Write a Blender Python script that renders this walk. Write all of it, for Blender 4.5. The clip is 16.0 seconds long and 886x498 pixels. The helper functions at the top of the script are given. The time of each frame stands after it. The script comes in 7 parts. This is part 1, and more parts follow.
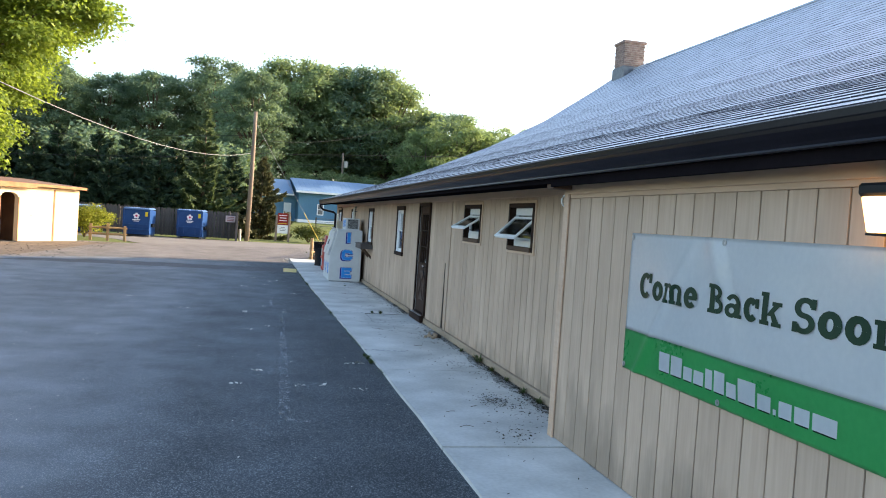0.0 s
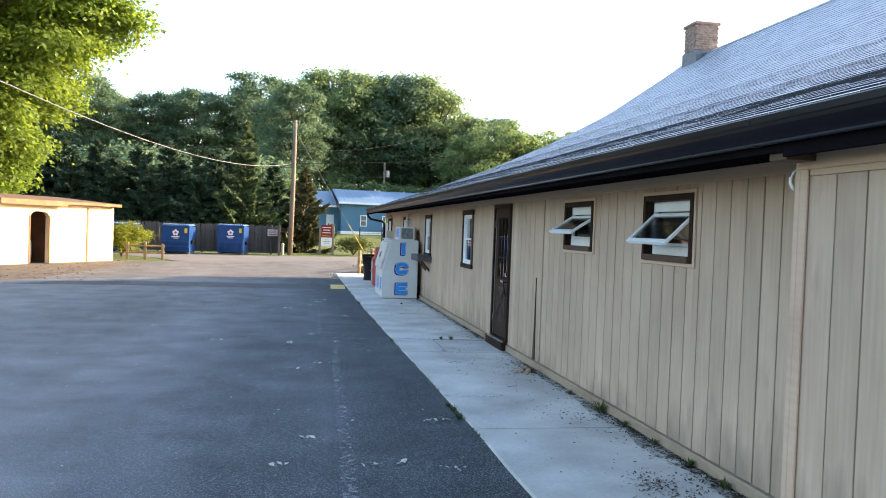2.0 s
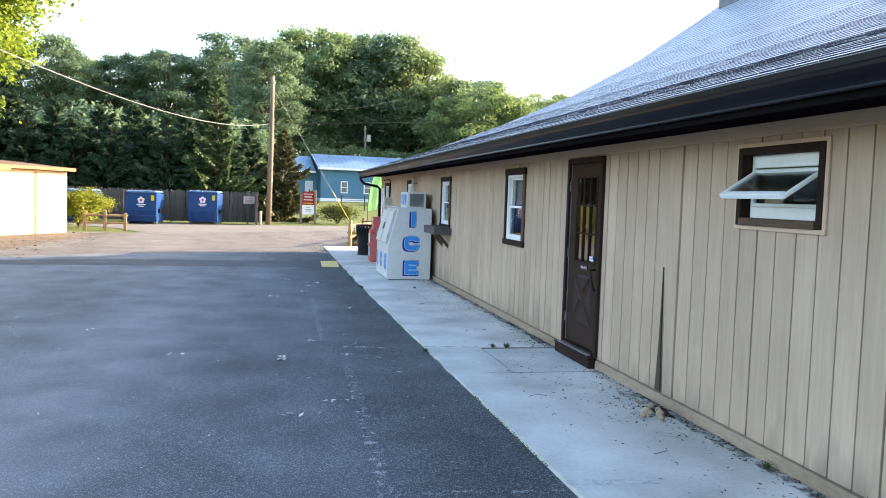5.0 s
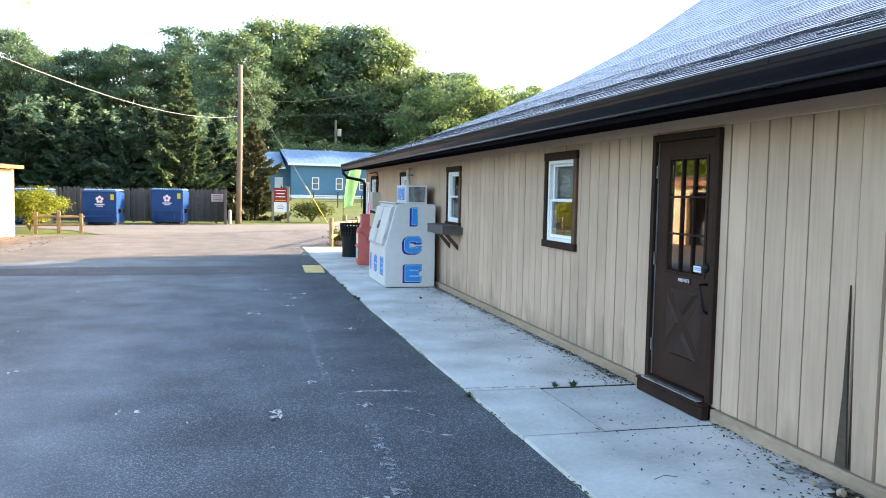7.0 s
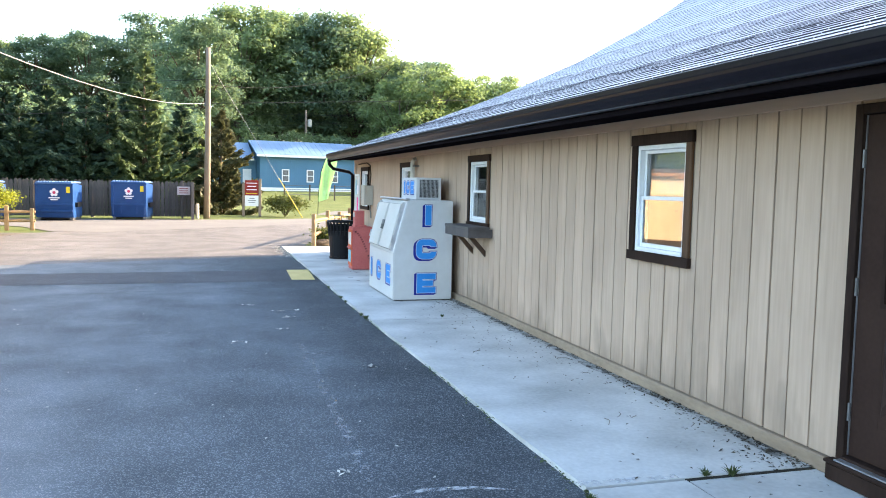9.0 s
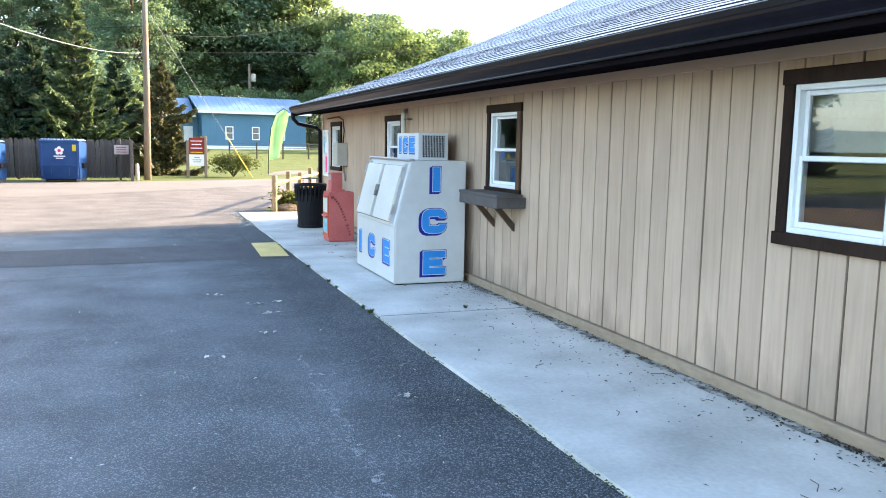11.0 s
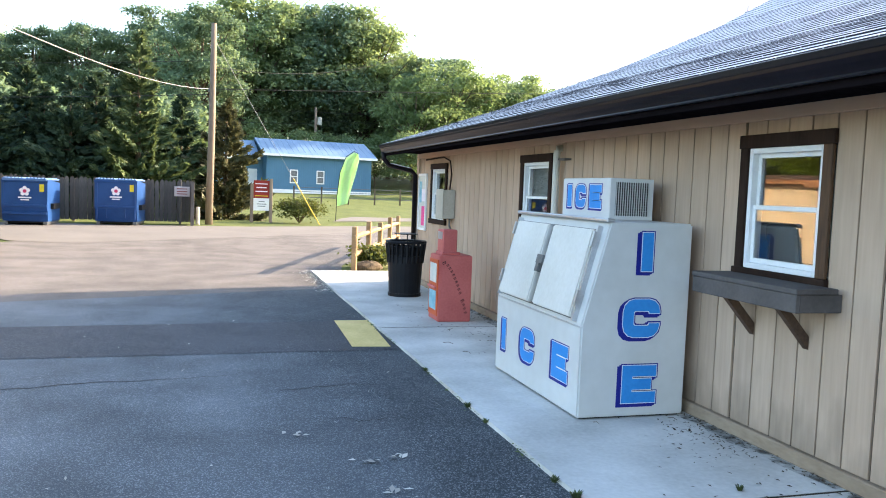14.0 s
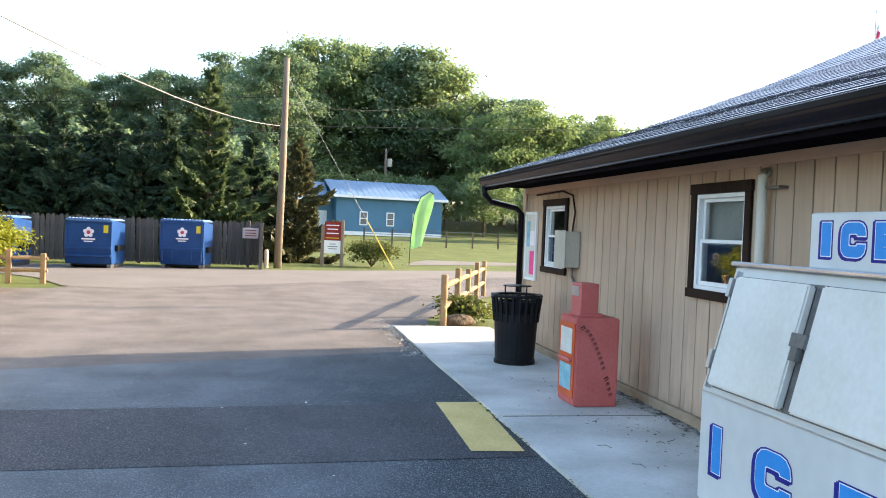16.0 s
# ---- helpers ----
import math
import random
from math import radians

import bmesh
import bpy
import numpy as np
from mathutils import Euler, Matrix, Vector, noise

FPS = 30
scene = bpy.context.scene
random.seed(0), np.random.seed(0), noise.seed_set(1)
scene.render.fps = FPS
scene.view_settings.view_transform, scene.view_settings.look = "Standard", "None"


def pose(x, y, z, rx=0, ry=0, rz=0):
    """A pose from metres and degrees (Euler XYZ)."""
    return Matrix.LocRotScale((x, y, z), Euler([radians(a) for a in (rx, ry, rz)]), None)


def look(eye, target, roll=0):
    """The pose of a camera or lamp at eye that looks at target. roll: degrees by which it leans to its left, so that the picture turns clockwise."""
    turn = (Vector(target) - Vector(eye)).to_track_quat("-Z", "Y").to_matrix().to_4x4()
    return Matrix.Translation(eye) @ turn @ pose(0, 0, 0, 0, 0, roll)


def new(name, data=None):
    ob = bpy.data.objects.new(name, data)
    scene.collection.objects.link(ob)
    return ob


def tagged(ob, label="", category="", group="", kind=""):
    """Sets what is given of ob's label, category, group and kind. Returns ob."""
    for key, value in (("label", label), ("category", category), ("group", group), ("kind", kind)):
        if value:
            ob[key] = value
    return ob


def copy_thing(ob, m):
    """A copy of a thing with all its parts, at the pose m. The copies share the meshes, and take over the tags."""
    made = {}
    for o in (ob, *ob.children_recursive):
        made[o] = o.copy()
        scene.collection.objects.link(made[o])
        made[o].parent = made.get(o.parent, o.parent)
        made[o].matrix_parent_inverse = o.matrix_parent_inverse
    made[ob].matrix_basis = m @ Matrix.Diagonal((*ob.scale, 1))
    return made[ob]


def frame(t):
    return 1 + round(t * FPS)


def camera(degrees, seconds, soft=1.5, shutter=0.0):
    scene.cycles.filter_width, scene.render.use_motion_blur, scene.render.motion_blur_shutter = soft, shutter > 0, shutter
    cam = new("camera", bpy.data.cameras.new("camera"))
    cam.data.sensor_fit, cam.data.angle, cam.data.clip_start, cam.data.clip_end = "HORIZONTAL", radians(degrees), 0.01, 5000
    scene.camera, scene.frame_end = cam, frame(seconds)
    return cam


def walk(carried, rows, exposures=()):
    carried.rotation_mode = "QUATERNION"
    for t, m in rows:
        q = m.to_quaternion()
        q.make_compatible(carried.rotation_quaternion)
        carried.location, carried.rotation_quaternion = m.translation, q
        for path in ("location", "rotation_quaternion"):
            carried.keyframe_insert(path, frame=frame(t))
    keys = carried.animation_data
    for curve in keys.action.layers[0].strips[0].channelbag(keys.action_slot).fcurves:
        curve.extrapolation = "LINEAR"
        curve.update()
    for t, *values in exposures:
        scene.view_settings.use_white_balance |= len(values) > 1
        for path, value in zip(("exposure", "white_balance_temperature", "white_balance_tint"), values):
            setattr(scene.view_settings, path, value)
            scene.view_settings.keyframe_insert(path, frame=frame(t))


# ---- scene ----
cam = camera(57.9, 16.0, soft=1.0)
METRES, EYE, TILT, LEAN, TURN = 19.0, 1.76, 0.0, 0.0, -13.3
ROWS = [
    (0.0, 0.0, 0.0, 0.0, 0.12, -1.77, -3.94),
    (0.5, -0.0097, 0.034, -0.0009, 2.18, -1.88, -4.41),
    (1.0, -0.0158, 0.0677, -0.0006, 3.36, -0.75, -4.24),
    (1.5, -0.0254, 0.1, -0.002, 3.65, -0.37, -3.49),
    (2.0, -0.0319, 0.1321, -0.0031, 3.04, -1.33, -2.12),
    (2.5, -0.0432, 0.1627, -0.0045, 4.02, -2.74, -2.28),
    (3.0, -0.0511, 0.1933, -0.0038, 3.59, -3.28, -1.38),
    (3.5, -0.0588, 0.2264, -0.0039, 2.58, -3.34, -1.38),
    (6.0, -0.1025, 0.3734, -0.0068, 0.63, -3.89, -1.38),
    (6.5, -0.1106, 0.4033, -0.0072, -0.39, -3.94, -0.44),
    (7.0, -0.1202, 0.432, -0.0079, -0.87, -3.93, -1.12),
    (7.5, -0.1288, 0.4611, -0.0081, -2.01, -4.35, -1.67),
    (8.0, -0.1374, 0.4911, -0.0076, -2.52, -3.92, -1.7),
    (8.5, -0.1479, 0.5207, -0.0074, -2.92, -3.68, -1.35),
    (9.0, -0.1566, 0.5501, -0.0075, -3.2, -4.41, -1.22),
    (11.5, -0.1984, 0.6901, -0.0082, -8.08, -7.4, -1.56),
    (12.0, -0.2061, 0.719, -0.008, -8.47, -6.0, -2.04),
    (12.5, -0.2112, 0.7489, -0.0077, -6.31, -4.9, -1.99),
    (13.0, -0.217, 0.78, -0.0075, -4.53, -4.16, -1.64),
    (13.5, -0.2204, 0.8118, -0.0083, -3.13, -4.31, -1.87),
    (14.0, -0.2273, 0.8428, -0.0085, -3.1, -4.12, -2.2),
    (14.5, -0.2321, 0.8741, -0.009, -3.65, -3.34, -2.76),
    (15.0, -0.2395, 0.9044, -0.0101, -2.87, -2.71, -3.16),
    (15.5, -0.2457, 0.9363, -0.0104, -2.08, -2.04, -2.04),
    (16.0, -0.2552, 0.9646, -0.0104, 1.56, -1.27, -2.34),
]
walk(cam, [(t, pose(0, 0, EYE, TILT, LEAN, TURN) @ pose(METRES * x, METRES * y, METRES * z, 90 + pitch, roll, yaw)) for t, x, y, z, yaw, pitch, roll in ROWS],
     [(0.0, 2.0), (2.5, 2.2), (3.5, 2.35), (6.0, 2.52), (7.0, 2.60), (9.0, 2.74), (11.5, 2.82), (12.5, 2.72), (13.5, 2.57), (14.5, 2.48), (15.5, 2.40), (16.0, 2.26)])

# ---- world, sun ----
SUN_TO = Vector((0.925, 0.22, 0.36)).normalized()
world = bpy.data.worlds.new("sky")
scene.world = world
world.use_nodes = True
wn, wl = world.node_tree.nodes, world.node_tree.links
sky = wn.new("ShaderNodeTexSky")
sky.sky_type = "NISHITA"
sky.sun_disc = False
sky.sun_elevation = math.asin(SUN_TO.z)
sky.sun_rotation = math.atan2(SUN_TO.x, SUN_TO.y)
sky.air_density, sky.dust_density, sky.ozone_density = 1.0, 2.0, 1.0
bg = wn["Background"]
bg.inputs["Strength"].default_value = 0.15
wl.new(sky.outputs["Color"], bg.inputs["Color"])
sun = new("sun", bpy.data.lights.new("sun", "SUN"))
sun.data.energy, sun.data.angle, sun.data.color = 3.4, radians(0.6), (1.0, 0.80, 0.58)
sun.matrix_world = look(SUN_TO * 50, (0, 0, 0))


# ---- materials ----
def shader(name):
    m = bpy.data.materials.new(name)
    m.use_nodes = True
    return m, m.node_tree.nodes, m.node_tree.links, m.node_tree.nodes["Principled BSDF"]


def surface(name, dark, light, scale=3.0, fine=60.0, rough=0.7, bump=0.15, metal=0.0, speckle=0.35, spread=0.0, stretch=(1, 1, 1), depth=0.01, rough_var=0.1, spec=0.25):
    """Two colours mixed by a broad and a fine noise, with a fine relief; spread: how far single pieces differ in brightness."""
    m, n, l, b = shader(name)
    tc = n.new("ShaderNodeTexCoord")
    mp = n.new("ShaderNodeMapping")
    mp.inputs["Scale"].default_value = stretch
    l.new(tc.outputs["Object"], mp.inputs["Vector"])
    big, small = n.new("ShaderNodeTexNoise"), n.new("ShaderNodeTexNoise")
    big.inputs["Scale"].default_value, big.inputs["Detail"].default_value = scale, 5
    small.inputs["Scale"].default_value, small.inputs["Detail"].default_value = fine, 3
    l.new(mp.outputs["Vector"], big.inputs["Vector"])
    l.new(mp.outputs["Vector"], small.inputs["Vector"])
    mixf = n.new("ShaderNodeMix")
    mixf.inputs["Factor"].default_value = speckle
    l.new(big.outputs["Fac"], mixf.inputs["A"])
    l.new(small.outputs["Fac"], mixf.inputs["B"])
    ramp = n.new("ShaderNodeValToRGB")
    ramp.color_ramp.elements[0].position, ramp.color_ramp.elements[1].position = 0.32, 0.68
    ramp.color_ramp.elements[0].color = (*dark, 1)
    ramp.color_ramp.elements[1].color = (*light, 1)
    l.new(mixf.outputs["Result"], ramp.inputs["Fac"])
    colour = ramp.outputs["Color"]
    if spread:
        info = n.new("ShaderNodeObjectInfo")
        rng = n.new("ShaderNodeMapRange")
        rng.inputs["To Min"].default_value, rng.inputs["To Max"].default_value = 1 - spread, 1 + spread
        l.new(info.outputs["Random"], rng.inputs["Value"])
        hs = n.new("ShaderNodeHueSaturation")
        l.new(rng.outputs["Result"], hs.inputs["Value"])
        l.new(colour, hs.inputs["Color"])
        colour = hs.outputs["Color"]
    l.new(colour, b.inputs["Base Color"])
    rr = n.new("ShaderNodeMapRange")
    rr.inputs["To Min"].default_value, rr.inputs["To Max"].default_value = max(0.02, rough - rough_var), min(1, rough + rough_var)
    l.new(mixf.outputs["Result"], rr.inputs["Value"])
    l.new(rr.outputs["Result"], b.inputs["Roughness"])
    b.inputs["Metallic"].default_value = metal
    b.inputs["Specular IOR Level"].default_value = spec
    if bump:
        bp = n.new("ShaderNodeBump")
        bp.inputs["Strength"].default_value, bp.inputs["Distance"].default_value = bump, depth
        l.new(small.outputs["Fac"], bp.inputs["Height"])
        l.new(bp.outputs["Normal"], b.inputs["Normal"])
    return m


def leaf_material(name, dark, light, through_col, trans=0.35):
    m, n, l, b = shader(name)
    geo = n.new("ShaderNodeNewGeometry")
    ramp = n.new("ShaderNodeValToRGB")
    ramp.color_ramp.elements[0].color, ramp.color_ramp.elements[1].color = (*dark, 1), (*light, 1)
    l.new(geo.outputs["Random Per Island"], ramp.inputs["Fac"])
    l.new(ramp.outputs["Color"], b.inputs["Base Color"])
    b.inputs["Roughness"].default_value = 0.6
    b.inputs["Specular IOR Level"].default_value = 0.25
    tr = n.new("ShaderNodeBsdfTranslucent")
    tr.inputs["Color"].default_value = (*through_col, 1)
    mx = n.new("ShaderNodeMixShader")
    mx.inputs["Fac"].default_value = trans
    out = n["Material Output"]
    l.new(b.outputs["BSDF"], mx.inputs[1])
    l.new(tr.outputs["BSDF"], mx.inputs[2])
    l.new(mx.outputs["Shader"], out.inputs["Surface"])
    return m


def glass(name, tint=(1, 1, 1), rough=0.0, ior=1.5):
    m, n, l, b = shader(name)
    b.inputs["Base Color"].default_value = (*tint, 1)
    b.inputs["Transmission Weight"].default_value = 1.0
    b.inputs["Roughness"].default_value = rough
    b.inputs["IOR"].default_value = ior
    return m


def asphalt_material(name, dark, light, stones, stain, fades_at_walk=False):
    """Rolled asphalt: aggregate speckle, worn lanes, soft stains and a few pale chips."""
    m, n, l, b = shader(name)
    tc = n.new("ShaderNodeTexCoord")
    worn = n.new("ShaderNodeTexNoise")
    worn.inputs["Scale"].default_value, worn.inputs["Detail"].default_value = 0.35, 6
    lanes = n.new("ShaderNodeMapping")
    lanes.inputs["Scale"].default_value = (1.0, 0.22, 1.0)
    l.new(tc.outputs["Object"], lanes.inputs["Vector"])
    l.new(lanes.outputs["Vector"], worn.inputs["Vector"])
    ramp = n.new("ShaderNodeValToRGB")
    ramp.color_ramp.elements[0].position, ramp.color_ramp.elements[1].position = 0.35, 0.66
    ramp.color_ramp.elements[0].color, ramp.color_ramp.elements[1].color = (*dark, 1), (*light, 1)
    l.new(worn.outputs["Fac"], ramp.inputs["Fac"])
    if fades_at_walk:
        # the mix shifts paler away from the walk and darker beside it
        sx = n.new("ShaderNodeSeparateXYZ")
        l.new(tc.outputs["Object"], sx.inputs["Vector"])
        walk_fade = n.new("ShaderNodeMapRange")
        walk_fade.inputs["From Min"].default_value, walk_fade.inputs["From Max"].default_value = 0.9, -1.6
        walk_fade.inputs["To Min"].default_value, walk_fade.inputs["To Max"].default_value = -0.16, 0.12
        l.new(sx.outputs["X"], walk_fade.inputs["Value"])
        add = n.new("ShaderNodeMath")
        l.new(worn.outputs["Fac"], add.inputs[0])
        l.new(walk_fade.outputs["Result"], add.inputs[1])
        l.new(add.outputs["Value"], ramp.inputs["Fac"])
    grit = n.new("ShaderNodeTexVoronoi")
    grit.inputs["Scale"].default_value = 150
    l.new(tc.outputs["Object"], grit.inputs["Vector"])
    gr = n.new("ShaderNodeValToRGB")
    gr.color_ramp.elements[0].position, gr.color_ramp.elements[1].position = 0.66, 0.98
    gr.color_ramp.elements[0].color, gr.color_ramp.elements[1].color = (0, 0, 0, 1), (1, 1, 1, 1)
    sep = n.new("ShaderNodeSeparateColor")
    l.new(grit.outputs["Color"], sep.inputs["Color"])
    l.new(sep.outputs["Red"], gr.inputs["Fac"])
    mx = n.new("ShaderNodeMix")
    mx.data_type = "RGBA"
    l.new(gr.outputs["Color"], mx.inputs["Factor"])
    l.new(ramp.outputs["Color"], mx.inputs["A"])
    mx.inputs["B"].default_value = (*stones, 1)
    blot = n.new("ShaderNodeTexNoise")
    blot.inputs["Scale"].default_value, blot.inputs["Detail"].default_value = 1.4, 8
    l.new(tc.outputs["Object"], blot.inputs["Vector"])
    br = n.new("ShaderNodeValToRGB")
    br.color_ramp.elements[0].position, br.color_ramp.elements[1].position = 0.3, 0.75
    br.color_ramp.elements[0].color, br.color_ramp.elements[1].color = (stain, stain, stain, 1), (1.15, 1.15, 1.15, 1)
    l.new(blot.outputs["Fac"], br.inputs["Fac"])
    mul = n.new("ShaderNodeMix")
    mul.data_type, mul.blend_type = "RGBA", "MULTIPLY"
    mul.inputs["Factor"].default_value = 1.0
    l.new(mx.outputs["Result"], mul.inputs["A"])
    l.new(br.outputs["Color"], mul.inputs["B"])
    l.new(mul.outputs["Result"], b.inputs["Base Color"])
    b.inputs["Roughness"].default_value = 0.85
    b.inputs["Specular IOR Level"].default_value = 0.3
    bp = n.new("ShaderNodeBump")
    bp.inputs["Strength"].default_value, bp.inputs["Distance"].default_value = 0.7, 0.006
    l.new(grit.outputs["Distance"], bp.inputs["Height"])
    l.new(bp.outputs["Normal"], b.inputs["Normal"])
    return m


def siding_material(name, dark, light, mildew):
    """Painted rough-sawn plywood: upright grain, weather streaks, and mildew splashed up from the walk."""
    m, n, l, b = shader(name)
    tc = n.new("ShaderNodeTexCoord")
    info = n.new("ShaderNodeObjectInfo")
    shift = n.new("ShaderNodeVectorMath")
    shift.operation = "MULTIPLY_ADD"
    shift.inputs[1].default_value = (1, 1, 1)
    comb = n.new("ShaderNodeCombineXYZ")
    spread = n.new("ShaderNodeMath")
    spread.operation = "MULTIPLY"
    spread.inputs[1].default_value = 37.0
    l.new(info.outputs["Random"], spread.inputs[0])
    l.new(spread.outputs["Value"], comb.inputs["Z"])
    l.new(tc.outputs["Object"], shift.inputs[0])
    l.new(comb.outputs["Vector"], shift.inputs[2])

    def noise_at(source, scale, stretch, detail):
        mp, nz = n.new("ShaderNodeMapping"), n.new("ShaderNodeTexNoise")
        mp.inputs["Scale"].default_value = stretch
        nz.inputs["Scale"].default_value, nz.inputs["Detail"].default_value = scale, detail
        l.new(source, mp.inputs["Vector"])
        l.new(mp.outputs["Vector"], nz.inputs["Vector"])
        return nz.outputs["Fac"]

    grain = noise_at(shift.outputs["Vector"], 40, (1, 1, 0.05), 6)
    streak = noise_at(shift.outputs["Vector"], 7, (1, 1, 0.16), 5)
    blot = noise_at(tc.outputs["Object"], 1.3, (1, 1, 0.8), 6)
    mix1 = n.new("ShaderNodeMix")
    mix1.inputs["Factor"].default_value = 0.68
    l.new(streak, mix1.inputs["A"])
    l.new(blot, mix1.inputs["B"])
    mix2 = n.new("ShaderNodeMix")
    mix2.inputs["Factor"].default_value = 0.35
    l.new(mix1.outputs["Result"], mix2.inputs["A"])
    l.new(grain, mix2.inputs["B"])
    ramp = n.new("ShaderNodeValToRGB")
    ramp.color_ramp.elements[0].position, ramp.color_ramp.elements[1].position = 0.36, 0.62
    ramp.color_ramp.elements[0].color, ramp.color_ramp.elements[1].color = (*dark, 1), (*light, 1)
    l.new(mix2.outputs["Result"], ramp.inputs["Fac"])
    # mildew in ragged tongues at the foot of the boards
    sz = n.new("ShaderNodeSeparateXYZ")
    l.new(tc.outputs["Object"], sz.inputs["Vector"])
    low = n.new("ShaderNodeMapRange")
    low.inputs["From Min"].default_value, low.inputs["From Max"].default_value = 0.10, 0.75
    low.inputs["To Min"].default_value, low.inputs["To Max"].default_value = 0.40, -0.10
    l.new(sz.outputs["Z"], low.inputs["Value"])
    tongue = noise_at(shift.outputs["Vector"], 5, (1, 1, 0.35), 7)
    patchy = noise_at(tc.outputs["Object"], 0.55, (1, 1, 0.2), 3)
    a1, a2 = n.new("ShaderNodeMath"), n.new("ShaderNodeMath")
    l.new(low.outputs["Result"], a1.inputs[0])
    l.new(tongue, a1.inputs[1])
    l.new(a1.outputs["Value"], a2.inputs[0])
    l.new(patchy, a2.inputs[1])
    mask = n.new("ShaderNodeMapRange")
    mask.inputs["From Min"].default_value, mask.inputs["From Max"].default_value = 1.17, 1.48
    mask.inputs["To Max"].default_value = 0.46
    l.new(a2.outputs["Value"], mask.inputs["Value"])
    mx = n.new("ShaderNodeMix")
    mx.data_type = "RGBA"
    l.new(mask.outputs["Result"], mx.inputs["Factor"])
    l.new(ramp.outputs["Color"], mx.inputs["A"])
    mx.inputs["B"].default_value = (*mildew, 1)
    hs = n.new("ShaderNodeHueSaturation")
    rv = n.new("ShaderNodeMapRange")
    rv.inputs["To Min"].default_value, rv.inputs["To Max"].default_value = 0.94, 1.06
    l.new(info.outputs["Random"], rv.inputs["Value"])
    l.new(rv.outputs["Result"], hs.inputs["Value"])
    l.new(mx.outputs["Result"], hs.inputs["Color"])
    l.new(hs.outputs["Color"], b.inputs["Base Color"])
    b.inputs["Roughness"].default_value = 0.85
    b.inputs["Specular IOR Level"].default_value = 0.1
    bp = n.new("ShaderNodeBump")
    bp.inputs["Strength"].default_value, bp.inputs["Distance"].default_value = 0.35, 0.004
    l.new(grain, bp.inputs["Height"])
    l.new(bp.outputs["Normal"], b.inputs["Normal"])
    return m


def worn_paint(name, colour, cover):
    """Paint worn through to the ground below in flakes."""
    m, n, l, b = shader(name)
    tc, nz = n.new("ShaderNodeTexCoord"), n.new("ShaderNodeTexNoise")
    nz.inputs["Scale"].default_value, nz.inputs["Detail"].default_value = 14, 8
    l.new(tc.outputs["Object"], nz.inputs["Vector"])
    mr = n.new("ShaderNodeMapRange")
    mr.inputs["From Min"].default_value, mr.inputs["From Max"].default_value = 0.62 - cover * 0.3, 0.75 - cover * 0.1
    mr.inputs["To Max"].default_value = 0.75
    l.new(nz.outputs["Fac"], mr.inputs["Value"])
    l.new(mr.outputs["Result"], b.inputs["Alpha"])
    b.inputs["Base Color"].default_value = (*colour, 1)
    b.inputs["Roughness"].default_value = 0.9
    return m


ASPHALT = asphalt_material("new_asphalt", (0.040, 0.049, 0.058), (0.140, 0.158, 0.176), (0.245, 0.264, 0.278), 0.66, True)
ASPHALT_STRIP = asphalt_material("fresh_asphalt", (0.038, 0.040, 0.046), (0.066, 0.069, 0.077), (0.17, 0.17, 0.18), 0.8)
ASPHALT_OLD = asphalt_material("old_asphalt", (0.094, 0.080, 0.073), (0.152, 0.132, 0.122), (0.26, 0.24, 0.22), 0.7)
GRAVEL = surface("gravel_drive", (0.125, 0.112, 0.102), (0.20, 0.18, 0.165), 0.6, 40, 0.95, 0.6, speckle=0.6)
DIRT = surface("leaf_litter_dirt", (0.07, 0.050, 0.036), (0.17, 0.13, 0.10), 1.2, 30, 0.95, 0.6, speckle=0.6)
GRASS = surface("mown_grass", (0.058, 0.080, 0.018), (0.138, 0.158, 0.042), 0.7, 25, 0.95, 0.8, speckle=0.5, depth=0.04)
CONCRETE = surface("walk_concrete", (0.365, 0.362, 0.338), (0.655, 0.648, 0.617), 1.3, 30, 0.9, 0.2, speckle=0.22)
CONCRETE_DARK = surface("dark_joint_concrete", (0.03, 0.028, 0.022), (0.07, 0.065, 0.05), 1.5, 45, 0.95, 0.2, spec=0.05)
SIDING = siding_material("tan_siding_paint", (0.392, 0.284, 0.208), (0.500, 0.370, 0.275), (0.115, 0.098, 0.074))
SIDING_BACK = surface("siding_groove", (0.050, 0.038, 0.027), (0.095, 0.072, 0.052), 2, 30, 0.9, 0.1)
TAN_TRIM = surface("tan_trim_paint", (0.47, 0.325, 0.228), (0.585, 0.422, 0.308), 2, 30, 0.75, 0.15, stretch=(1, 0.1, 1))
BROWN_TRIM = surface("dark_brown_trim", (0.018, 0.011, 0.009), (0.042, 0.026, 0.020), 4, 40, 0.6, 0.2, stretch=(1, 1, 0.2), spec=0.05)
WORN_TRIM = surface("worn_brown_trim", (0.045, 0.026, 0.017), (0.135, 0.070, 0.036), 5, 40, 0.6, 0.25, stretch=(1, 1, 0.15))
SILL_WOOD = surface("worn_brown_sill", (0.05, 0.030, 0.020), (0.13, 0.078, 0.05), 5, 40, 0.7, 0.25, stretch=(1, 0.2, 1))
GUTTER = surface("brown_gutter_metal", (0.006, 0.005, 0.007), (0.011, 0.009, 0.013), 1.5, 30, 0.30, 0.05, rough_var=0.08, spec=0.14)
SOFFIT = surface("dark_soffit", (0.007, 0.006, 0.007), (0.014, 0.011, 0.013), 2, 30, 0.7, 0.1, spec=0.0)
# pale bluish tops carry part of the sky's sheen in their colour
SHINGLE = surface("grey_shingle", (0.20, 0.215, 0.25), (0.50, 0.53, 0.59), 2.2, 55, 0.45, 0.3, speckle=0.5, depth=0.004, spec=0.55)
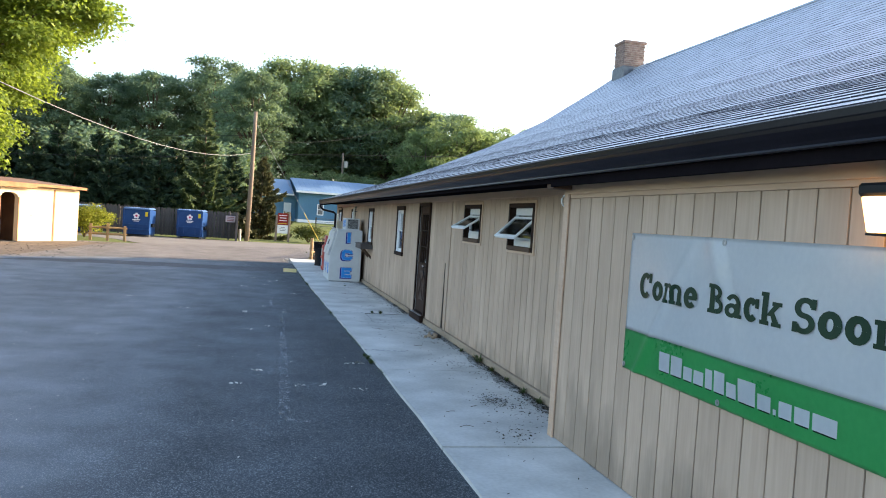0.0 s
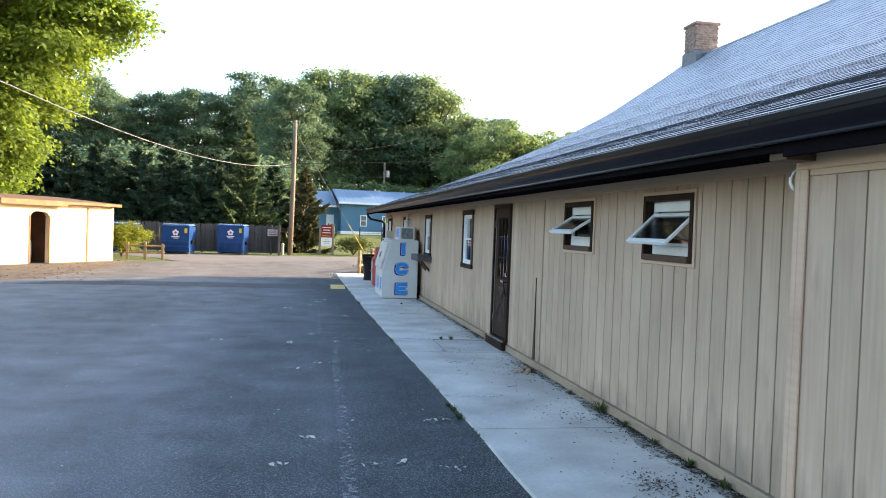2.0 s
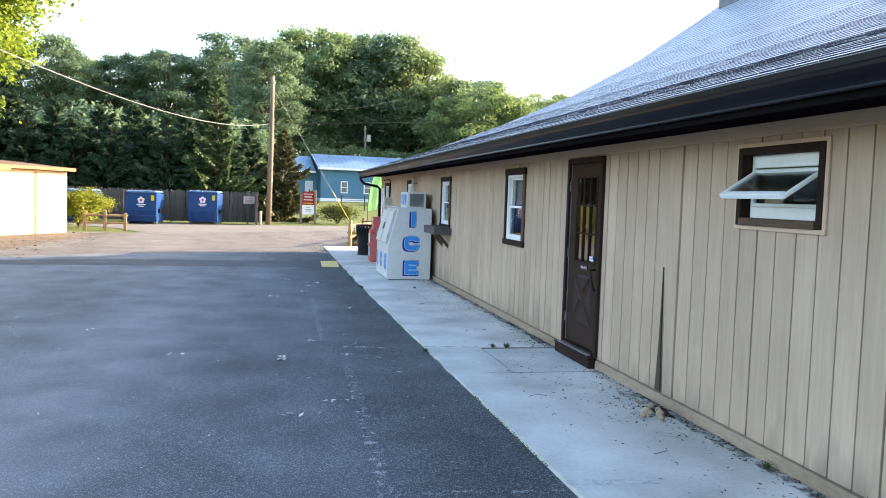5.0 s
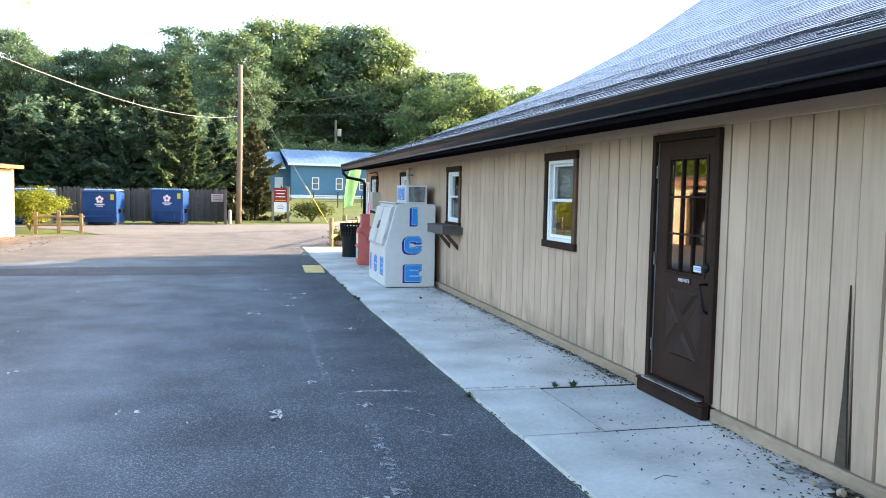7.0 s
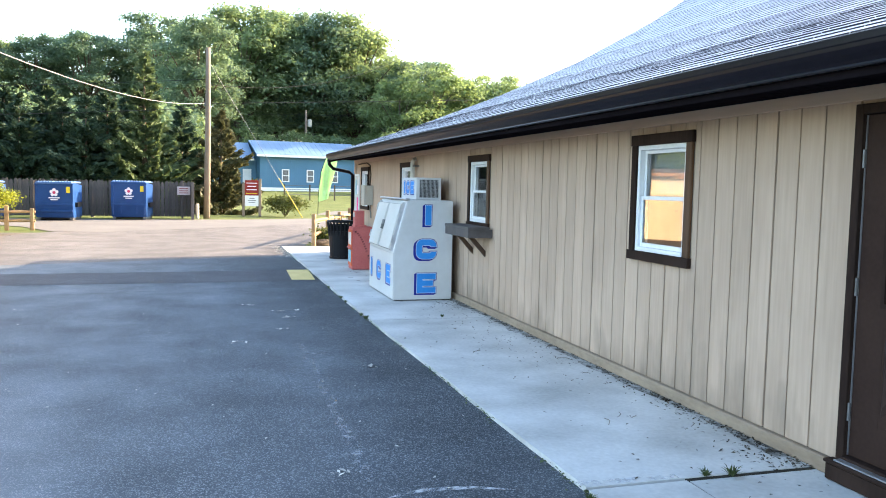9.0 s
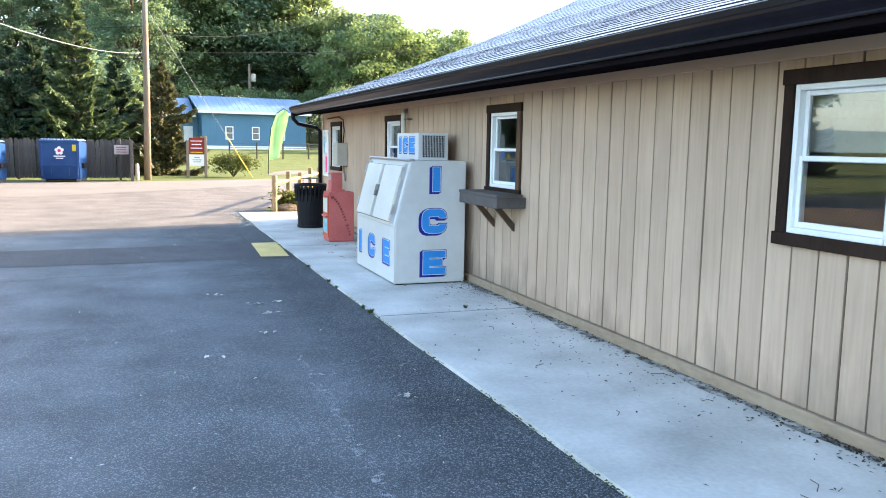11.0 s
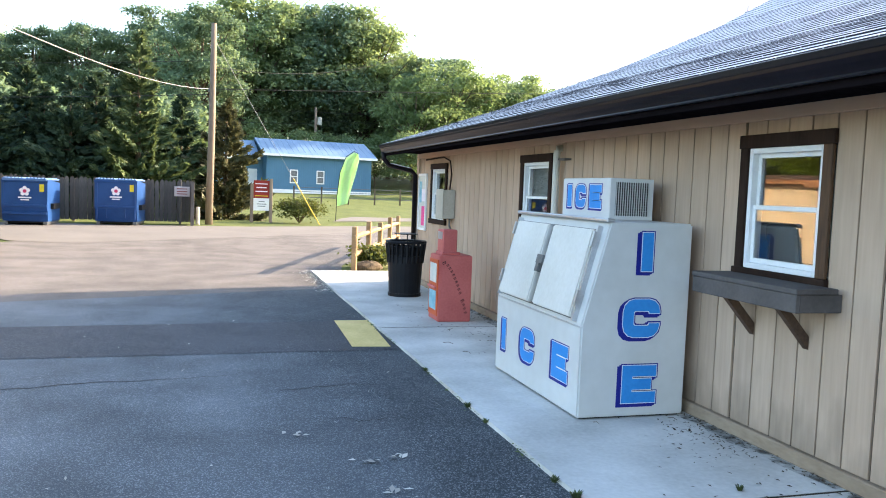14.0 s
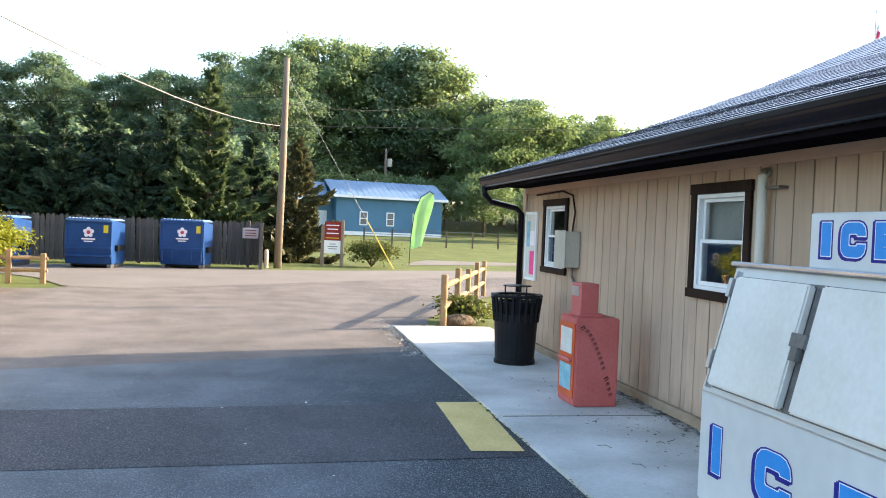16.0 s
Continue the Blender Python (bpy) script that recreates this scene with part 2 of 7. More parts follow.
# near-black butts carry the shadow line below each course
SHINGLE_EDGE = surface("shadowed_shingle_edge", (0.022, 0.022, 0.028), (0.055, 0.056, 0.066), 1.0, 60, 0.9, 0.2, spec=0.1)
DOOR_PAINT = surface("brown_door_paint", (0.026, 0.015, 0.012), (0.044, 0.026, 0.020), 2, 40, 0.5, 0.08, spec=0.06)
WHITE_VINYL = surface("white_vinyl", (0.70, 0.71, 0.72), (0.80, 0.81, 0.82), 3, 40, 0.4, 0.03)
GLASS = glass("window_glass", ior=1.65)
ROOM_DARK = surface("room_inside", (0.05, 0.047, 0.042), (0.10, 0.095, 0.085), 1, 20, 0.9, 0)
SCREEN_GREY = surface("dark_grey_plastic", (0.05, 0.062, 0.062), (0.08, 0.095, 0.095), 4, 50, 0.5, 0.03)
BLIND = surface("grey_window_blind", (0.30, 0.32, 0.31), (0.40, 0.42, 0.40), 3, 40, 0.8, 0.05)
ICE_WHITE = surface("white_freezer_enamel", (0.51, 0.51, 0.495), (0.605, 0.61, 0.605), 1.0, 9, 0.38, 0.0)
DOOR_ENAMEL = surface("scuffed_hatch_enamel", (0.56, 0.54, 0.495), (0.68, 0.665, 0.63), 2.2, 30, 0.35, 0.03, rough_var=0.1)
ALU = surface("dull_aluminium", (0.42, 0.43, 0.45), (0.60, 0.61, 0.63), 4, 60, 0.38, 0.05, metal=0.8)
STEEL_DARK = surface("dark_steel", (0.10, 0.10, 0.105), (0.20, 0.20, 0.205), 6, 60, 0.45, 0.1, metal=0.7)
ICE_BLUE = surface("light_blue_lettering", (0.022, 0.205, 0.56), (0.035, 0.265, 0.66), 4, 40, 0.45, 0)
NAVY = surface("navy_lettering", (0.008, 0.012, 0.17), (0.012, 0.02, 0.24), 4, 40, 0.45, 0)
BLACK = surface("black_powder_coat", (0.010, 0.010, 0.012), (0.016, 0.016, 0.018), 4, 60, 0.42, 0.05, spec=0.12)
NEWS_RED = surface("faded_red_paint", (0.42, 0.095, 0.085), (0.56, 0.15, 0.135), 2.5, 40, 0.55, 0.06)
NEWS_ORANGE = surface("orange_red_front", (0.45, 0.07, 0.02), (0.60, 0.12, 0.04), 3, 40, 0.5, 0.05)
PAPER = surface("newsprint", (0.50, 0.50, 0.46), (0.66, 0.65, 0.60), 9, 60, 0.9, 0)
PAPER_BLUE = surface("blue_printed_card", (0.12, 0.32, 0.42), (0.35, 0.55, 0.62), 9, 50, 0.8, 0)
PINK = surface("pink_paper", (0.70, 0.06, 0.22), (0.80, 0.10, 0.30), 3, 40, 0.8, 0)
DUMP_BLUE = surface("blue_dumpster_paint", (0.007, 0.034, 0.125), (0.015, 0.066, 0.215), 1.5, 30, 0.45, 0.08, rough_var=0.12)
DUMP_LID = surface("blue_plastic_lid", (0.06, 0.13, 0.30), (0.12, 0.21, 0.40), 3, 40, 0.5, 0.1)
LOGO_WHITE = surface("white_decal", (0.72, 0.66, 0.72), (0.80, 0.76, 0.80), 4, 40, 0.5, 0)
LOGO_RED = surface("red_decal", (0.50, 0.03, 0.10), (0.60, 0.05, 0.14), 4, 40, 0.5, 0)
YELLOW_DECAL = surface("yellow_decal", (0.60, 0.45, 0.02), (0.72, 0.55, 0.04), 4, 40, 0.5, 0)
FENCE_WOOD = surface("weathered_grey_fence", (0.060, 0.053, 0.051), (0.145, 0.125, 0.117), 3, 30, 0.9, 0.3, spread=0.18, stretch=(1, 1, 0.2))
POLE_WOOD = surface("utility_pole_wood", (0.155, 0.115, 0.085), (0.29, 0.225, 0.172), 3, 40, 0.9, 0.4, stretch=(1, 1, 0.08))
RAIL_WOOD = surface("split_rail_wood", (0.20, 0.13, 0.07), (0.38, 0.26, 0.14), 3, 40, 0.9, 0.4, spread=0.1)
CABLE = surface("black_cable", (0.012, 0.012, 0.012), (0.03, 0.03, 0.03), 3, 30, 0.6, 0)
CABLE_WHITE = surface("grey_service_cable", (0.17, 0.17, 0.17), (0.26, 0.26, 0.26), 3, 30, 0.7, 0)
GUY_STEEL = surface("galvanised_guy_strand", (0.24, 0.24, 0.25), (0.34, 0.34, 0.36), 4, 40, 0.7, 0)
YELLOW_PAINT = surface("yellow_road_paint", (0.55, 0.41, 0.14), (0.78, 0.60, 0.26), 3, 60, 0.85, 0.4, speckle=0.5)
YELLOW_PLASTIC = surface("yellow_guy_guard", (0.48, 0.35, 0.04), (0.60, 0.45, 0.07), 3, 30, 0.5, 0)
SHED_WALL = surface("cream_painted_block", (0.60, 0.455, 0.275), (0.72, 0.57, 0.37), 1.2, 30, 0.85, 0.2)
SHED_TRIM = surface("brown_shed_trim", (0.22, 0.10, 0.045), (0.36, 0.18, 0.085), 3, 40, 0.8, 0.2)
SHED_ROOF = surface("shed_roof_edge", (0.10, 0.06, 0.045), (0.20, 0.12, 0.09), 2, 40, 0.9, 0.3)
BLUE_WALL = surface("blue_ribbed_steel", (0.075, 0.175, 0.265), (0.10, 0.215, 0.32), 0.6, 12, 0.5, 0.03)
BLUE_ROOF = surface("pale_blue_steel_roof", (0.15, 0.235, 0.36), (0.20, 0.295, 0.42), 0.6, 12, 0.4, 0.03)
WHITE_PAINT = surface("white_paint", (0.70, 0.70, 0.69), (0.80, 0.80, 0.79), 3, 30, 0.6, 0.05)
SIGN_RED = surface("maroon_sign_paint", (0.20, 0.015, 0.012), (0.27, 0.03, 0.02), 3, 30, 0.6, 0)
FLAG_GREEN = surface("lime_flag_fabric", (0.38, 0.60, 0.26), (0.52, 0.72, 0.40), 2, 60, 0.8, 0.05)
BANNER_WHITE = surface("white_banner_vinyl", (0.70, 0.73, 0.76), (0.80, 0.82, 0.84), 1.2, 30, 0.22, 0.03, spec=0.8)
BANNER_GREEN = surface("green_banner_vinyl", (0.045, 0.38, 0.10), (0.07, 0.47, 0.14), 1.5, 30, 0.30, 0.03, spec=0.5)
BANNER_INK = surface("dark_green_ink", (0.004, 0.020, 0.010), (0.008, 0.034, 0.016), 4, 30, 0.45, 0)
BRICK = surface("chimney_brick", (0.20, 0.125, 0.10), (0.40, 0.29, 0.24), 8, 60, 0.9, 0.3, spread=0.2)
MORTAR = surface("pale_mortar", (0.38, 0.35, 0.31), (0.52, 0.48, 0.43), 6, 60, 0.95, 0.3)
BOX_GREY = surface("beige_grey_box_paint", (0.40, 0.37, 0.31), (0.52, 0.48, 0.41), 3, 40, 0.6, 0.05)
SHELF_GREY = surface("grey_shelf_paint", (0.070, 0.062, 0.060), (0.115, 0.102, 0.098), 4, 40, 0.7, 0.15)
BARK = surface("tree_bark", (0.06, 0.045, 0.03), (0.17, 0.13, 0.09), 4, 30, 0.95, 0.8, stretch=(1, 1, 0.15), depth=0.04)
LEAF_NEAR = leaf_material("maple_leaf", (0.070, 0.120, 0.020), (0.190, 0.250, 0.048), (0.29, 0.38, 0.040), 0.46)
# far leaves lightened and blued to carry haze in their colour
LEAF_FAR = leaf_material("woodland_leaf", (0.085, 0.138, 0.080), (0.235, 0.300, 0.160), (0.28, 0.36, 0.13), 0.5)
# darker copy of the woodland leaf, shade put into its colour
LEAF_FAR_SHADED = leaf_material("shaded_woodland_leaf", (0.056, 0.106, 0.076), (0.172, 0.238, 0.150), (0.20, 0.28, 0.13), 0.46)
# edge foliage whose sunlit look is put into a paler green
LEAF_SUNNY = leaf_material("sunlit_edge_leaf", (0.085, 0.145, 0.066), (0.215, 0.275, 0.13), (0.26, 0.34, 0.115), 0.48)
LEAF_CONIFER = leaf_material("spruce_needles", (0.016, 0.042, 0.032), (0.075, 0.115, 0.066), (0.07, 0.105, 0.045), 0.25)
# lighter copy of the spruce needles, sunlight put into the colour
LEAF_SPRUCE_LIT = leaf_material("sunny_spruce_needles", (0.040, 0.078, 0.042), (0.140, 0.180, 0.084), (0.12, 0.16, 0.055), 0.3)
LEAF_SPRUCE_DRY = leaf_material("browning_spruce_needles", (0.045, 0.058, 0.028), (0.14, 0.125, 0.06), (0.10, 0.10, 0.04), 0.2)
LEAF_BUSH = leaf_material("yellow_green_bush_leaf", (0.12, 0.145, 0.012), (0.27, 0.27, 0.025), (0.30, 0.33, 0.03))
LEAF_DARK = leaf_material("shrub_leaf", (0.04, 0.06, 0.012), (0.12, 0.13, 0.03), (0.14, 0.16, 0.03))
PAINT_TRACE = worn_paint("worn_white_line", (0.36, 0.37, 0.38), 0.46)
DOOR_PANEL = surface("brown_panel_paint", (0.024, 0.014, 0.012), (0.042, 0.026, 0.021), 3, 40, 0.45, 0.06, spec=0.12)
# dirty pane whose grey tint also stands for the asphalt's reflection
TINTED_GLASS = glass("tinted_sash_glass", (0.30, 0.35, 0.37), 0.12)
CHALK = worn_paint("white_scuff", (0.62, 0.63, 0.64), 0.75)
LITTER = leaf_material("dry_litter", (0.018, 0.015, 0.012), (0.085, 0.068, 0.046), (0.05, 0.04, 0.02), 0.1)
FLAKE = leaf_material("pale_dry_leaf", (0.30, 0.29, 0.26), (0.62, 0.60, 0.54), (0.3, 0.3, 0.25), 0.1)
WEED = leaf_material("weed_leaf", (0.035, 0.055, 0.022), (0.10, 0.13, 0.05), (0.11, 0.14, 0.04), 0.25)
LEDGE_PAINT = surface("dirty_ledge_paint", (0.22, 0.16, 0.11), (0.38, 0.29, 0.205), 3, 30, 0.9, 0.3, stretch=(1, 0.35, 1))
PIPE_PAINT = surface("pale_pipe_paint", (0.50, 0.48, 0.43), (0.64, 0.61, 0.55), 3, 40, 0.7, 0.05)
# dark brown that holds the doorway's unlit depth in its colour
SHED_INSIDE = surface("brown_shed_inside", (0.07, 0.035, 0.02), (0.14, 0.075, 0.04), 2, 30, 0.9, 0.1)
TAR = surface("tar_crack", (0.012, 0.012, 0.012), (0.022, 0.022, 0.022), 4, 40, 0.8, 0)
GRIME = worn_paint("wall_foot_grime", (0.05, 0.042, 0.03), 0.75)


# ---- building blocks ----
def part(name, bm, material, parent=None, label="", smooth=False):
    """Links a bmesh as one mesh object, under a thing or a part when a parent is given."""
    me = bpy.data.meshes.new(name)
    bmesh.ops.recalc_face_normals(bm, faces=bm.faces)
    bm.to_mesh(me)
    bm.free()
    return link(name, me, material, parent, label, smooth)


def link(name, me, material, parent=None, label="", smooth=False):
    if material and not me.materials:
        me.materials.append(material)
    if smooth:
        me.polygons.foreach_set("use_smooth", [True] * len(me.polygons))
    ob = new(name, me)
    if parent:
        ob.parent = parent
    if label:
        ob["label"] = label
    return ob


def thing(name, m, label, category, group="", kind=""):
    ob = new(name)
    ob.empty_display_size = 0.2
    ob.matrix_world = m
    return tagged(ob, label, category, group, kind)


def box(bm, x0, x1, y0, y1, z0, z1, bevel=0.0):
    r = bmesh.ops.create_cube(bm, size=1)
    bmesh.ops.transform(bm, verts=r["verts"], matrix=Matrix.Translation(((x0 + x1) / 2, (y0 + y1) / 2, (z0 + z1) / 2)) @ Matrix.Diagonal((abs(x1 - x0), abs(y1 - y0), abs(z1 - z0), 1)))
    if bevel:
        bmesh.ops.bevel(bm, geom=list({e for v in r["verts"] for e in v.link_edges}), offset=bevel, segments=1, affect="EDGES")
    return bm


def boxes(*specs, bevel=0.0):
    bm = bmesh.new()
    for s in specs:
        box(bm, *s, bevel=bevel)
    return bm


def prism(bm, outline, a, b, place):
    """Extrudes an outline of (u, v) from depth a to b; place(u, v, d) gives the point."""
    low = [bm.verts.new(place(u, v, a)) for u, v in outline]
    high = [bm.verts.new(place(u, v, b)) for u, v in outline]
    bm.faces.new(low)
    bm.faces.new(list(reversed(high)))
    n = len(outline)
    for i in range(n):
        bm.faces.new((low[i], low[(i + 1) % n], high[(i + 1) % n], high[i]))
    return bm


def tube(bm, points, radii, sides=8):
    """A tapered round bar along points."""
    pts = [Vector(p) for p in points]
    if not isinstance(radii, (list, tuple)):
        radii = [radii] * len(pts)
    rings = []
    for i, p in enumerate(pts):
        way = (pts[min(i + 1, len(pts) - 1)] - pts[max(i - 1, 0)]).normalized()
        side = way.cross(Vector((0, 0, 1)) if abs(way.z) < 0.9 else Vector((1, 0, 0))).normalized()
        up = side.cross(way)
        rings.append([bm.verts.new(p + (side * math.cos(2 * math.pi * k / sides) + up * math.sin(2 * math.pi * k / sides)) * radii[i]) for k in range(sides)])
    for r0, r1 in zip(rings, rings[1:]):
        for k in range(sides):
            bm.faces.new((r0[k], r0[(k + 1) % sides], r1[(k + 1) % sides], r1[k]))
    bm.faces.new(list(reversed(rings[0])))
    bm.faces.new(rings[-1])
    return bm


def lathe(bm, profile, sides=24):
    """A turned solid about z from (radius, height) pairs."""
    rings = [[bm.verts.new((r * math.cos(2 * math.pi * k / sides), r * math.sin(2 * math.pi * k / sides), z)) for k in range(sides)] for r, z in profile]
    for r0, r1 in zip(rings, rings[1:]):
        for k in range(sides):
            bm.faces.new((r0[k], r0[(k + 1) % sides], r1[(k + 1) % sides], r1[k]))
    return bm


def sheet(name, corners, z, material, label, category, cell=0.0, wobble=0.0):
    """A flat piece of ground from an outline."""
    bm = bmesh.new()
    bm.faces.new([bm.verts.new((x, y, z)) for x, y in corners])
    ob = part(name, bm, material)
    if ob.data.polygons[0].normal.z < 0:
        ob.data.flip_normals()
    return tagged(ob, label, category, kind="structure")


def writing(body, width, height, material, m, parent, name="lettering", bold=0.0, deep=0.002):
    """Words in the built-in font, fitted to a width and a capital height."""
    cu = bpy.data.curves.new("writing", "FONT")
    cu.body, cu.offset, cu.extrude, cu.resolution_u = body, bold, 0.001, 3
    tmp = bpy.data.objects.new("writing", cu)
    scene.collection.objects.link(tmp)
    bpy.context.view_layer.update()
    me = bpy.data.meshes.new_from_object(tmp.evaluated_get(bpy.context.evaluated_depsgraph_get()))
    bpy.data.objects.remove(tmp)
    co = np.array([v.co[:] for v in me.vertices])
    lo, hi = co.min(0), co.max(0)
    co = (co - lo) / np.maximum(hi - lo, 1e-6) * np.array((width, height, deep))
    me.vertices.foreach_set("co", co.ravel())
    me.update()
    ob = link(name, me, material, parent)
    ob.matrix_parent_inverse = parent.matrix_world.inverted()
    ob.matrix_basis = m
    return ob


FACING_WEST = Matrix(((0, 0, -1, 0), (-1, 0, 0, 0), (0, 1, 0, 0), (0, 0, 0, 1)))


def on_west(x, y, z):
    """A plane that faces -x: reading runs towards -y."""
    return Matrix.Translation((x, y, z)) @ FACING_WEST


def quads_mesh(name, q):
    """One mesh from an (n, 4, 3) array of loose quads."""
    n = len(q)
    me = bpy.data.meshes.new(name)
    me.vertices.add(n * 4)
    me.vertices.foreach_set("co", q.reshape(-1).astype(np.float32))
    me.loops.add(n * 4)
    me.loops.foreach_set("vertex_index", np.arange(n * 4, dtype=np.int32))
    me.polygons.add(n)
    me.polygons.foreach_set("loop_start", np.arange(0, n * 4, 4, dtype=np.int32))
    me.update(calc_edges=True)
    return me


def leaf_quads(rng, centre, normal, length, width):
    """Leaves, folded to a diamond, at the centres, roughly square to the normals."""
    n = len(centre)
    normal = normal + rng.normal(0, 0.55, (n, 3))
    normal /= np.linalg.norm(normal, axis=1, keepdims=True) + 1e-9
    a = np.cross(normal, rng.normal(0, 1, (n, 3)))
    a /= np.linalg.norm(a, axis=1, keepdims=True) + 1e-9
    b = np.cross(normal, a)
    s = rng.uniform(0.6, 1.25, (n, 1))
    a, b = a * length * s, b * width * s
    sag = normal * length * 0.15 * s
    return np.stack([centre - a, centre - b + sag, centre + a, centre + b + sag], 1)


# ---- ground ----
sheet("road_apron", [(-6.4, 40.8), (-5.2, 38.4), (-3.6, 38.0), (0, 41.0), (4.3, 44.8), (9, 47.5), (14, 52.9), (5.8, 50.15), (1.0, 47.65), (-1.6, 47.15), (-14, 46.8), (-8.5, 42.95)], -0.011, GRAVEL, "paler gravelly road margin before the dumpsters", "road")
tagged(sheet("ground", [(-700, -700), (700, -700), (700, 900), (-700, 900)], -0.03, GRASS, "mown grass around the car park", "ground"), kind="structure")
sheet("road", [(-30, 20), (-30, 34), (-9.2, 37.0), (-7.2, 37.4), (-5.3, 37.6), (-4.9, 38.6), (-5.6, 40.4), (-8.5, 43), (-14, 46.9), (-1.6, 47.2), (1.0, 47.7), (5.8, 50.2), (14, 53.0), (60, 60), (60, 44), (12, 42.0), (6, 40.0), (4.6, 38), (2.2, 33.0), (1.9, 31.4), (1.9, 20)], -0.016, ASPHALT_OLD, "worn brownish old asphalt road in low sun", "road")
sheet("gravel_patch", [(-30, 26), (-9.9, 31.0), (-7.4, 36.0), (-5.6, 37.3), (-6.4, 34), (-6.6, 30), (-6.9, 26.5), (-9, 22), (-30, 16)], -0.010, DIRT, "brown dirt and leaf litter beside the shed", "ground")
# the dark lot's far edge is shaped along the building's cast shadow
sheet("asphalt_lot", [(1.62, -25), (1.50, 29.2), (-0.2, 28.6), (-2.2, 27.95), (-4.6, 27.2), (-6.9, 25.2), (-8.2, 22), (-9.5, 14), (-10, -25)], 0.0, ASPHALT, "dark grey asphalt parking lot", "asphalt")
sheet("asphalt_strip", [(1.45, 24.30), (1.45, 26.05), (-4.0, 25.75), (-6.3, 24.9), (-6.9, 23.8), (-4.0, 24.15)], 0.004, ASPHALT_STRIP, "darker fresh asphalt patch across the lot", "asphalt")
sheet("yellow_marking", [(0.97, 26.05), (1.385, 26.05), (1.30, 24.42), (0.91, 24.45)], 0.008, YELLOW_PAINT, "worn yellow painted block on asphalt", "road marking")
sheet("gravel_drive", [(5.2, 54.2), (9.5, 56.5), (16, 60), (60, 75), (60, 110), (30, 95), (14, 76), (9.5, 66), (6.2, 58)], -0.012, GRAVEL, "pale gravel drive past the lawn", "drive")

# the concrete walk, slab by slab
def kerb_x(y):
    """The walk's outer edge, which runs a little askew."""
    return 1.53 if y < 9 else 1.53 - 0.15 * min(1, (y - 9) / 12)


walk_base = tagged(part("pavement", boxes((1.56, 2.955, -8, 31.55, -0.05, 0.006)), CONCRETE_DARK), "pale grey concrete walk along the building", "pavement", kind="structure")


def slab_piece(xa, ya, xb, yb, lift):
    """A concrete slab; xa and xb may be functions of y."""
    bm = bmesh.new()
    g = 0.016
    n = 6
    ys = [ya + g + (yb - ya - 2 * g) * i / n for i in range(n + 1)]
    left = [((xa(y) if callable(xa) else xa + g) + 0.006 * math.sin(y * 9.1), y) for y in ys]
    right = [(xb, y) for y in reversed(ys)]
    prism(bm, left + right, 0.0, 0.028 + lift, lambda u, v, d: (u, v, d))
    part("slab", bm, CONCRETE, walk_base)


JOINTS = [-8, -3.0, 1.4, 6.0, 9.17, 13.40, 14.62, 20.08, 25.4, 28.7, 31.6]
for k, (y0, y1) in enumerate(zip(JOINTS, JOINTS[1:])):
    if k == 5:
        slab_piece(kerb_x, y0 - 0.008, 2.06, y1, 0.002)
        slab_piece(2.06, y0, 2.95, y1, -0.003)
    else:
        slab_piece(kerb_x, y0, 2.95, y1, (0.0, 0.003, 0.001, 0.004, 0.002)[k % 5])

# black dirt packed into the open joints
for x0, y0, x1, y1 in ((2.07, 14.600, 2.94, 14.634), (2.07, 13.388, 2.94, 13.414), (2.052, 13.42, 2.068, 14.60), (1.40, 20.066, 2.94, 20.094), (1.42, 25.388, 2.94, 25.410)):
    part("joint_fill", boxes((x0, x1, y0, y1, 0.004, 0.0268)), CONCRETE_DARK, walk_base)

# ---- the store building ----
WX, NX, STEP_Y, END_Y, BACK_Y = 2.955, 2.55, 6.35, 29.88, -8.0
WALL_TOP = 2.30
# y0, y1, z0, z1
DOOR = (13.52, 14.46, 0.14, 2.115)
W1, W2, W3, W4, W5, W6 = (8.23, 9.12, 1.515, 2.06), (10.33, 11.21, 1.54, 2.06), (16.0, 16.86, 1.09, 2.065), (20.39, 21.22, 1.13, 2.035), (24.31, 25.18, 1.13, 2.03), (28.14, 29.02, 1.12, 2.015)
OPENINGS = [DOOR, W1, W2, W3, W4, W5, W6]


def spans(y0, y1, z0, z1, holes):
    """Cuts a strip of wall into rectangles that leave the holes open."""
    ys = sorted({y0, y1, *[v for h in holes for v in h[:2] if y0 < v < y1]})
    out = []
    for a, b in zip(ys, ys[1:]):
        mid, z = (a + b) / 2, z0
        for h in sorted((h for h in holes if h[0] < mid < h[1]), key=lambda h: h[2]):
            if h[2] > z:
                out.append((a, b, z, h[2]))
            z = max(z, h[3])
        if z < z1:
            out.append((a, b, z, z1))
    return out


wall_west = tagged(part("wall_west", boxes(*[(WX + 0.018, WX + 0.14, *s) for s in spans(STEP_Y, END_Y, 0.03, WALL_TOP, OPENINGS)]), SIDING_BACK), "tan vertical wood siding wall with dark grooves", "wall", kind="structure")
wall_near = tagged(part("wall_near", boxes((NX + 0.018, NX + 0.14, BACK_Y, STEP_Y - 0.02, 0.0, WALL_TOP), (NX + 0.14, WX + 0.14, STEP_Y - 0.12, STEP_Y - 0.02, 0.0, WALL_TOP)), SIDING_BACK), "tan vertical wood siding wall set forward", "wall", kind="structure")
tagged(part("frieze_board", boxes((NX - 0.010, NX + 0.0172, BACK_Y, STEP_Y - 0.08, 2.048, 2.158), bevel=0.003), TAN_TRIM), "tan painted frieze board under the eave", "trim", kind="structure")
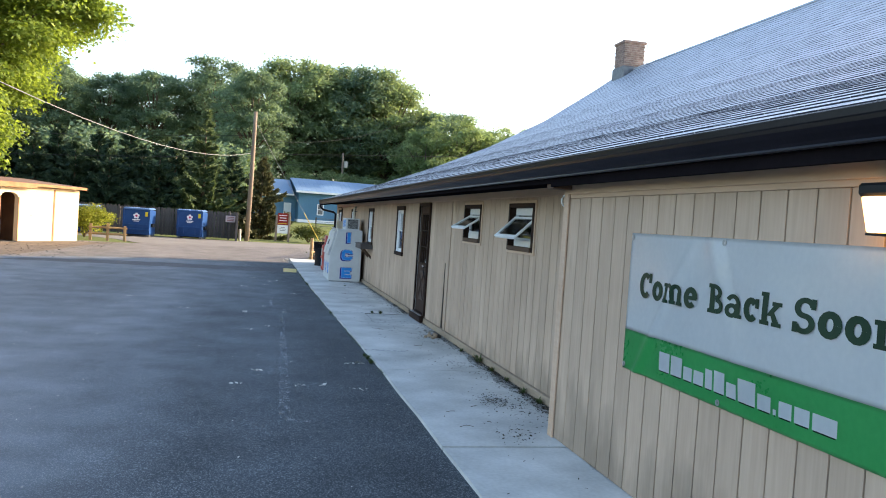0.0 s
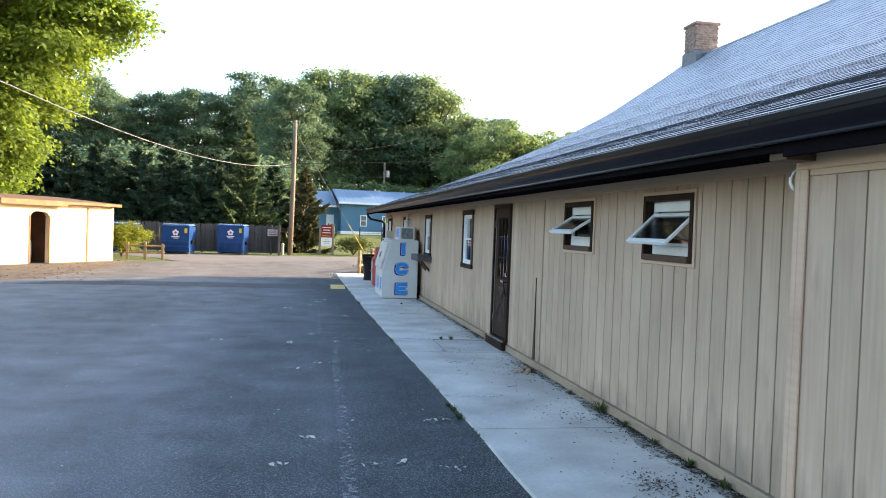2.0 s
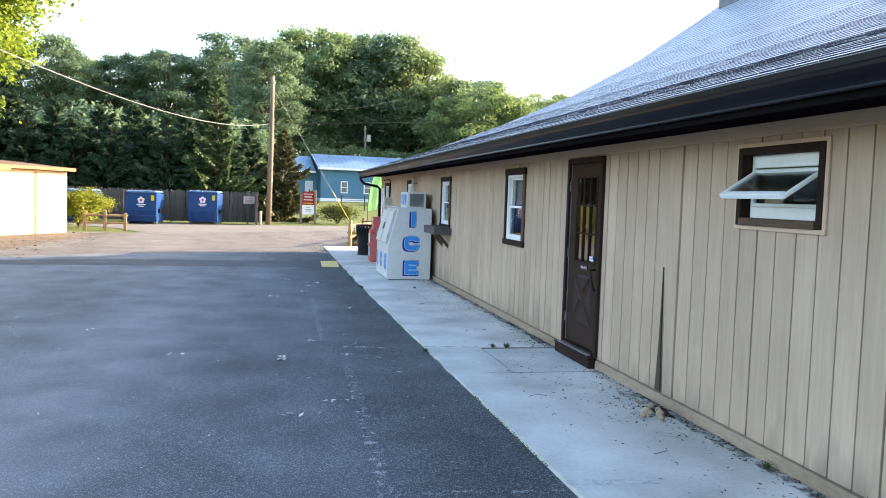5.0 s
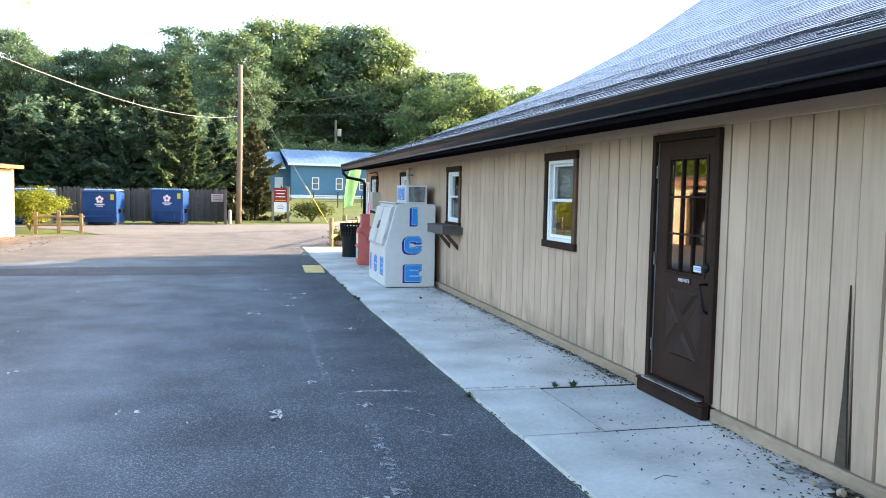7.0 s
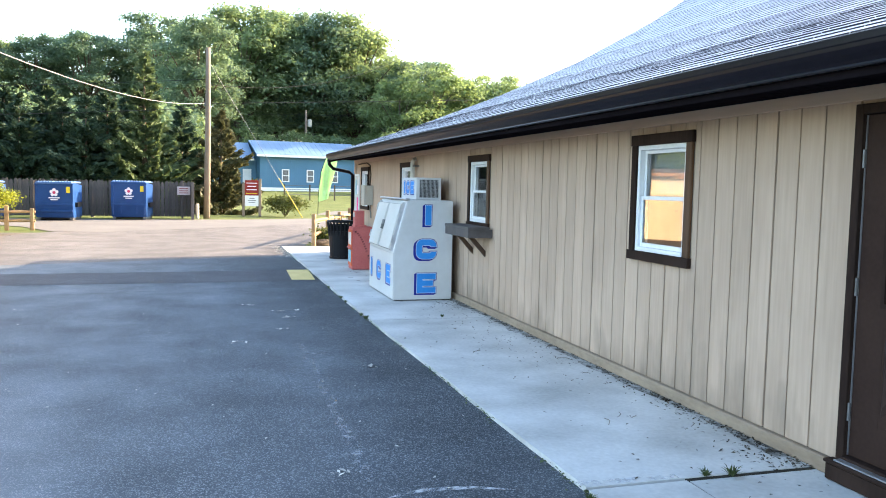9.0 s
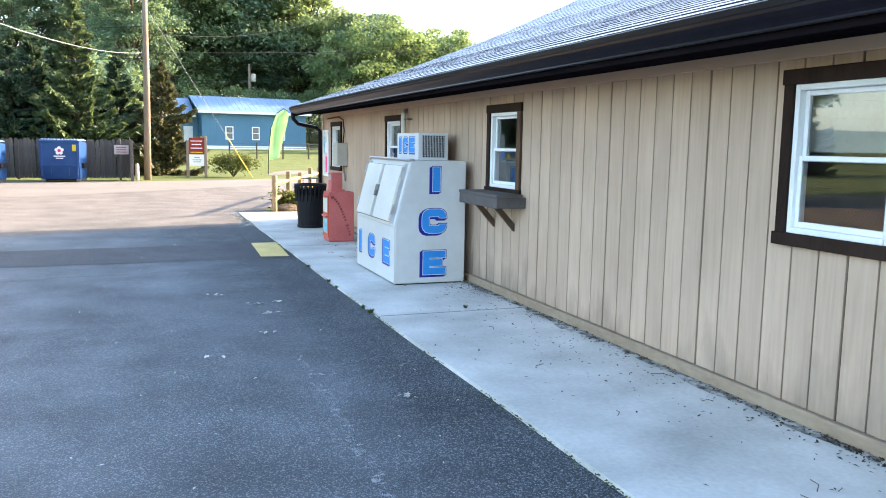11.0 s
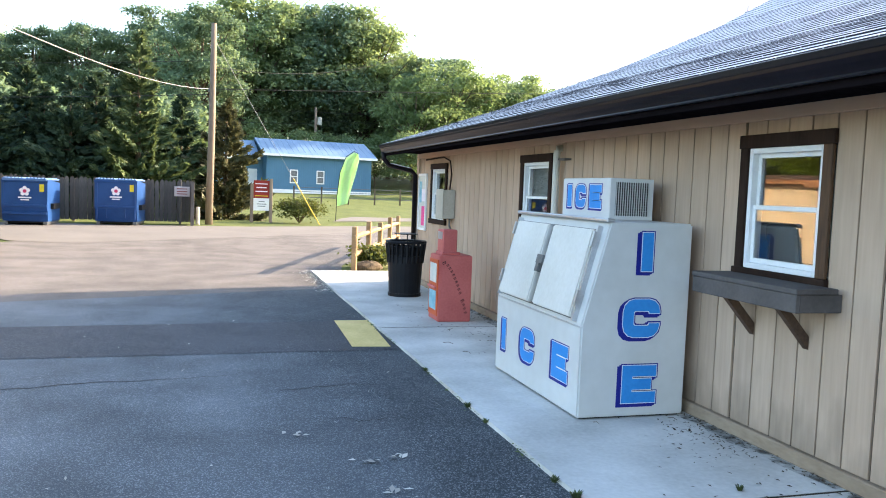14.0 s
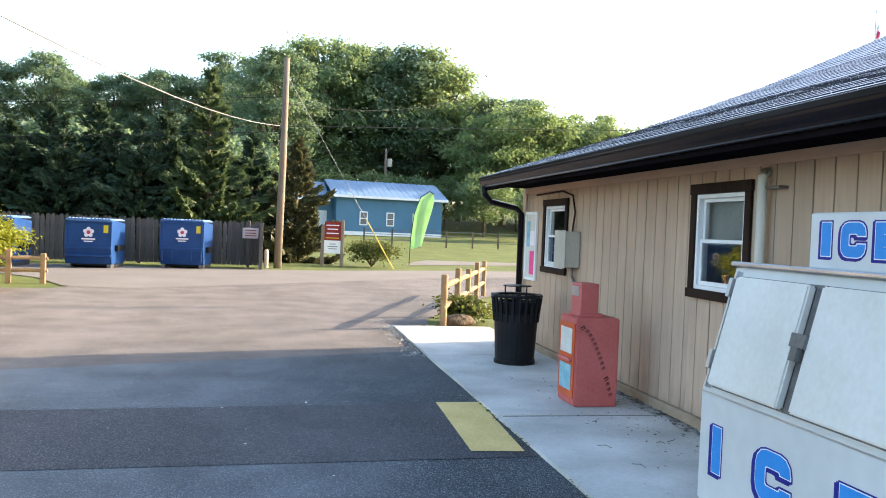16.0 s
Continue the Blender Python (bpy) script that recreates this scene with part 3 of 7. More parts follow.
wall_far = tagged(part("wall_north", boxes((WX + 0.0, 24.4, END_Y, END_Y + 0.14, 0, 2.3)), SIDING), "tan end wall of the store", "wall", kind="structure")
wall_back = tagged(part("wall_south", boxes((NX, 24.4, BACK_Y - 0.14, BACK_Y, 0, 2.3)), SIDING), "tan rear end wall of the store", "wall", kind="structure")
wall_east = tagged(part("wall_east", boxes((24.4, 24.54, BACK_Y, END_Y, 0, 2.3)), SIDING), "tan far side wall of the store", "wall", kind="structure")
tagged(part("floor", boxes((WX + 0.14, 24.4, BACK_Y, END_Y, -0.02, 0.10)), ROOM_DARK), "dark store floor inside", "floor", kind="structure")
tagged(part("ceiling", boxes((NX + 0.14, 24.4, BACK_Y, END_Y, 2.31, 2.34)), BLIND), "plain store ceiling inside", "ceiling", kind="structure")
tagged(part("wall_inside", boxes((6.0, 6.1, BACK_Y, END_Y, 0.1, 2.31)), BLIND), "plain inner wall behind the windows", "wall", kind="structure")
tagged(part("foundation_ledge", boxes((WX - 0.035, WX + 0.018, STEP_Y, DOOR[0] - 0.02, 0.02, 0.115), (WX - 0.035, WX + 0.018, DOOR[1] + 0.02, END_Y, 0.02, 0.115), bevel=0.008), LEDGE_PAINT), "tan painted ledge at the wall foot", "trim", kind="structure")
tagged(part("frieze_board", boxes((WX - 0.03, WX + 0.0, STEP_Y, DOOR[0] - 0.1, 2.125, 2.215), (WX - 0.03, WX, DOOR[0] - 0.097, END_Y, 2.135, 2.215), (NX - 0.03, NX, BACK_Y, STEP_Y, 2.08, 2.215), bevel=0.004), TAN_TRIM), "tan frieze board under the eaves", "trim", kind="structure")
tagged(part("corner_trim", boxes((NX - 0.022, NX + 0.05, STEP_Y - 0.02, STEP_Y + 0.025, 0.03, 2.15), (NX - 0.022, NX - 0.004, STEP_Y - 0.075, STEP_Y - 0.02, 0.03, 2.15), bevel=0.005), TAN_TRIM), "tan corner board where the wall steps", "trim", kind="structure")
tagged(part("corner_trim", boxes((WX - 0.022, WX + 0.0, END_Y - 0.08, END_Y + 0.02, 0.125, 2.135), bevel=0.005), TAN_TRIM), "tan corner board at the wall end", "trim", kind="structure")

# roof in three pitches, flattening towards the eaves
EAVE = 2.26
PROFILE = [(EAVE, 2.335), (4.54, 3.12), (6.59, 3.93), (8.64, 4.87), (10.75, 6.05), (12.83, 7.50), (13.66, 8.13)]
ROOF_Y0, ROOF_Y1 = -8.6, 29.85


def roof_z(x):
    for (xa, za), (xb, zb) in zip(PROFILE, PROFILE[1:]):
        if x <= xb:
            return za + (zb - za) * (x - xa) / (xb - xa)
    return PROFILE[-1][1]


bm = bmesh.new()
east = [(2 * 13.66 - x, z) for x, z in reversed(PROFILE[:-1])]
edge_x = 2.36
deck = [(edge_x, roof_z(edge_x))] + PROFILE[1:] + east[:-1] + [(2 * 13.66 - edge_x, roof_z(edge_x))]
outline = deck + [(x, z - 0.10) for x, z in reversed(deck)]
prism(bm, outline, ROOF_Y0, ROOF_Y1, lambda u, v, d: (u, d, v - 0.008))
roof = tagged(part("roof", bm, SHINGLE), "grey asphalt shingle gable roof, sheen from the sky", "roof", kind="structure")
bm = bmesh.new()
gable = [(2.98, 2.31)] + [(x, z - 0.13) for x, z in PROFILE[1:]] + [(x, z - 0.12) for x, z in east[:-1]] + [(24.4, 2.31)]
prism(bm, gable, END_Y + 0.01, END_Y + 0.13, lambda u, v, d: (u, d, v))
tagged(part("gable_north", bm, SIDING), "tan gable end wall", "wall", kind="structure")
bm = bmesh.new()
prism(bm, gable, BACK_Y - 0.13, BACK_Y - 0.01, lambda u, v, d: (u, d, v))
tagged(part("gable_south", bm, SIDING), "tan gable end wall", "wall", kind="structure")

# shingle tabs, course by course
rng = np.random.default_rng(5)
RUN = 0.22
quads, edges, near_tabs = [], [], []
x, course = 2.285, 0
while x < 13.60:
    run = RUN
    slope = (roof_z(x + 0.05) - roof_z(x + 0.01)) / 0.04
    dx = run / math.sqrt(1 + slope * slope)
    z0, z1 = roof_z(x), roof_z(x + dx)
    ys = np.arange(ROOF_Y0 + (course % 2) * 0.165 + rng.uniform(-0.02, 0.02), ROOF_Y1, 0.33)
    for y in ys:
        ya, yb = max(y, ROOF_Y0), min(y + 0.322, ROOF_Y1)
        if yb - ya < 0.03:
            continue
        if course < 4 and 4.0 < y < 27.0:
            near_tabs.append((x, z0, ya, slope))
            continue
        t = 0.0085 + rng.uniform(-0.0015, 0.0015)
        xe = x + rng.uniform(-0.004, 0.004)
        quads.append([(xe, ya, z0 + t), (xe, yb, z0 + t), (x + dx, yb, z1 + 0.001), (x + dx, ya, z1 + 0.001)])
        edges.append([(xe, ya, z0 - 0.001), (xe, yb, z0 - 0.001), (xe, yb, z0 + t), (xe, ya, z0 + t)])
    x += dx
    course += 1
tabs = link("shingles", quads_mesh("shingles", np.array(quads)), SHINGLE, roof)
tabs["kind"] = "stuff"
butts = link("shingle_edges", quads_mesh("shingle_edges", np.array(edges)), SHINGLE_EDGE, roof, "dark lower edges of the shingles")
butts["kind"] = "stuff"
tagged(part("ridge_cap", tube(bmesh.new(), [(13.66, ROOF_Y0, 8.11), (13.66, ROOF_Y1, 8.11)], 0.07, 6), SHINGLE, roof))

# gutter, fascia, soffit
GUTTER_SKIN = [(2.326, 2.330), (2.326, 2.192), (2.288, 2.190), (2.280, 2.196), (2.283, 2.206), (2.276, 2.222), (2.258, 2.248), (2.246, 2.272), (2.244, 2.290), (2.238, 2.296), (2.237, 2.328), (2.243, 2.332), (2.255, 2.331)]
bm = bmesh.new()
hollow_side = [(x + (0.003 if x < 2.3 else -0.003), z + 0.003) for x, z in reversed(GUTTER_SKIN[:-1])]
prism(bm, GUTTER_SKIN + hollow_side, ROOF_Y0, ROOF_Y1 - 0.03, lambda u, v, d: (u, d, v))
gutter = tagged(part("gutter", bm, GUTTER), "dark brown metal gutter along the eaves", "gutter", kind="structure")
for y in (STEP_Y + 0.02, 12.1, 18.2, 24.3):
    part("gutter_joint", boxes((2.2345, 2.2365, y - 0.03, y + 0.03, 2.297, 2.327), (2.2845, 2.3245, y - 0.03, y + 0.03, 2.186, 2.1885)), GUTTER, gutter)
fascia = tagged(part("fascia_board", boxes((2.3275, 2.352, STEP_Y - 0.16, ROOF_Y1 - 0.02, 2.152, 2.335), (2.3275, 2.352, ROOF_Y0, STEP_Y - 0.163, 2.125, 2.335), bevel=0.003), SOFFIT), "dark brown fascia board behind the gutter", "trim", kind="structure")
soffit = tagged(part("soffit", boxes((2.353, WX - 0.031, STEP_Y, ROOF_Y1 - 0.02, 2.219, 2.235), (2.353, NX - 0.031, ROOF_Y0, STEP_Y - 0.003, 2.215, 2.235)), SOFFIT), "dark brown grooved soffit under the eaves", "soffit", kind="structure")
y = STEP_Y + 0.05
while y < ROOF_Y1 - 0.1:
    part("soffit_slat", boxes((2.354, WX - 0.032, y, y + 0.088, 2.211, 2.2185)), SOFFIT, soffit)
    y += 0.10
tagged(part("eave_return", boxes((2.353, NX - 0.031, STEP_Y - 0.16, STEP_Y - 0.01, 2.115, 2.214), bevel=0.004), SILL_WOOD), "brown box end where the soffit steps", "trim", kind="structure")


# ---- doors and windows ----
def double_hung(name, o, label, trim=BROWN_TRIM, wide=0.075, worn=False, blind=0.0):
    """A white two-sash window in a dark wooden casing; the opening runs from o[0] to o[1] along y."""
    y0, y1, z0, z1 = o
    w = tagged(part(name, boxes((WX - 0.03, WX - 0.002, y1 - wide, y1, z0, z1 - wide), (WX - 0.034, WX - 0.002, y0 - 0.012, y1 + 0.012, z1 - wide, z1 + 0.012), (WX - 0.04, WX - 0.002, y0 - 0.015, y1 + 0.015, z0 - 0.035, z0 + 0.04), bevel=0.004), trim), label, "window", kind="structure")
    part("casing", boxes((WX - 0.03, WX - 0.002, y0, y0 + wide, z0 + 0.04, z1 - wide), bevel=0.004), WORN_TRIM if worn else trim, w, "sun-worn brown casing" if worn else "")
    a, b, c, d = y0 + wide, y1 - wide, z0 + 0.04, z1 - wide
    f = 0.035
    part("window_frame", boxes((WX - 0.012, WX + 0.09, a, a + f, c, d), (WX - 0.012, WX + 0.09, b - f, b, c, d), (WX - 0.012, WX + 0.09, a + f, b - f, d - f, d), (WX - 0.02, WX + 0.09, a + f, b - f, c, c + f), bevel=0.003), WHITE_VINYL, w, "white vinyl window frame")
    mid = (c + d) / 2
    for nm, za, zb, dep in (("upper_sash", mid - 0.012, d - f, 0.045), ("lower_sash", c + f, mid + 0.022, 0.022)):
        s = part(nm, boxes((WX + dep - 0.012, WX + dep + 0.012, a + f, a + f + 0.03, za, zb), (WX + dep - 0.012, WX + dep + 0.012, b - f - 0.03, b - f, za, zb), (WX + dep - 0.012, WX + dep + 0.012, a + f + 0.03, b - f - 0.03, za, za + 0.034), (WX + dep - 0.012, WX + dep + 0.012, a + f + 0.03, b - f - 0.03, zb - 0.03, zb), bevel=0.003), WHITE_VINYL, w)
        p = part("pane", boxes((WX + dep - 0.003, WX + dep + 0.003, a + f + 0.03, b - f - 0.03, za + 0.034, zb - 0.03)), GLASS, s)
        p.visible_shadow = False
    if blind:
        part("blind", boxes((WX + 0.11, WX + 0.115, a, b, d - blind * (d - c), d)), BLIND, w, "grey window blind")
    return w


def awning_window(name, o, label, swing, inset=0.09, h=0.32):
    """A small brown-cased window whose white sash is swung outwards at the bottom."""
    y0, y1, z0, z1 = o
    t = 0.05
    w = tagged(part(name, boxes((WX - 0.028, WX + 0.1, y0, y0 + t, z0, z1), (WX - 0.028, WX + 0.1, y1 - t, y1, z0, z1), (WX - 0.028, WX + 0.1, y0 + t, y1 - t, z1 - t, z1), bevel=0.004), BROWN_TRIM), label, "window", kind="structure")
    part("window_sill", boxes((WX - 0.04, WX + 0.1, y0 + t, y1 - t, z0, z0 + t), bevel=0.004), SILL_WOOD, w, "sun-worn brown sill")
    part("tan_casing", boxes((WX - 0.018, WX - 0.001, y0 - 0.03, y0, z0 - 0.03, z1 + 0.03), (WX - 0.018, WX - 0.001, y1, y1 + 0.03, z0 - 0.03, z1 + 0.03), (WX - 0.018, WX - 0.001, y0, y1, z1, z1 + 0.03), (WX - 0.018, WX - 0.001, y0, y1, z0 - 0.03, z0), bevel=0.003), TAN_TRIM, w, "thin tan casing strip")
    a, b, c, d = y0 + t, y1 - t, z0 + t, z1 - t
    part("inner_frame", boxes((WX + 0.05, WX + 0.085, a, a + 0.03, c, d), (WX + 0.05, WX + 0.085, b - 0.03, b, c, d), (WX + 0.05, WX + 0.085, a + 0.03, b - 0.03, d - 0.085, d), (WX + 0.035, WX + 0.085, a + 0.03, b - 0.03, c, c + 0.075), (WX + 0.05, WX + 0.06, a + 0.03, b - 0.03, c + 0.076, c + 0.10), bevel=0.003), WHITE_VINYL, w, "white vinyl inner frame")
    p = part("pane", boxes((WX + 0.066, WX + 0.072, a + 0.03, b - 0.03, c + 0.10, d - 0.085)), GLASS, w)
    p.visible_shadow = False
    e = b - inset
    sash = part("open_sash", boxes((-0.013, 0.013, a, a + 0.026, -h, 0), (-0.018, 0.018, e - 0.026, e, -h, 0), (-0.018, 0.018, a + 0.026, e - 0.026, -0.026, 0), (-0.018, 0.018, a + 0.026, e - 0.026, -h, -h + 0.04), bevel=0.004), WHITE_VINYL, w, "white sash swung open")
    sash.matrix_basis = pose(WX + 0.03, 0, d - 0.11, 0, swing, 0)
    pp = part("pane", boxes((-0.003, 0.003, a + 0.026, e - 0.026, -h + 0.04, -0.026)), TINTED_GLASS, sash, "dirty grey pane tinted for reflected asphalt")
    pp.visible_shadow = False
    part("stay_arm", tube(bmesh.new(), [(WX - 0.16, a + 0.02, d - 0.30), (WX + 0.05, a + 0.02, c + 0.12)], 0.006, 6), STEEL_DARK, w)
    return w


awning_window("window_1", W1, "small brown-framed window with white sash swung open", 46, 0.075, 0.345)
awning_window("window_2", W2, "small brown-framed window with white sash swung open", 57)
double_hung("window_3", W3, "white double-hung window in a sun-worn brown casing", worn=True, blind=0.45)
double_hung("window_4", W4, "white double-hung window in brown casing above a shelf", worn=True)
double_hung("window_5", W5, "white double-hung window in dark brown casing", blind=0.5)
double_hung("window_6", W6, "white double-hung window beside the meter box")

counter = thing("inner_counter", pose(3.4, 20.8, 0.1), "grey counter inside behind the serving window", "counter")
part("top", boxes((3.11, 3.75, 20.1, 21.7, 1.135, 1.170), bevel=0.004), SHELF_GREY, counter)
part("front", boxes((3.14, 3.70, 20.15, 21.65, 0.101, 1.134)), SHELF_GREY, counter)
bpy.context.view_layer.update()
for c in counter.children:
    c.matrix_parent_inverse = counter.matrix_world.inverted()
monitor = thing("monitor", pose(3.22, 21.08, 1.172, 0, -8, 0), "dark grey monitor seen from behind on the counter", "monitor")
part("back_shell", boxes((-0.015, 0.02, -0.15, 0.15, 0.02, 0.285), bevel=0.012), SCREEN_GREY, monitor)
part("foot", boxes((-0.06, 0.06, -0.08, 0.08, -0.008, 0.012), bevel=0.004), SCREEN_GREY, monitor)

# door
dy0, dy1, dz0, dz1 = DOOR
door = tagged(part("door_1", boxes((WX - 0.035, WX + 0.1, dy0, dy0 + 0.055, dz0, dz1), (WX - 0.035, WX + 0.1, dy1 - 0.055, dy1, dz0, dz1), (WX - 0.035, WX + 0.1, dy0 + 0.055, dy1 - 0.055, dz1 - 0.055, dz1), (WX - 0.05, WX + 0.1, dy0 + 0.055, dy1 - 0.055, dz0, dz0 + 0.03), bevel=0.004), BROWN_TRIM), "closed dark brown door with nine panes and crossbuck panel", "door", kind="structure")
ly0, ly1, lz0, lz1 = dy0 + 0.06, dy1 - 0.06, dz0 + 0.035, dz1 - 0.06
gz0, gz1, gy0, gy1 = 1.05, 1.91, ly0 + 0.125, ly1 - 0.185
leaf = part("door_leaf", boxes((WX + 0.0, WX + 0.042, ly0, gy0, lz0, lz1), (WX, WX + 0.042, gy1, ly1, lz0, lz1), (WX, WX + 0.042, gy0, gy1, gz1, lz1), (WX, WX + 0.042, gy0, gy1, 0.92, gz0), (WX, WX + 0.042, gy0, gy1, lz0, lz0 + 0.2), (WX + 0.001, WX + 0.04, gy0, gy1, lz0 + 0.2, 0.92)), DOOR_PAINT, door)
cz0, cz1 = lz0 + 0.2, 0.92
cy, cz = (gy0 + gy1) / 2, (cz0 + cz1) / 2
for pts in (((gy0 + 0.05, cz1 - 0.015), (gy1 - 0.05, cz1 - 0.015), (cy, cz + 0.06)), ((gy0 + 0.05, cz0 + 0.015), (gy1 - 0.05, cz0 + 0.015), (cy, cz - 0.06)), ((gy0 + 0.015, cz0 + 0.06), (gy0 + 0.015, cz1 - 0.06), (cy - 0.05, cz)), ((gy1 - 0.015, cz0 + 0.06), (gy1 - 0.015, cz1 - 0.06), (cy + 0.05, cz))):
    bm = bmesh.new()
    mid_u, mid_v = sum(p[0] for p in pts) / 3, sum(p[1] for p in pts) / 3
    low = [bm.verts.new((WX + 0.0008, u, v)) for u, v in pts]
    high = [bm.verts.new((WX - 0.014, mid_u + (u - mid_u) * 0.70, mid_v + (v - mid_v) * 0.70)) for u, v in pts]
    bm.faces.new(high)
    for k in range(3):
        bm.faces.new((low[k], low[(k + 1) % 3], high[(k + 1) % 3], high[k]))
    part("raised_panel", bm, DOOR_PANEL, leaf)
gw, gh = (gy1 - gy0) / 3, (gz1 - gz0) / 3
part("muntins", boxes(*[(WX - 0.004, WX + 0.03, gy0 + gw * i - 0.008, gy0 + gw * i + 0.008, gz0, gz1) for i in (1, 2)], *[(WX - 0.0035, WX + 0.029, gy0, gy1, gz0 + gh * i - 0.008, gz0 + gh * i + 0.008) for i in (1, 2)], (WX - 0.008, WX - 0.0005, gy0 - 0.025, gy0, gz0 - 0.025, gz1 + 0.025), (WX - 0.008, WX - 0.0005, gy1, gy1 + 0.025, gz0 - 0.025, gz1 + 0.025), (WX - 0.008, WX - 0.0005, gy0, gy1, gz1, gz1 + 0.025), (WX - 0.008, WX - 0.0005, gy0, gy1, gz0 - 0.025, gz0)), BROWN_TRIM, leaf)
for i in range(3):
    for j in range(3):
        p = part("pane", boxes((WX + 0.012, WX + 0.017, gy0 + gw * i + 0.008, gy0 + gw * (i + 1) - 0.008, gz0 + gh * j + 0.008, gz0 + gh * (j + 1) - 0.008)), GLASS, leaf)
        p.visible_shadow = False
part("weather_strip", boxes((WX - 0.008, WX - 0.0005, ly1 - 0.001, ly1 + 0.0045, lz0, lz1)), ALU, door, "bright metal strip at the hinge side")
sticker = part("alarm_sticker", boxes((WX + 0.0085, WX + 0.0115, 13.757, 13.855, 1.066, 1.112)), LOGO_WHITE, leaf, "small white and blue alarm sticker")
part("sticker_band", boxes((WX + 0.0075, WX + 0.0083, 13.762, 13.850, 1.080, 1.086), (WX + 0.0075, WX + 0.0083, 13.770, 13.842, 1.092, 1.100)), ICE_BLUE, sticker)
knob = part("door_lock", lathe(bmesh.new(), [(0.0, 0.0), (0.036, 0.0), (0.034, 0.012), (0.022, 0.026), (0.0, 0.028)], 16), BLACK, leaf, "round black lock", True)
knob.matrix_basis = pose(WX - 0.0005, ly0 + 0.085, 1.11, 0, -90, 0)
bm = tube(bmesh.new(), [(WX, ly0 + 0.07, 0.99), (WX - 0.06, ly0 + 0.07, 0.99), (WX - 0.06, ly0 + 0.06, 0.94), (WX - 0.03, ly0 + 0.06, 0.80), (WX, ly0 + 0.06, 0.78)], 0.011, 8)
part("door_handle", bm, BLACK, leaf, "black pull handle", True)
pl = part("name_plate", boxes((WX - 0.005, WX - 0.0005, (gy0 + gy1) / 2 - 0.095, (gy0 + gy1) / 2 + 0.095, 0.962, 1.012)), BLACK, leaf, "small plate reading PRIVATE")
writing("PRIVATE", 0.155, 0.026, LOGO_WHITE, on_west(WX - 0.0052, (gy0 + gy1) / 2 + 0.078, 0.974), pl, bold=0.01, deep=0.001)
for z in (0.42, 1.12, 1.82):
    part("hinge", tube(bmesh.new(), [(WX - 0.012, ly1 + 0.004, z - 0.05), (WX - 0.012, ly1 + 0.004, z + 0.05)], 0.010, 8), STEEL_DARK, door)
door_step = tagged(part("door_step", boxes((WX - 0.10, WX - 0.036, dy0 - 0.015, dy1 + 0.005, 0.03, 0.125), bevel=0.008), BROWN_TRIM), "dark brown wooden step below the door", "step")
part("step_nosing", boxes((WX - 0.112, WX - 0.036, dy0 - 0.02, dy1 + 0.01, 0.126, 0.146), bevel=0.006), BROWN_TRIM, door_step)
part("sill_plate", boxes((WX - 0.095, WX - 0.052, dy0 + 0.055, dy1 - 0.055, 0.147, 0.156)), ALU, door_step, "grey metal sill strip")


# ---- things along the wall ----
def block_letter(ch, w, h, t):
    """Convex pieces (u, v) of heavy block capitals; u runs in reading direction."""
    def rect(a, b, c, d):
        return [(a, c), (b, c), (b, d), (a, d)]

    if ch == "I":
        return [rect(0, w, 0, h)]
    if ch == "E":
        return [rect(0, t, 0, h), rect(t, w, 0, t), rect(t, w * 0.86, (h - t) / 2, (h + t) / 2), rect(t, w, h - t, h)]
    c, k = w * 0.30, t * 0.16
    hook = max(h * 0.37, t + k + 0.001)
    mouth = h - hook

    def ring(a, b, lo, hi, r):
        """Round-cornered path from the lower lip, along the bottom, left side and top, to the upper lip."""
        pts = [(b, hook)]
        for cx, cy, a0 in ((b - r, lo + r, 0), (a + r, lo + r, -90), (a + r, hi - r, -180), (b - r, hi - r, -270)):
            pts += [(cx + r * math.cos(radians(a0 - q)), cy + r * math.sin(radians(a0 - q))) for q in (0, 30, 60, 90)]
        return pts + [(b, mouth)]

    outer, inner = ring(0, w, 0, h, c), ring(t, w - t, t, h - t, k)
    return [[outer[i], outer[i + 1], inner[i + 1], inner[i]] for i in range(len(outer) - 1)]


def letter_parts(ch, w, h, t, place, parent, drop):
    """One painted capital: navy shade, thin white line, light blue face. place(u, v, d): d out of the surface."""
    for name, mat, du, dv, g, d in (("letter_shade", NAVY, -drop, -drop * 0.6, 0.013, 0.0012), ("letter_shade", NAVY, -drop / 2, -drop * 0.3, 0.013, 0.0018), ("letter_shade", NAVY, 0, 0, 0.013, 0.0025), ("letter_outline", WHITE_VINYL, 0, 0, 0.005, 0.0034), ("letter", ICE_BLUE, 0, 0, 0.0, 0.0046)):
        bm = bmesh.new()
        for o in block_letter(ch, w + 2 * g, h + 2 * g, t + 2 * g):
            prism(bm, [(u - g + du, v - g + dv) for u, v in o], d - 0.001, d, place)
        part(name, bm, mat, parent, {"letter": "light blue letter " + ch, "letter_shade": "navy letter shade"}.get(name, ""))


# ice freezer
IX0, IX1, IY0, IY1, IZ0, IZ1 = 2.00, 2.85, 21.60, 23.27, 0.042, 1.43
SLX, SLZ = 2.19, 0.695
ice = thing("ice_freezer", pose((IX0 + IX1) / 2, (IY0 + IY1) / 2, 0.03), "white slant-front ice freezer with blue ICE lettering", "ice freezer")


def under(ob, parent):
    """Keeps an object's built place when it goes under a moved thing."""
    ob.matrix_parent_inverse = parent.matrix_world.inverted()
    return ob


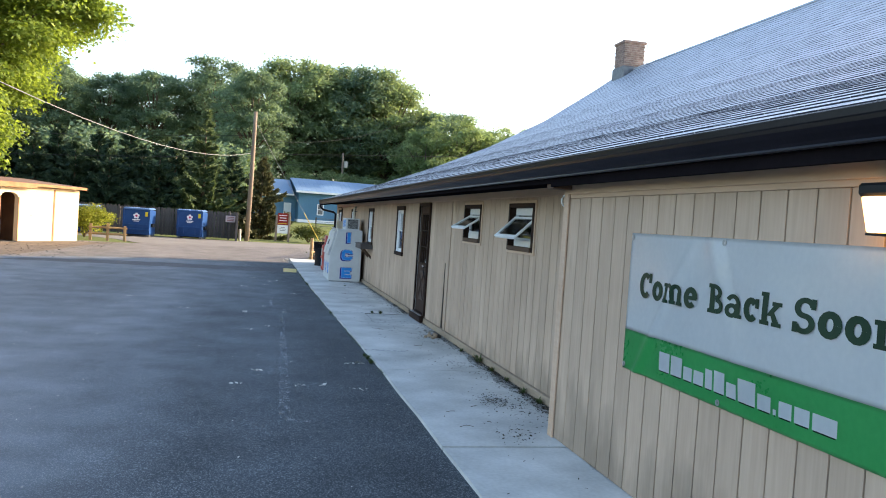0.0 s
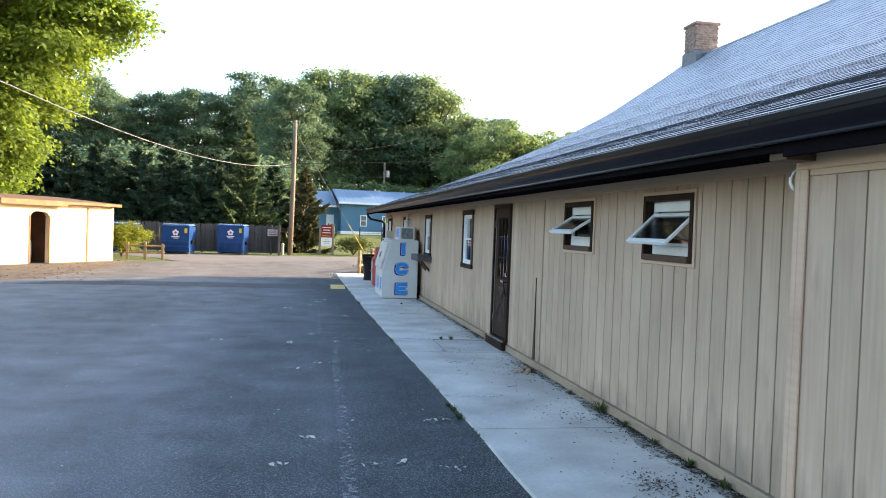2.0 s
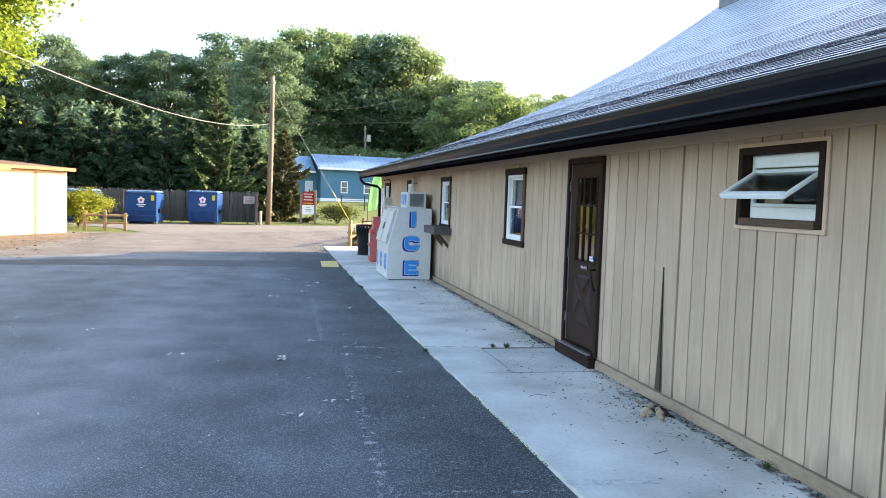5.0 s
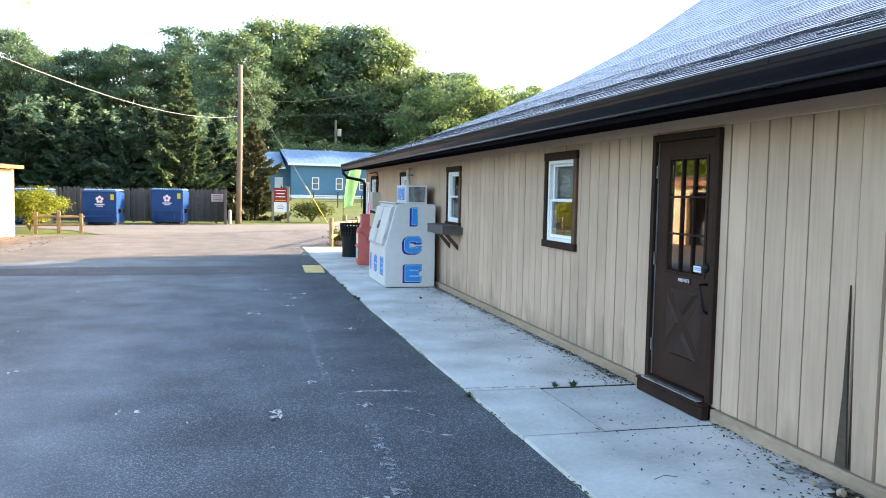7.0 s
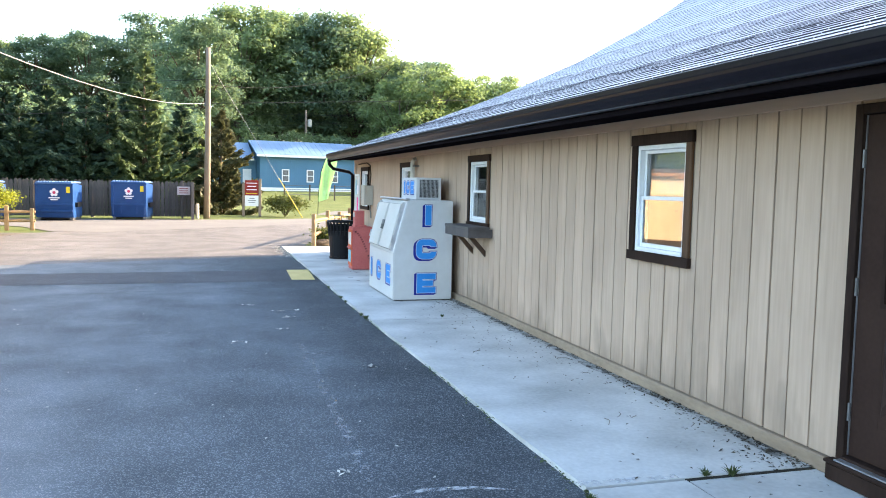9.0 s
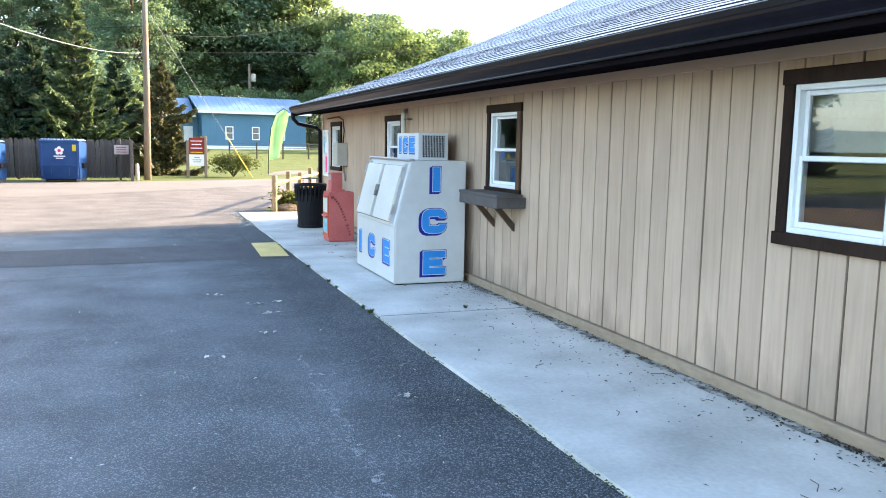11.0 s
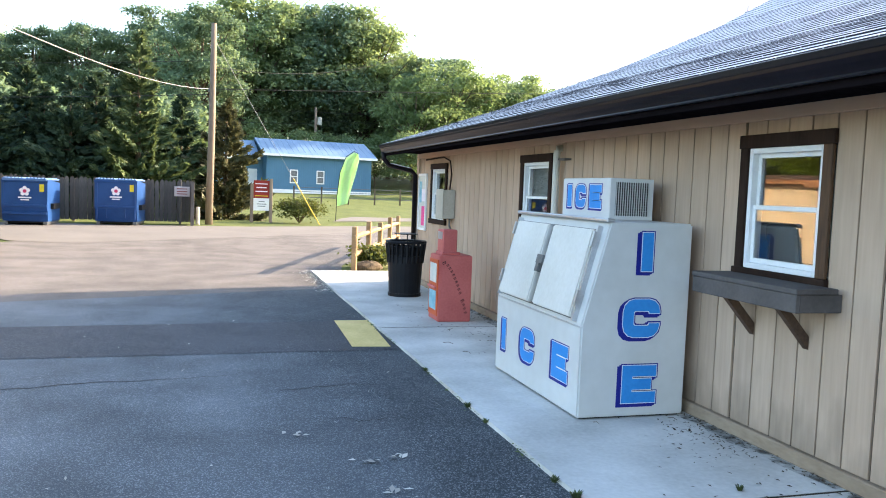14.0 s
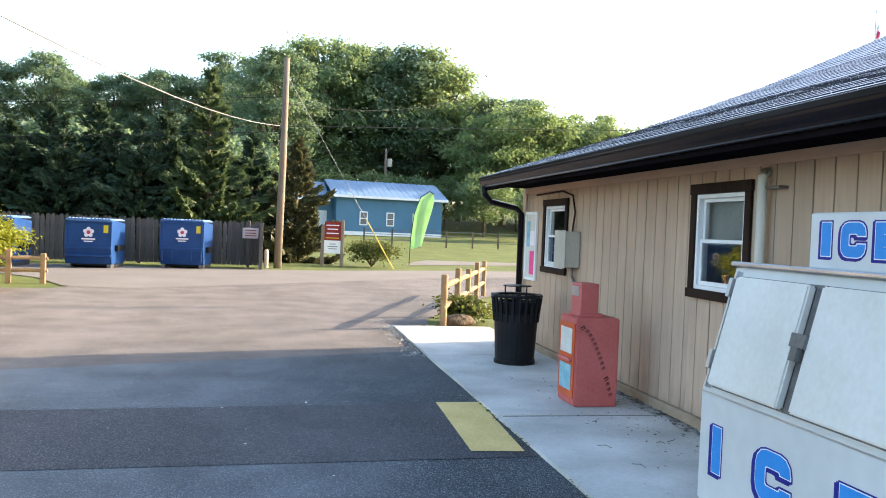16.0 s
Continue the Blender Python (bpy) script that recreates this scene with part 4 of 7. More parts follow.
def keep(parent):
    """Meshes below were built in world metres: shift them with their thing."""
    bpy.context.view_layer.update()
    inv = parent.matrix_world.inverted()
    for c in parent.children:
        if c.matrix_parent_inverse == Matrix.Identity(4):
            c.matrix_parent_inverse = inv


bm = bmesh.new()
prism(bm, [(IX0, IZ0), (IX1, IZ0), (IX1, IZ1), (SLX, IZ1), (IX0, SLZ)], IY0, IY1, lambda u, v, d: (u, d, v))
bmesh.ops.bevel(bm, geom=bm.edges[:], offset=0.012, segments=2, affect="EDGES")
part("body", bm, ICE_WHITE, ice)
part("plinth", boxes((IX0 + 0.03, IX1 - 0.02, IY0 + 0.03, IY1 - 0.03, 0.03, IZ0 + 0.005)), BLACK, ice)
part("top_rail", boxes((SLX - 0.035, SLX + 0.03, IY0 - 0.006, IY1 + 0.006, IZ1 - 0.004, IZ1 + 0.024), bevel=0.008), ALU, ice, "bright metal top rail")
sl = Vector((SLX - IX0, 0, IZ1 - SLZ))
slant_len = sl.length
up = sl.normalized()
outn = Vector((-up.z, 0, up.x))


def on_slant(y, s, d):
    """A point on the slanted front: s metres up it, d metres out."""
    p = Vector((IX0, y, SLZ)) + up * s + outn * d
    return (p.x, p.y, p.z)


def slab_on_slant(bm, y0, y1, s0, s1, d0, d1):
    vs = [bm.verts.new(on_slant(y, s, d)) for d in (d0, d1) for y, s in ((y0, s0), (y1, s0), (y1, s1), (y0, s1))]
    for f in ((0, 1, 2, 3), (7, 6, 5, 4), (0, 4, 5, 1), (1, 5, 6, 2), (2, 6, 7, 3), (3, 7, 4, 0)):
        bm.faces.new([vs[i] for i in f])
    return bm


IM = 22.45
for ya, yb in ((21.72, IM - 0.048), (IM + 0.048, 23.15)):
    bm = slab_on_slant(bmesh.new(), ya, yb, 0.04, 0.685, 0.004, 0.055)
    bmesh.ops.bevel(bm, geom=bm.edges[:], offset=0.010, segments=2, affect="EDGES")
    d = part("freezer_door", bm, DOOR_ENAMEL, ice, "white insulated hatch door")
    # dark rim widened to read as the gap around the door
    part("gasket", slab_on_slant(bmesh.new(), ya - 0.011, yb + 0.011, 0.029, 0.696, -0.001, 0.004), STEEL_DARK, d)
# strip darkened to stand for the shaded gap between the doors
part("centre_strip", slab_on_slant(bmesh.new(), IM - 0.036, IM + 0.036, 0.03, 0.695, -0.001, 0.014), STEEL_DARK, ice, "dark centre strip for the gap between the hatches")
part("edge_strip", slab_on_slant(bmesh.new(), IY0 + 0.088, IY0 + 0.108, 0.02, slant_len - 0.04, -0.001, 0.040), ALU, ice)
part("edge_strip", slab_on_slant(bmesh.new(), IY1 - 0.096, IY1 - 0.078, 0.02, slant_len - 0.04, -0.001, 0.040), ALU, ice)
lock = part("door_latch", slab_on_slant(bmesh.new(), IM - 0.06, IM + 0.05, 0.36, 0.43, 0.030, 0.075), STEEL_DARK, ice, "dark steel latch")
part("padlock", slab_on_slant(bmesh.new(), IM - 0.035, IM + 0.012, 0.29, 0.36, 0.046, 0.085), STEEL_DARK, ice, "padlock on the latch")
for s in (0.13, 0.56):
    part("hinge", slab_on_slant(bmesh.new(), IY0 + 0.072, IY0 + 0.104, s, s + 0.11, 0.030, 0.062), ALU, ice, "cast metal hinge")
    part("hinge", slab_on_slant(bmesh.new(), IY1 - 0.104, IY1 - 0.072, s, s + 0.11, 0.030, 0.062), ALU, ice)
part("front_panel_line", boxes((IX0 - 0.003, IX0 + 0.002, IY0 + 0.02, IY1 - 0.02, SLZ - 0.012, SLZ - 0.004)), ALU, ice)
south = lambda oy, oz: (lambda u, v, d: (oy + u, IY0 - d, oz + v))
west = lambda oy, oz: (lambda u, v, d: (IX0 - d, oy - u, oz + v))
for ch, u0, v0, w, h, t in (("I", 2.445, 1.087, 0.088, 0.275, 0.08), ("C", 2.322, 0.614, 0.292, 0.273, 0.084), ("E", 2.340, 0.138, 0.272, 0.272, 0.080)):
    letter_parts(ch, w, h, t, south(u0, v0), ice, 0.028)
for ch, y, w in (("I", 23.115, 0.088), ("C", 22.690, 0.29), ("E", 22.055, 0.275)):
    letter_parts(ch, w, 0.265, 0.082, west(y, 0.245), ice, 0.028)
keep(ice)

# cooling unit on the freezer
AX0, AX1, AY0, AY1, AZ0, AZ1 = 2.44, 2.81, 22.10, 22.95, IZ1 + 0.003, 1.75
unit = thing("cooling_unit", pose((AX0 + AX1) / 2, (AY0 + AY1) / 2, AZ0), "white cooling unit with louvred side atop the freezer", "cooling unit")
part("body", boxes((AX0, AX1, AY0 + 0.012, AY1, AZ0, AZ1), bevel=0.008), ICE_WHITE, unit)
part("grille_back", boxes((AX0 + 0.045, AX1 - 0.035, AY0 + 0.006, AY0 + 0.011, AZ0 + 0.03, AZ1 - 0.03)), BLACK, unit)
part("grille_frame", boxes((AX0, AX0 + 0.045, AY0, AY0 + 0.0115, AZ0, AZ1), (AX1 - 0.035, AX1, AY0, AY0 + 0.0115, AZ0, AZ1), (AX0 + 0.045, AX1 - 0.035, AY0, AY0 + 0.0115, AZ1 - 0.03, AZ1), (AX0 + 0.045, AX1 - 0.035, AY0, AY0 + 0.0115, AZ0, AZ0 + 0.03)), ICE_WHITE, unit)
gx = np.linspace(AX0 + 0.052, AX1 - 0.042, 15)
for u in gx:
    part("slat", boxes((u - 0.0019, u + 0.0019, AY0 - 0.003, AY0 + 0.005, AZ0 + 0.03, AZ1 - 0.03)), ICE_WHITE, unit)
for v in np.linspace(AZ0 + 0.05, AZ1 - 0.05, 12):
    part("grille_wire", boxes((AX0 + 0.045, AX1 - 0.035, AY0 + 0.001, AY0 + 0.003, v - 0.001, v + 0.001)), ALU, unit)
for ch, y, w in (("I", 22.845, 0.075), ("C", 22.690, 0.18), ("E", 22.440, 0.20)):
    letter_parts(ch, w, 0.182, 0.058, lambda u, v, d, y=y: (AX0 - d, y - u, AZ0 + 0.080 + v), unit, 0.014)
keep(unit)

# wall shelf below window 4
shelf = thing("wall_shelf", pose(WX - 0.15, 20.65, 1.0), "grey painted wooden shelf on two brackets", "shelf")
part("top", boxes((WX - 0.330, WX - 0.041, 20.25, 21.25, 1.100, 1.132), bevel=0.004), SHELF_GREY, shelf)
part("apron", boxes((WX - 0.325, WX - 0.295, 20.255, 21.245, 0.995, 1.099), (WX - 0.294, WX - 0.003, 20.26, 20.29, 0.995, 1.099), (WX - 0.294, WX - 0.003, 21.21, 21.24, 0.995, 1.099), bevel=0.004), SHELF_GREY, shelf)
for y in (20.50, 21.00):
    bm = bmesh.new()
    prism(bm, [(WX - 0.29, 1.05), (WX - 0.22, 1.05), (WX - 0.003, 0.815), (WX - 0.003, 0.735)], y, y + 0.045, lambda u, v, d: (u, d, v))
    part("bracket", bm, SILL_WOOD, shelf, "brown diagonal wooden bracket")
keep(shelf)

# newspaper box
nx0, nx1, ny0, ny1 = 2.16, 2.57, 25.70, 26.12
news = thing("newspaper_box", pose((nx0 + nx1) / 2, (ny0 + ny1) / 2, 0.03), "faded red newspaper vending box on the walk", "newspaper box")
bm = bmesh.new()
prism(bm, [(nx0, 0.035), (nx1, 0.035), (nx1, 0.835), (nx0, 0.835)], ny0, ny1, lambda u, v, d: (u, d, v))
bmesh.ops.bevel(bm, geom=bm.edges[:], offset=0.010, segments=2, affect="EDGES")
part("body", bm, NEWS_RED, news)
part("coin_box", boxes((nx0 + 0.06, nx0 + 0.24, ny0 + 0.10, ny0 + 0.33, 0.84, 1.14), bevel=0.01), NEWS_RED, news, "small red coin box on top")
part("coin_plate", boxes((nx0 + 0.054, nx0 + 0.0605, ny0 + 0.13, ny0 + 0.30, 1.02, 1.11)), ALU, news)
part("coin_neck", boxes((nx0 + 0.05, nx0 + 0.28, ny0 + 0.08, ny0 + 0.36, 0.832, 0.87), bevel=0.008), NEWS_RED, news)
fr = part("front_door", boxes((nx0 - 0.014, nx0 - 0.0005, ny0 + 0.025, ny1 - 0.025, 0.10, 0.78), bevel=0.004), NEWS_ORANGE, news, "orange-red front door")
part("paper", boxes((nx0 - 0.018, nx0 - 0.0145, ny0 + 0.07, ny1 - 0.07, 0.50, 0.73)), PAPER, fr, "folded paper behind the window")
part("card", boxes((nx0 - 0.018, nx0 - 0.0145, ny0 + 0.07, ny1 - 0.07, 0.17, 0.40)), PAPER_BLUE, fr, "blue printed card")
part("handle", boxes((nx0 - 0.045, nx0 - 0.0145, ny0 + 0.06, ny1 - 0.06, 0.43, 0.46), bevel=0.006), NEWS_RED, fr)
# the name on the side: unlettered marks on a falling curve
for i in range(15):
    if i == 10:
        continue
    k = i / 14
    u = nx0 + 0.055 + 0.29 * k ** 0.7
    v = 0.745 - 0.60 * k ** 1.15
    s = 0.046 if i in (0, 11) else 0.034
    ob = part("name_mark", boxes((-s * 0.32, -s * 0.12, -0.0012, 0.0012, -s / 2, s / 2), (-s * 0.12, s * 0.3, -0.0012, 0.0012, s * 0.34, s / 2), (s * 0.16, s * 0.3, -0.0012, 0.0012, -s / 2, s * 0.33)), BLACK, news)
    ob.matrix_basis = pose(u, ny0 - 0.0016, v, 0, 62 - 10 * k, 0)
keep(news)

# litter bin
bin_ = thing("litter_bin", pose(2.33, 28.10, 0.03), "black slatted steel litter bin on the walk", "litter bin")
part("liner", lathe(bmesh.new(), [(0.0, 0.02), (0.232, 0.02), (0.264, 0.60), (0.24, 0.605), (0.245, 0.74), (0.225, 0.74)]), BLACK, bin_)
part("base_ring", lathe(bmesh.new(), [(0.20, 0.0), (0.245, 0.0), (0.245, 0.05), (0.20, 0.05)]), BLACK, bin_)
for k in range(22):
    a = 2 * math.pi * k / 22
    c, s = math.cos(a), math.sin(a)
    bm = tube(bmesh.new(), [(0.256 * c, 0.256 * s, 0.50), (0.262 * c, 0.262 * s, 0.58), (0.288 * c, 0.288 * s, 0.79)], 0.019, 4)
    part("slat", bm, BLACK, bin_)
part("top_ring", lathe(bmesh.new(), [(0.25, 0.795), (0.30, 0.785), (0.312, 0.805), (0.30, 0.825), (0.25, 0.82), (0.25, 0.795)]), BLACK, bin_)
part("rain_cover", lathe(bmesh.new(), [(0.0, 0.925), (0.17, 0.915), (0.175, 0.925), (0.0, 0.94)]), BLACK, bin_, "flat round rain cover")
for a in (0.4, 2.5, 4.6):
    part("cover_post", tube(bmesh.new(), [(0.15 * math.cos(a), 0.15 * math.sin(a), 0.74), (0.15 * math.cos(a), 0.15 * math.sin(a), 0.916)], 0.008, 6), BLACK, bin_)

# pipes, boxes and boards on the wall
vent = thing("vent_pipe", pose(WX - 0.08, 24.10, 0.6), "pale painted vent pipe up the wall", "pipe")
part("pipe", tube(bmesh.new(), [(WX - 0.07, 24.10, 0.03), (WX - 0.07, 24.10, 2.00), (WX - 0.066, 24.105, 2.045), (WX - 0.045, 24.12, 2.075), (WX + 0.0, 24.14, 2.085)], 0.036, 10), PIPE_PAINT, vent, smooth=True)
part("pipe_strap", boxes((WX - 0.075, WX - 0.002, 23.90, 24.06, 1.955, 1.975)), STEEL_DARK, vent)
keep(vent)
spout = thing("downspout", pose(2.42, 29.8, 0.03), "dark brown downspout at the building corner", "downspout")
part("pipe", tube(bmesh.new(), [(2.29, 29.70, 2.21), (2.30, 29.70, 2.10), (2.40, 29.73, 2.00), (2.80, 29.84, 1.93), (2.885, 29.85, 1.86), (2.89, 29.85, 0.20), (2.80, 29.85, 0.07)], 0.042, 8), GUTTER, spout, smooth=True)
keep(spout)
meter = thing("meter_box", pose(WX - 0.09, 27.92, 1.2), "beige electrical box on the wall with conduit", "electrical box")
part("box", boxes((WX - 0.185, WX - 0.002, 27.72, 28.06, 1.20, 1.62), bevel=0.01), BOX_GREY, meter)
part("lid", boxes((WX - 0.195, WX - 0.186, 27.71, 28.07, 1.19, 1.63), bevel=0.004), BOX_GREY, meter)
part("conduit", tube(bmesh.new(), [(WX - 0.04, 27.86, 1.20), (WX - 0.04, 27.86, 1.10), (WX - 0.035, 27.80, 1.04), (WX - 0.035, 27.78, 0.92)], 0.016, 8), STEEL_DARK, meter)
part("conduit", tube(bmesh.new(), [(WX - 0.04, 27.9, 1.61), (WX - 0.03, 27.86, 1.85), (WX - 0.03, 27.95, 2.05), (WX - 0.03, 28.3, 2.115), (WX - 0.03, 29.3, 2.10)], 0.012, 8), BROWN_TRIM, meter)
keep(meter)
board = thing("notice_board", pose(WX - 0.02, 29.52, 1.0), "white framed notice board with leaflets", "notice board")
part("back", boxes((WX - 0.02, WX - 0.003, 29.31, 29.72, 0.98, 1.84)), PAPER, board)
part("frame", boxes((WX - 0.035, WX - 0.003, 29.27, 29.31, 0.94, 1.88), (WX - 0.035, WX - 0.003, 29.72, 29.76, 0.94, 1.88), (WX - 0.035, WX - 0.003, 29.31, 29.72, 1.84, 1.88), (WX - 0.035, WX - 0.003, 29.31, 29.72, 0.94, 0.98), bevel=0.004), WHITE_PAINT, board, "white frame")
part("leaflet", boxes((WX - 0.024, WX - 0.0205, 29.36, 29.54, 1.02, 1.34)), PINK, board, "pink leaflet")
part("leaflet", boxes((WX - 0.024, WX - 0.0205, 29.56, 29.70, 1.40, 1.75)), PAPER_BLUE, board, "blue printed leaflet")
part("leaflet", boxes((WX - 0.024, WX - 0.0205, 29.36, 29.55, 1.42, 1.62)), LOGO_WHITE, board)
keep(board)

# banner, slack between its eyelets
BY0, BY1, BZ0, BZ1 = 2.42, 5.08, 0.86, 1.79
banner = thing("banner", pose(NX - 0.012, (BY0 + BY1) / 2, BZ0), "white and green vinyl banner reading Come Back Soon", "banner")


def slack(y, z):
    k, v = (y - BY0) / (BY1 - BY0), (z - BZ0) / (BZ1 - BZ0)
    e = math.sin(math.pi * min(1, max(0, k))) * math.sin(math.pi * min(1, max(0, v)))
    f1 = math.exp(-(((BY1 - y) - 0.2 - 0.7 * (z - BZ0)) / 0.05) ** 2) * 0.022 * (1 - 0.5 * v)
    f2 = math.exp(-(((BY1 - y) - 1.0 - 0.5 * (BZ1 - z)) / 0.07) ** 2) * 0.020 * v
    return NX - 0.016 - 0.018 * e - f1 - f2 - 0.006 * math.sin(5 * y + 3 * z) * e - 0.004 * math.sin(11 * z - 6 * y) * e


SEAM = 1.13


def cloth(y0, y1, z0, z1, nu, nv, lift=0.0):
    bm = bmesh.new()
    g = [[bm.verts.new((slack(y0 + (y1 - y0) * i / nu, z0 + (z1 - z0) * j / nv) - lift, y0 + (y1 - y0) * i / nu, z0 + (z1 - z0) * j / nv)) for j in range(nv + 1)] for i in range(nu + 1)]
    for i in range(nu):
        for j in range(nv):
            bm.faces.new((g[i][j], g[i + 1][j], g[i + 1][j + 1], g[i][j + 1]))
    bmesh.ops.solidify(bm, geom=bm.faces[:], thickness=0.0012)
    return bm


part("white_field", cloth(BY0, BY1, SEAM, BZ1, 90, 26), BANNER_WHITE, banner, smooth=True)
part("green_field", cloth(BY0, BY1, BZ0, SEAM, 90, 14), BANNER_GREEN, banner, smooth=True)
for y, z in ((5.05, 1.76), (5.05, 0.89), (3.95, 1.765), (3.9, 0.885), (2.75, 1.765)):
    ring = part("eyelet", lathe(bmesh.new(), [(0.008, 0.0), (0.018, 0.0), (0.018, 0.005), (0.008, 0.005)], 12), ALU, banner)
    ring.matrix_basis = pose(slack(y, z) - 0.004, y, z, 0, -90, 0)
bpy.context.view_layer.update()


def slab_glyph(ch):
    """Pieces (u, v) of a heavy slab-serif letter, capitals 1 high, and its width."""
    t, xh = 0.26, 0.74

    def bar(a, b, c, d):
        return [(a, c), (b, c), (b, d), (a, d)]

    def bow(w, lo, hi, a0, a1, thick=t):
        cx, cy, rx, ry, n = w / 2, (lo + hi) / 2, w / 2, (hi - lo) / 2, 14
        at = lambda k, q: (cx + (rx - q) * math.cos(radians(a0 + (a1 - a0) * k / n)), cy + (ry - q * 0.8) * math.sin(radians(a0 + (a1 - a0) * k / n)))
        return [[at(k, 0), at(k + 1, 0), at(k + 1, thick), at(k, thick)] for k in range(n)]

    def right_of(x, pieces):
        return [[(u + x, v) for u, v in p] for p in pieces]

    if ch == "C":
        return bow(0.84, -0.02, 1.02, 48, 318) + [bar(0.66, 0.84, 0.62, 1.0)], 0.86
    if ch == "S":
        return bow(0.72, 0.42, 1.02, 10, 272, 0.20) + bow(0.74, -0.02, 0.58, -170, 92, 0.20) + [bar(0.56, 0.72, 0.70, 1.0), bar(0.0, 0.16, 0.0, 0.30)], 0.74
    if ch == "B":
        return [bar(0.08, 0.34, 0, 1), bar(0, 0.40, 0, 0.14), bar(0, 0.40, 0.86, 1)] + right_of(-0.02, bow(0.78, 0.46, 1.0, -90, 90, 0.19)) + right_of(0.0, bow(0.84, 0, 0.56, -90, 90, 0.20)), 0.86
    if ch == "o":
        return bow(0.74, -0.02, xh + 0.02, 0, 360), 0.74
    if ch == "c":
        return bow(0.70, -0.02, xh + 0.02, 42, 320) + [bar(0.54, 0.70, 0.44, xh)], 0.70
    if ch == "e":
        return bow(0.72, -0.02, xh + 0.02, 0, 318) + [bar(0.12, 0.70, 0.30, 0.44)], 0.72
    if ch == "a":
        return bow(0.58, -0.02, 0.46, 0, 360, 0.18) + bow(0.66, 0.10, xh + 0.02, 0, 150, 0.18) + [bar(0.44, 0.66, 0.0, 0.46), bar(0.44, 0.76, 0, 0.12)], 0.76
    if ch == "k":
        return [bar(0.08, 0.32, 0, 1), bar(0, 0.40, 0, 0.13), bar(0, 0.32, 0.87, 1), [(0.28, 0.30), (0.50, 0.30), (0.84, 0.66), (0.60, 0.66)], [(0.40, 0.44), (0.56, 0.50), (0.86, 0.06), (0.60, 0.06)], bar(0.52, 0.92, 0.0, 0.12), bar(0.50, 0.90, 0.62, xh)], 0.92
    arches = 2 if ch == "m" else 1
    out = [bar(0.08, 0.30, 0, xh), bar(0, 0.38, 0, 0.13), bar(0, 0.30, xh - 0.13, xh)]
    for k in range(arches):
        x = 0.10 + 0.40 * k
        out += right_of(x, bow(0.60, 0.16, xh + 0.02, 0, 180, 0.19)) + [bar(x + 0.39, x + 0.60, 0, 0.46), bar(x + 0.34, x + 0.68, 0, 0.13)]
    return out, 0.78 + 0.40 * (arches - 1)


for word, y_from, y_to in (("Come", 4.903, 4.168), ("Back", 4.058, 3.390), ("Soon", 3.305, 2.655)):
    glyphs = [slab_glyph(ch) for ch in word]
    scale = (y_from - y_to) / (sum(w for _, w in glyphs) + 0.07 * 3)
    pen = y_from
    for ch, (pieces, w) in zip(word, glyphs):
        bm = bmesh.new()
        for i, piece in enumerate(pieces):
            prism(bm, piece, 0.003 + 0.00008 * i, 0.0036 + 0.00008 * i, lambda u, v, d: (d, pen - u * scale, 1.368 + v * 0.164))
        bmesh.ops.subdivide_edges(bm, edges=[e for e in bm.edges if e.calc_length() > 0.02], cuts=3, use_grid_fill=True)
        for v in bm.verts:
            v.co.x = slack(v.co.y, v.co.z) - v.co.x
        part("letter", bm, BANNER_INK, banner, "dark green letter " + ch)
        pen -= (w + 0.07) * scale
y = 4.565
for i, (w, h) in enumerate(((0.13, 0.15), (0.13, 0.15), (0.10, 0.10), (0.11, 0.10), (0.08, 0.14), (0.11, 0.15), (0.10, 0.10), (0.15, 0.155), (0.11, 0.10), (0.035, 0.035), (0.10, 0.10), (0.11, 0.10), (0.16, 0.10))):
    w, h = w * 1.09, h * 0.78
    part("name_shade", cloth(y - w + 0.024, y + 0.006 - 0.012, 0.940 - 0.008, 0.940 + h - 0.008, 4, 4, 0.002), BANNER_INK, banner)
    part("name_bar", cloth(y - w + 0.015, y, 0.940, 0.940 + h, 4, 4, 0.004), BANNER_WHITE, banner, "white bar in place of a name")
    y -= w + 0.004
keep(banner)

# lit wall lantern
lantern = thing("wall_lantern", pose(NX - 0.10, 2.66, 1.82), "dark wall lantern with lit frosted glass", "wall lamp")
LIT, n_, l_, b_ = shader("lit_lamp_glass")
b_.inputs["Base Color"].default_value = (0.9, 0.8, 0.6, 1)
b_.inputs["Emission Color"].default_value = (1.0, 0.50, 0.14, 1)
b_.inputs["Emission Strength"].default_value = 2.2
LY = 2.70
part("back_plate", boxes((NX - 0.02, NX - 0.002, LY - 0.06, LY + 0.06, 1.82, 2.045), bevel=0.005), BLACK, lantern)
part("cap", boxes((NX - 0.175, NX - 0.02, LY - 0.105, LY + 0.105, 1.990, 2.044), bevel=0.012), BLACK, lantern)
sh = boxes((NX - 0.165, NX - 0.025, LY - 0.092, LY + 0.092, 1.845, 1.989), bevel=0.006)
for v in sh.verts:
    k = 0.74 + 0.26 * (v.co.z - 1.845) / 0.144
    v.co.x, v.co.y = NX - 0.095 + (v.co.x - NX + 0.095) * k, LY + (v.co.y - LY) * k
part("shade", sh, LIT, lantern, "glowing frosted glass")
part("bottom_ring", boxes((NX - 0.15, NX - 0.04, LY - 0.07, LY + 0.07, 1.833, 1.844), bevel=0.003), BLACK, lantern)
keep(lantern)

# conduit elbow at the wall step
elbow = thing("cable_loop", pose(NX, STEP_Y + 0.04, 2.0), "white cable loop at the corner board", "cable")
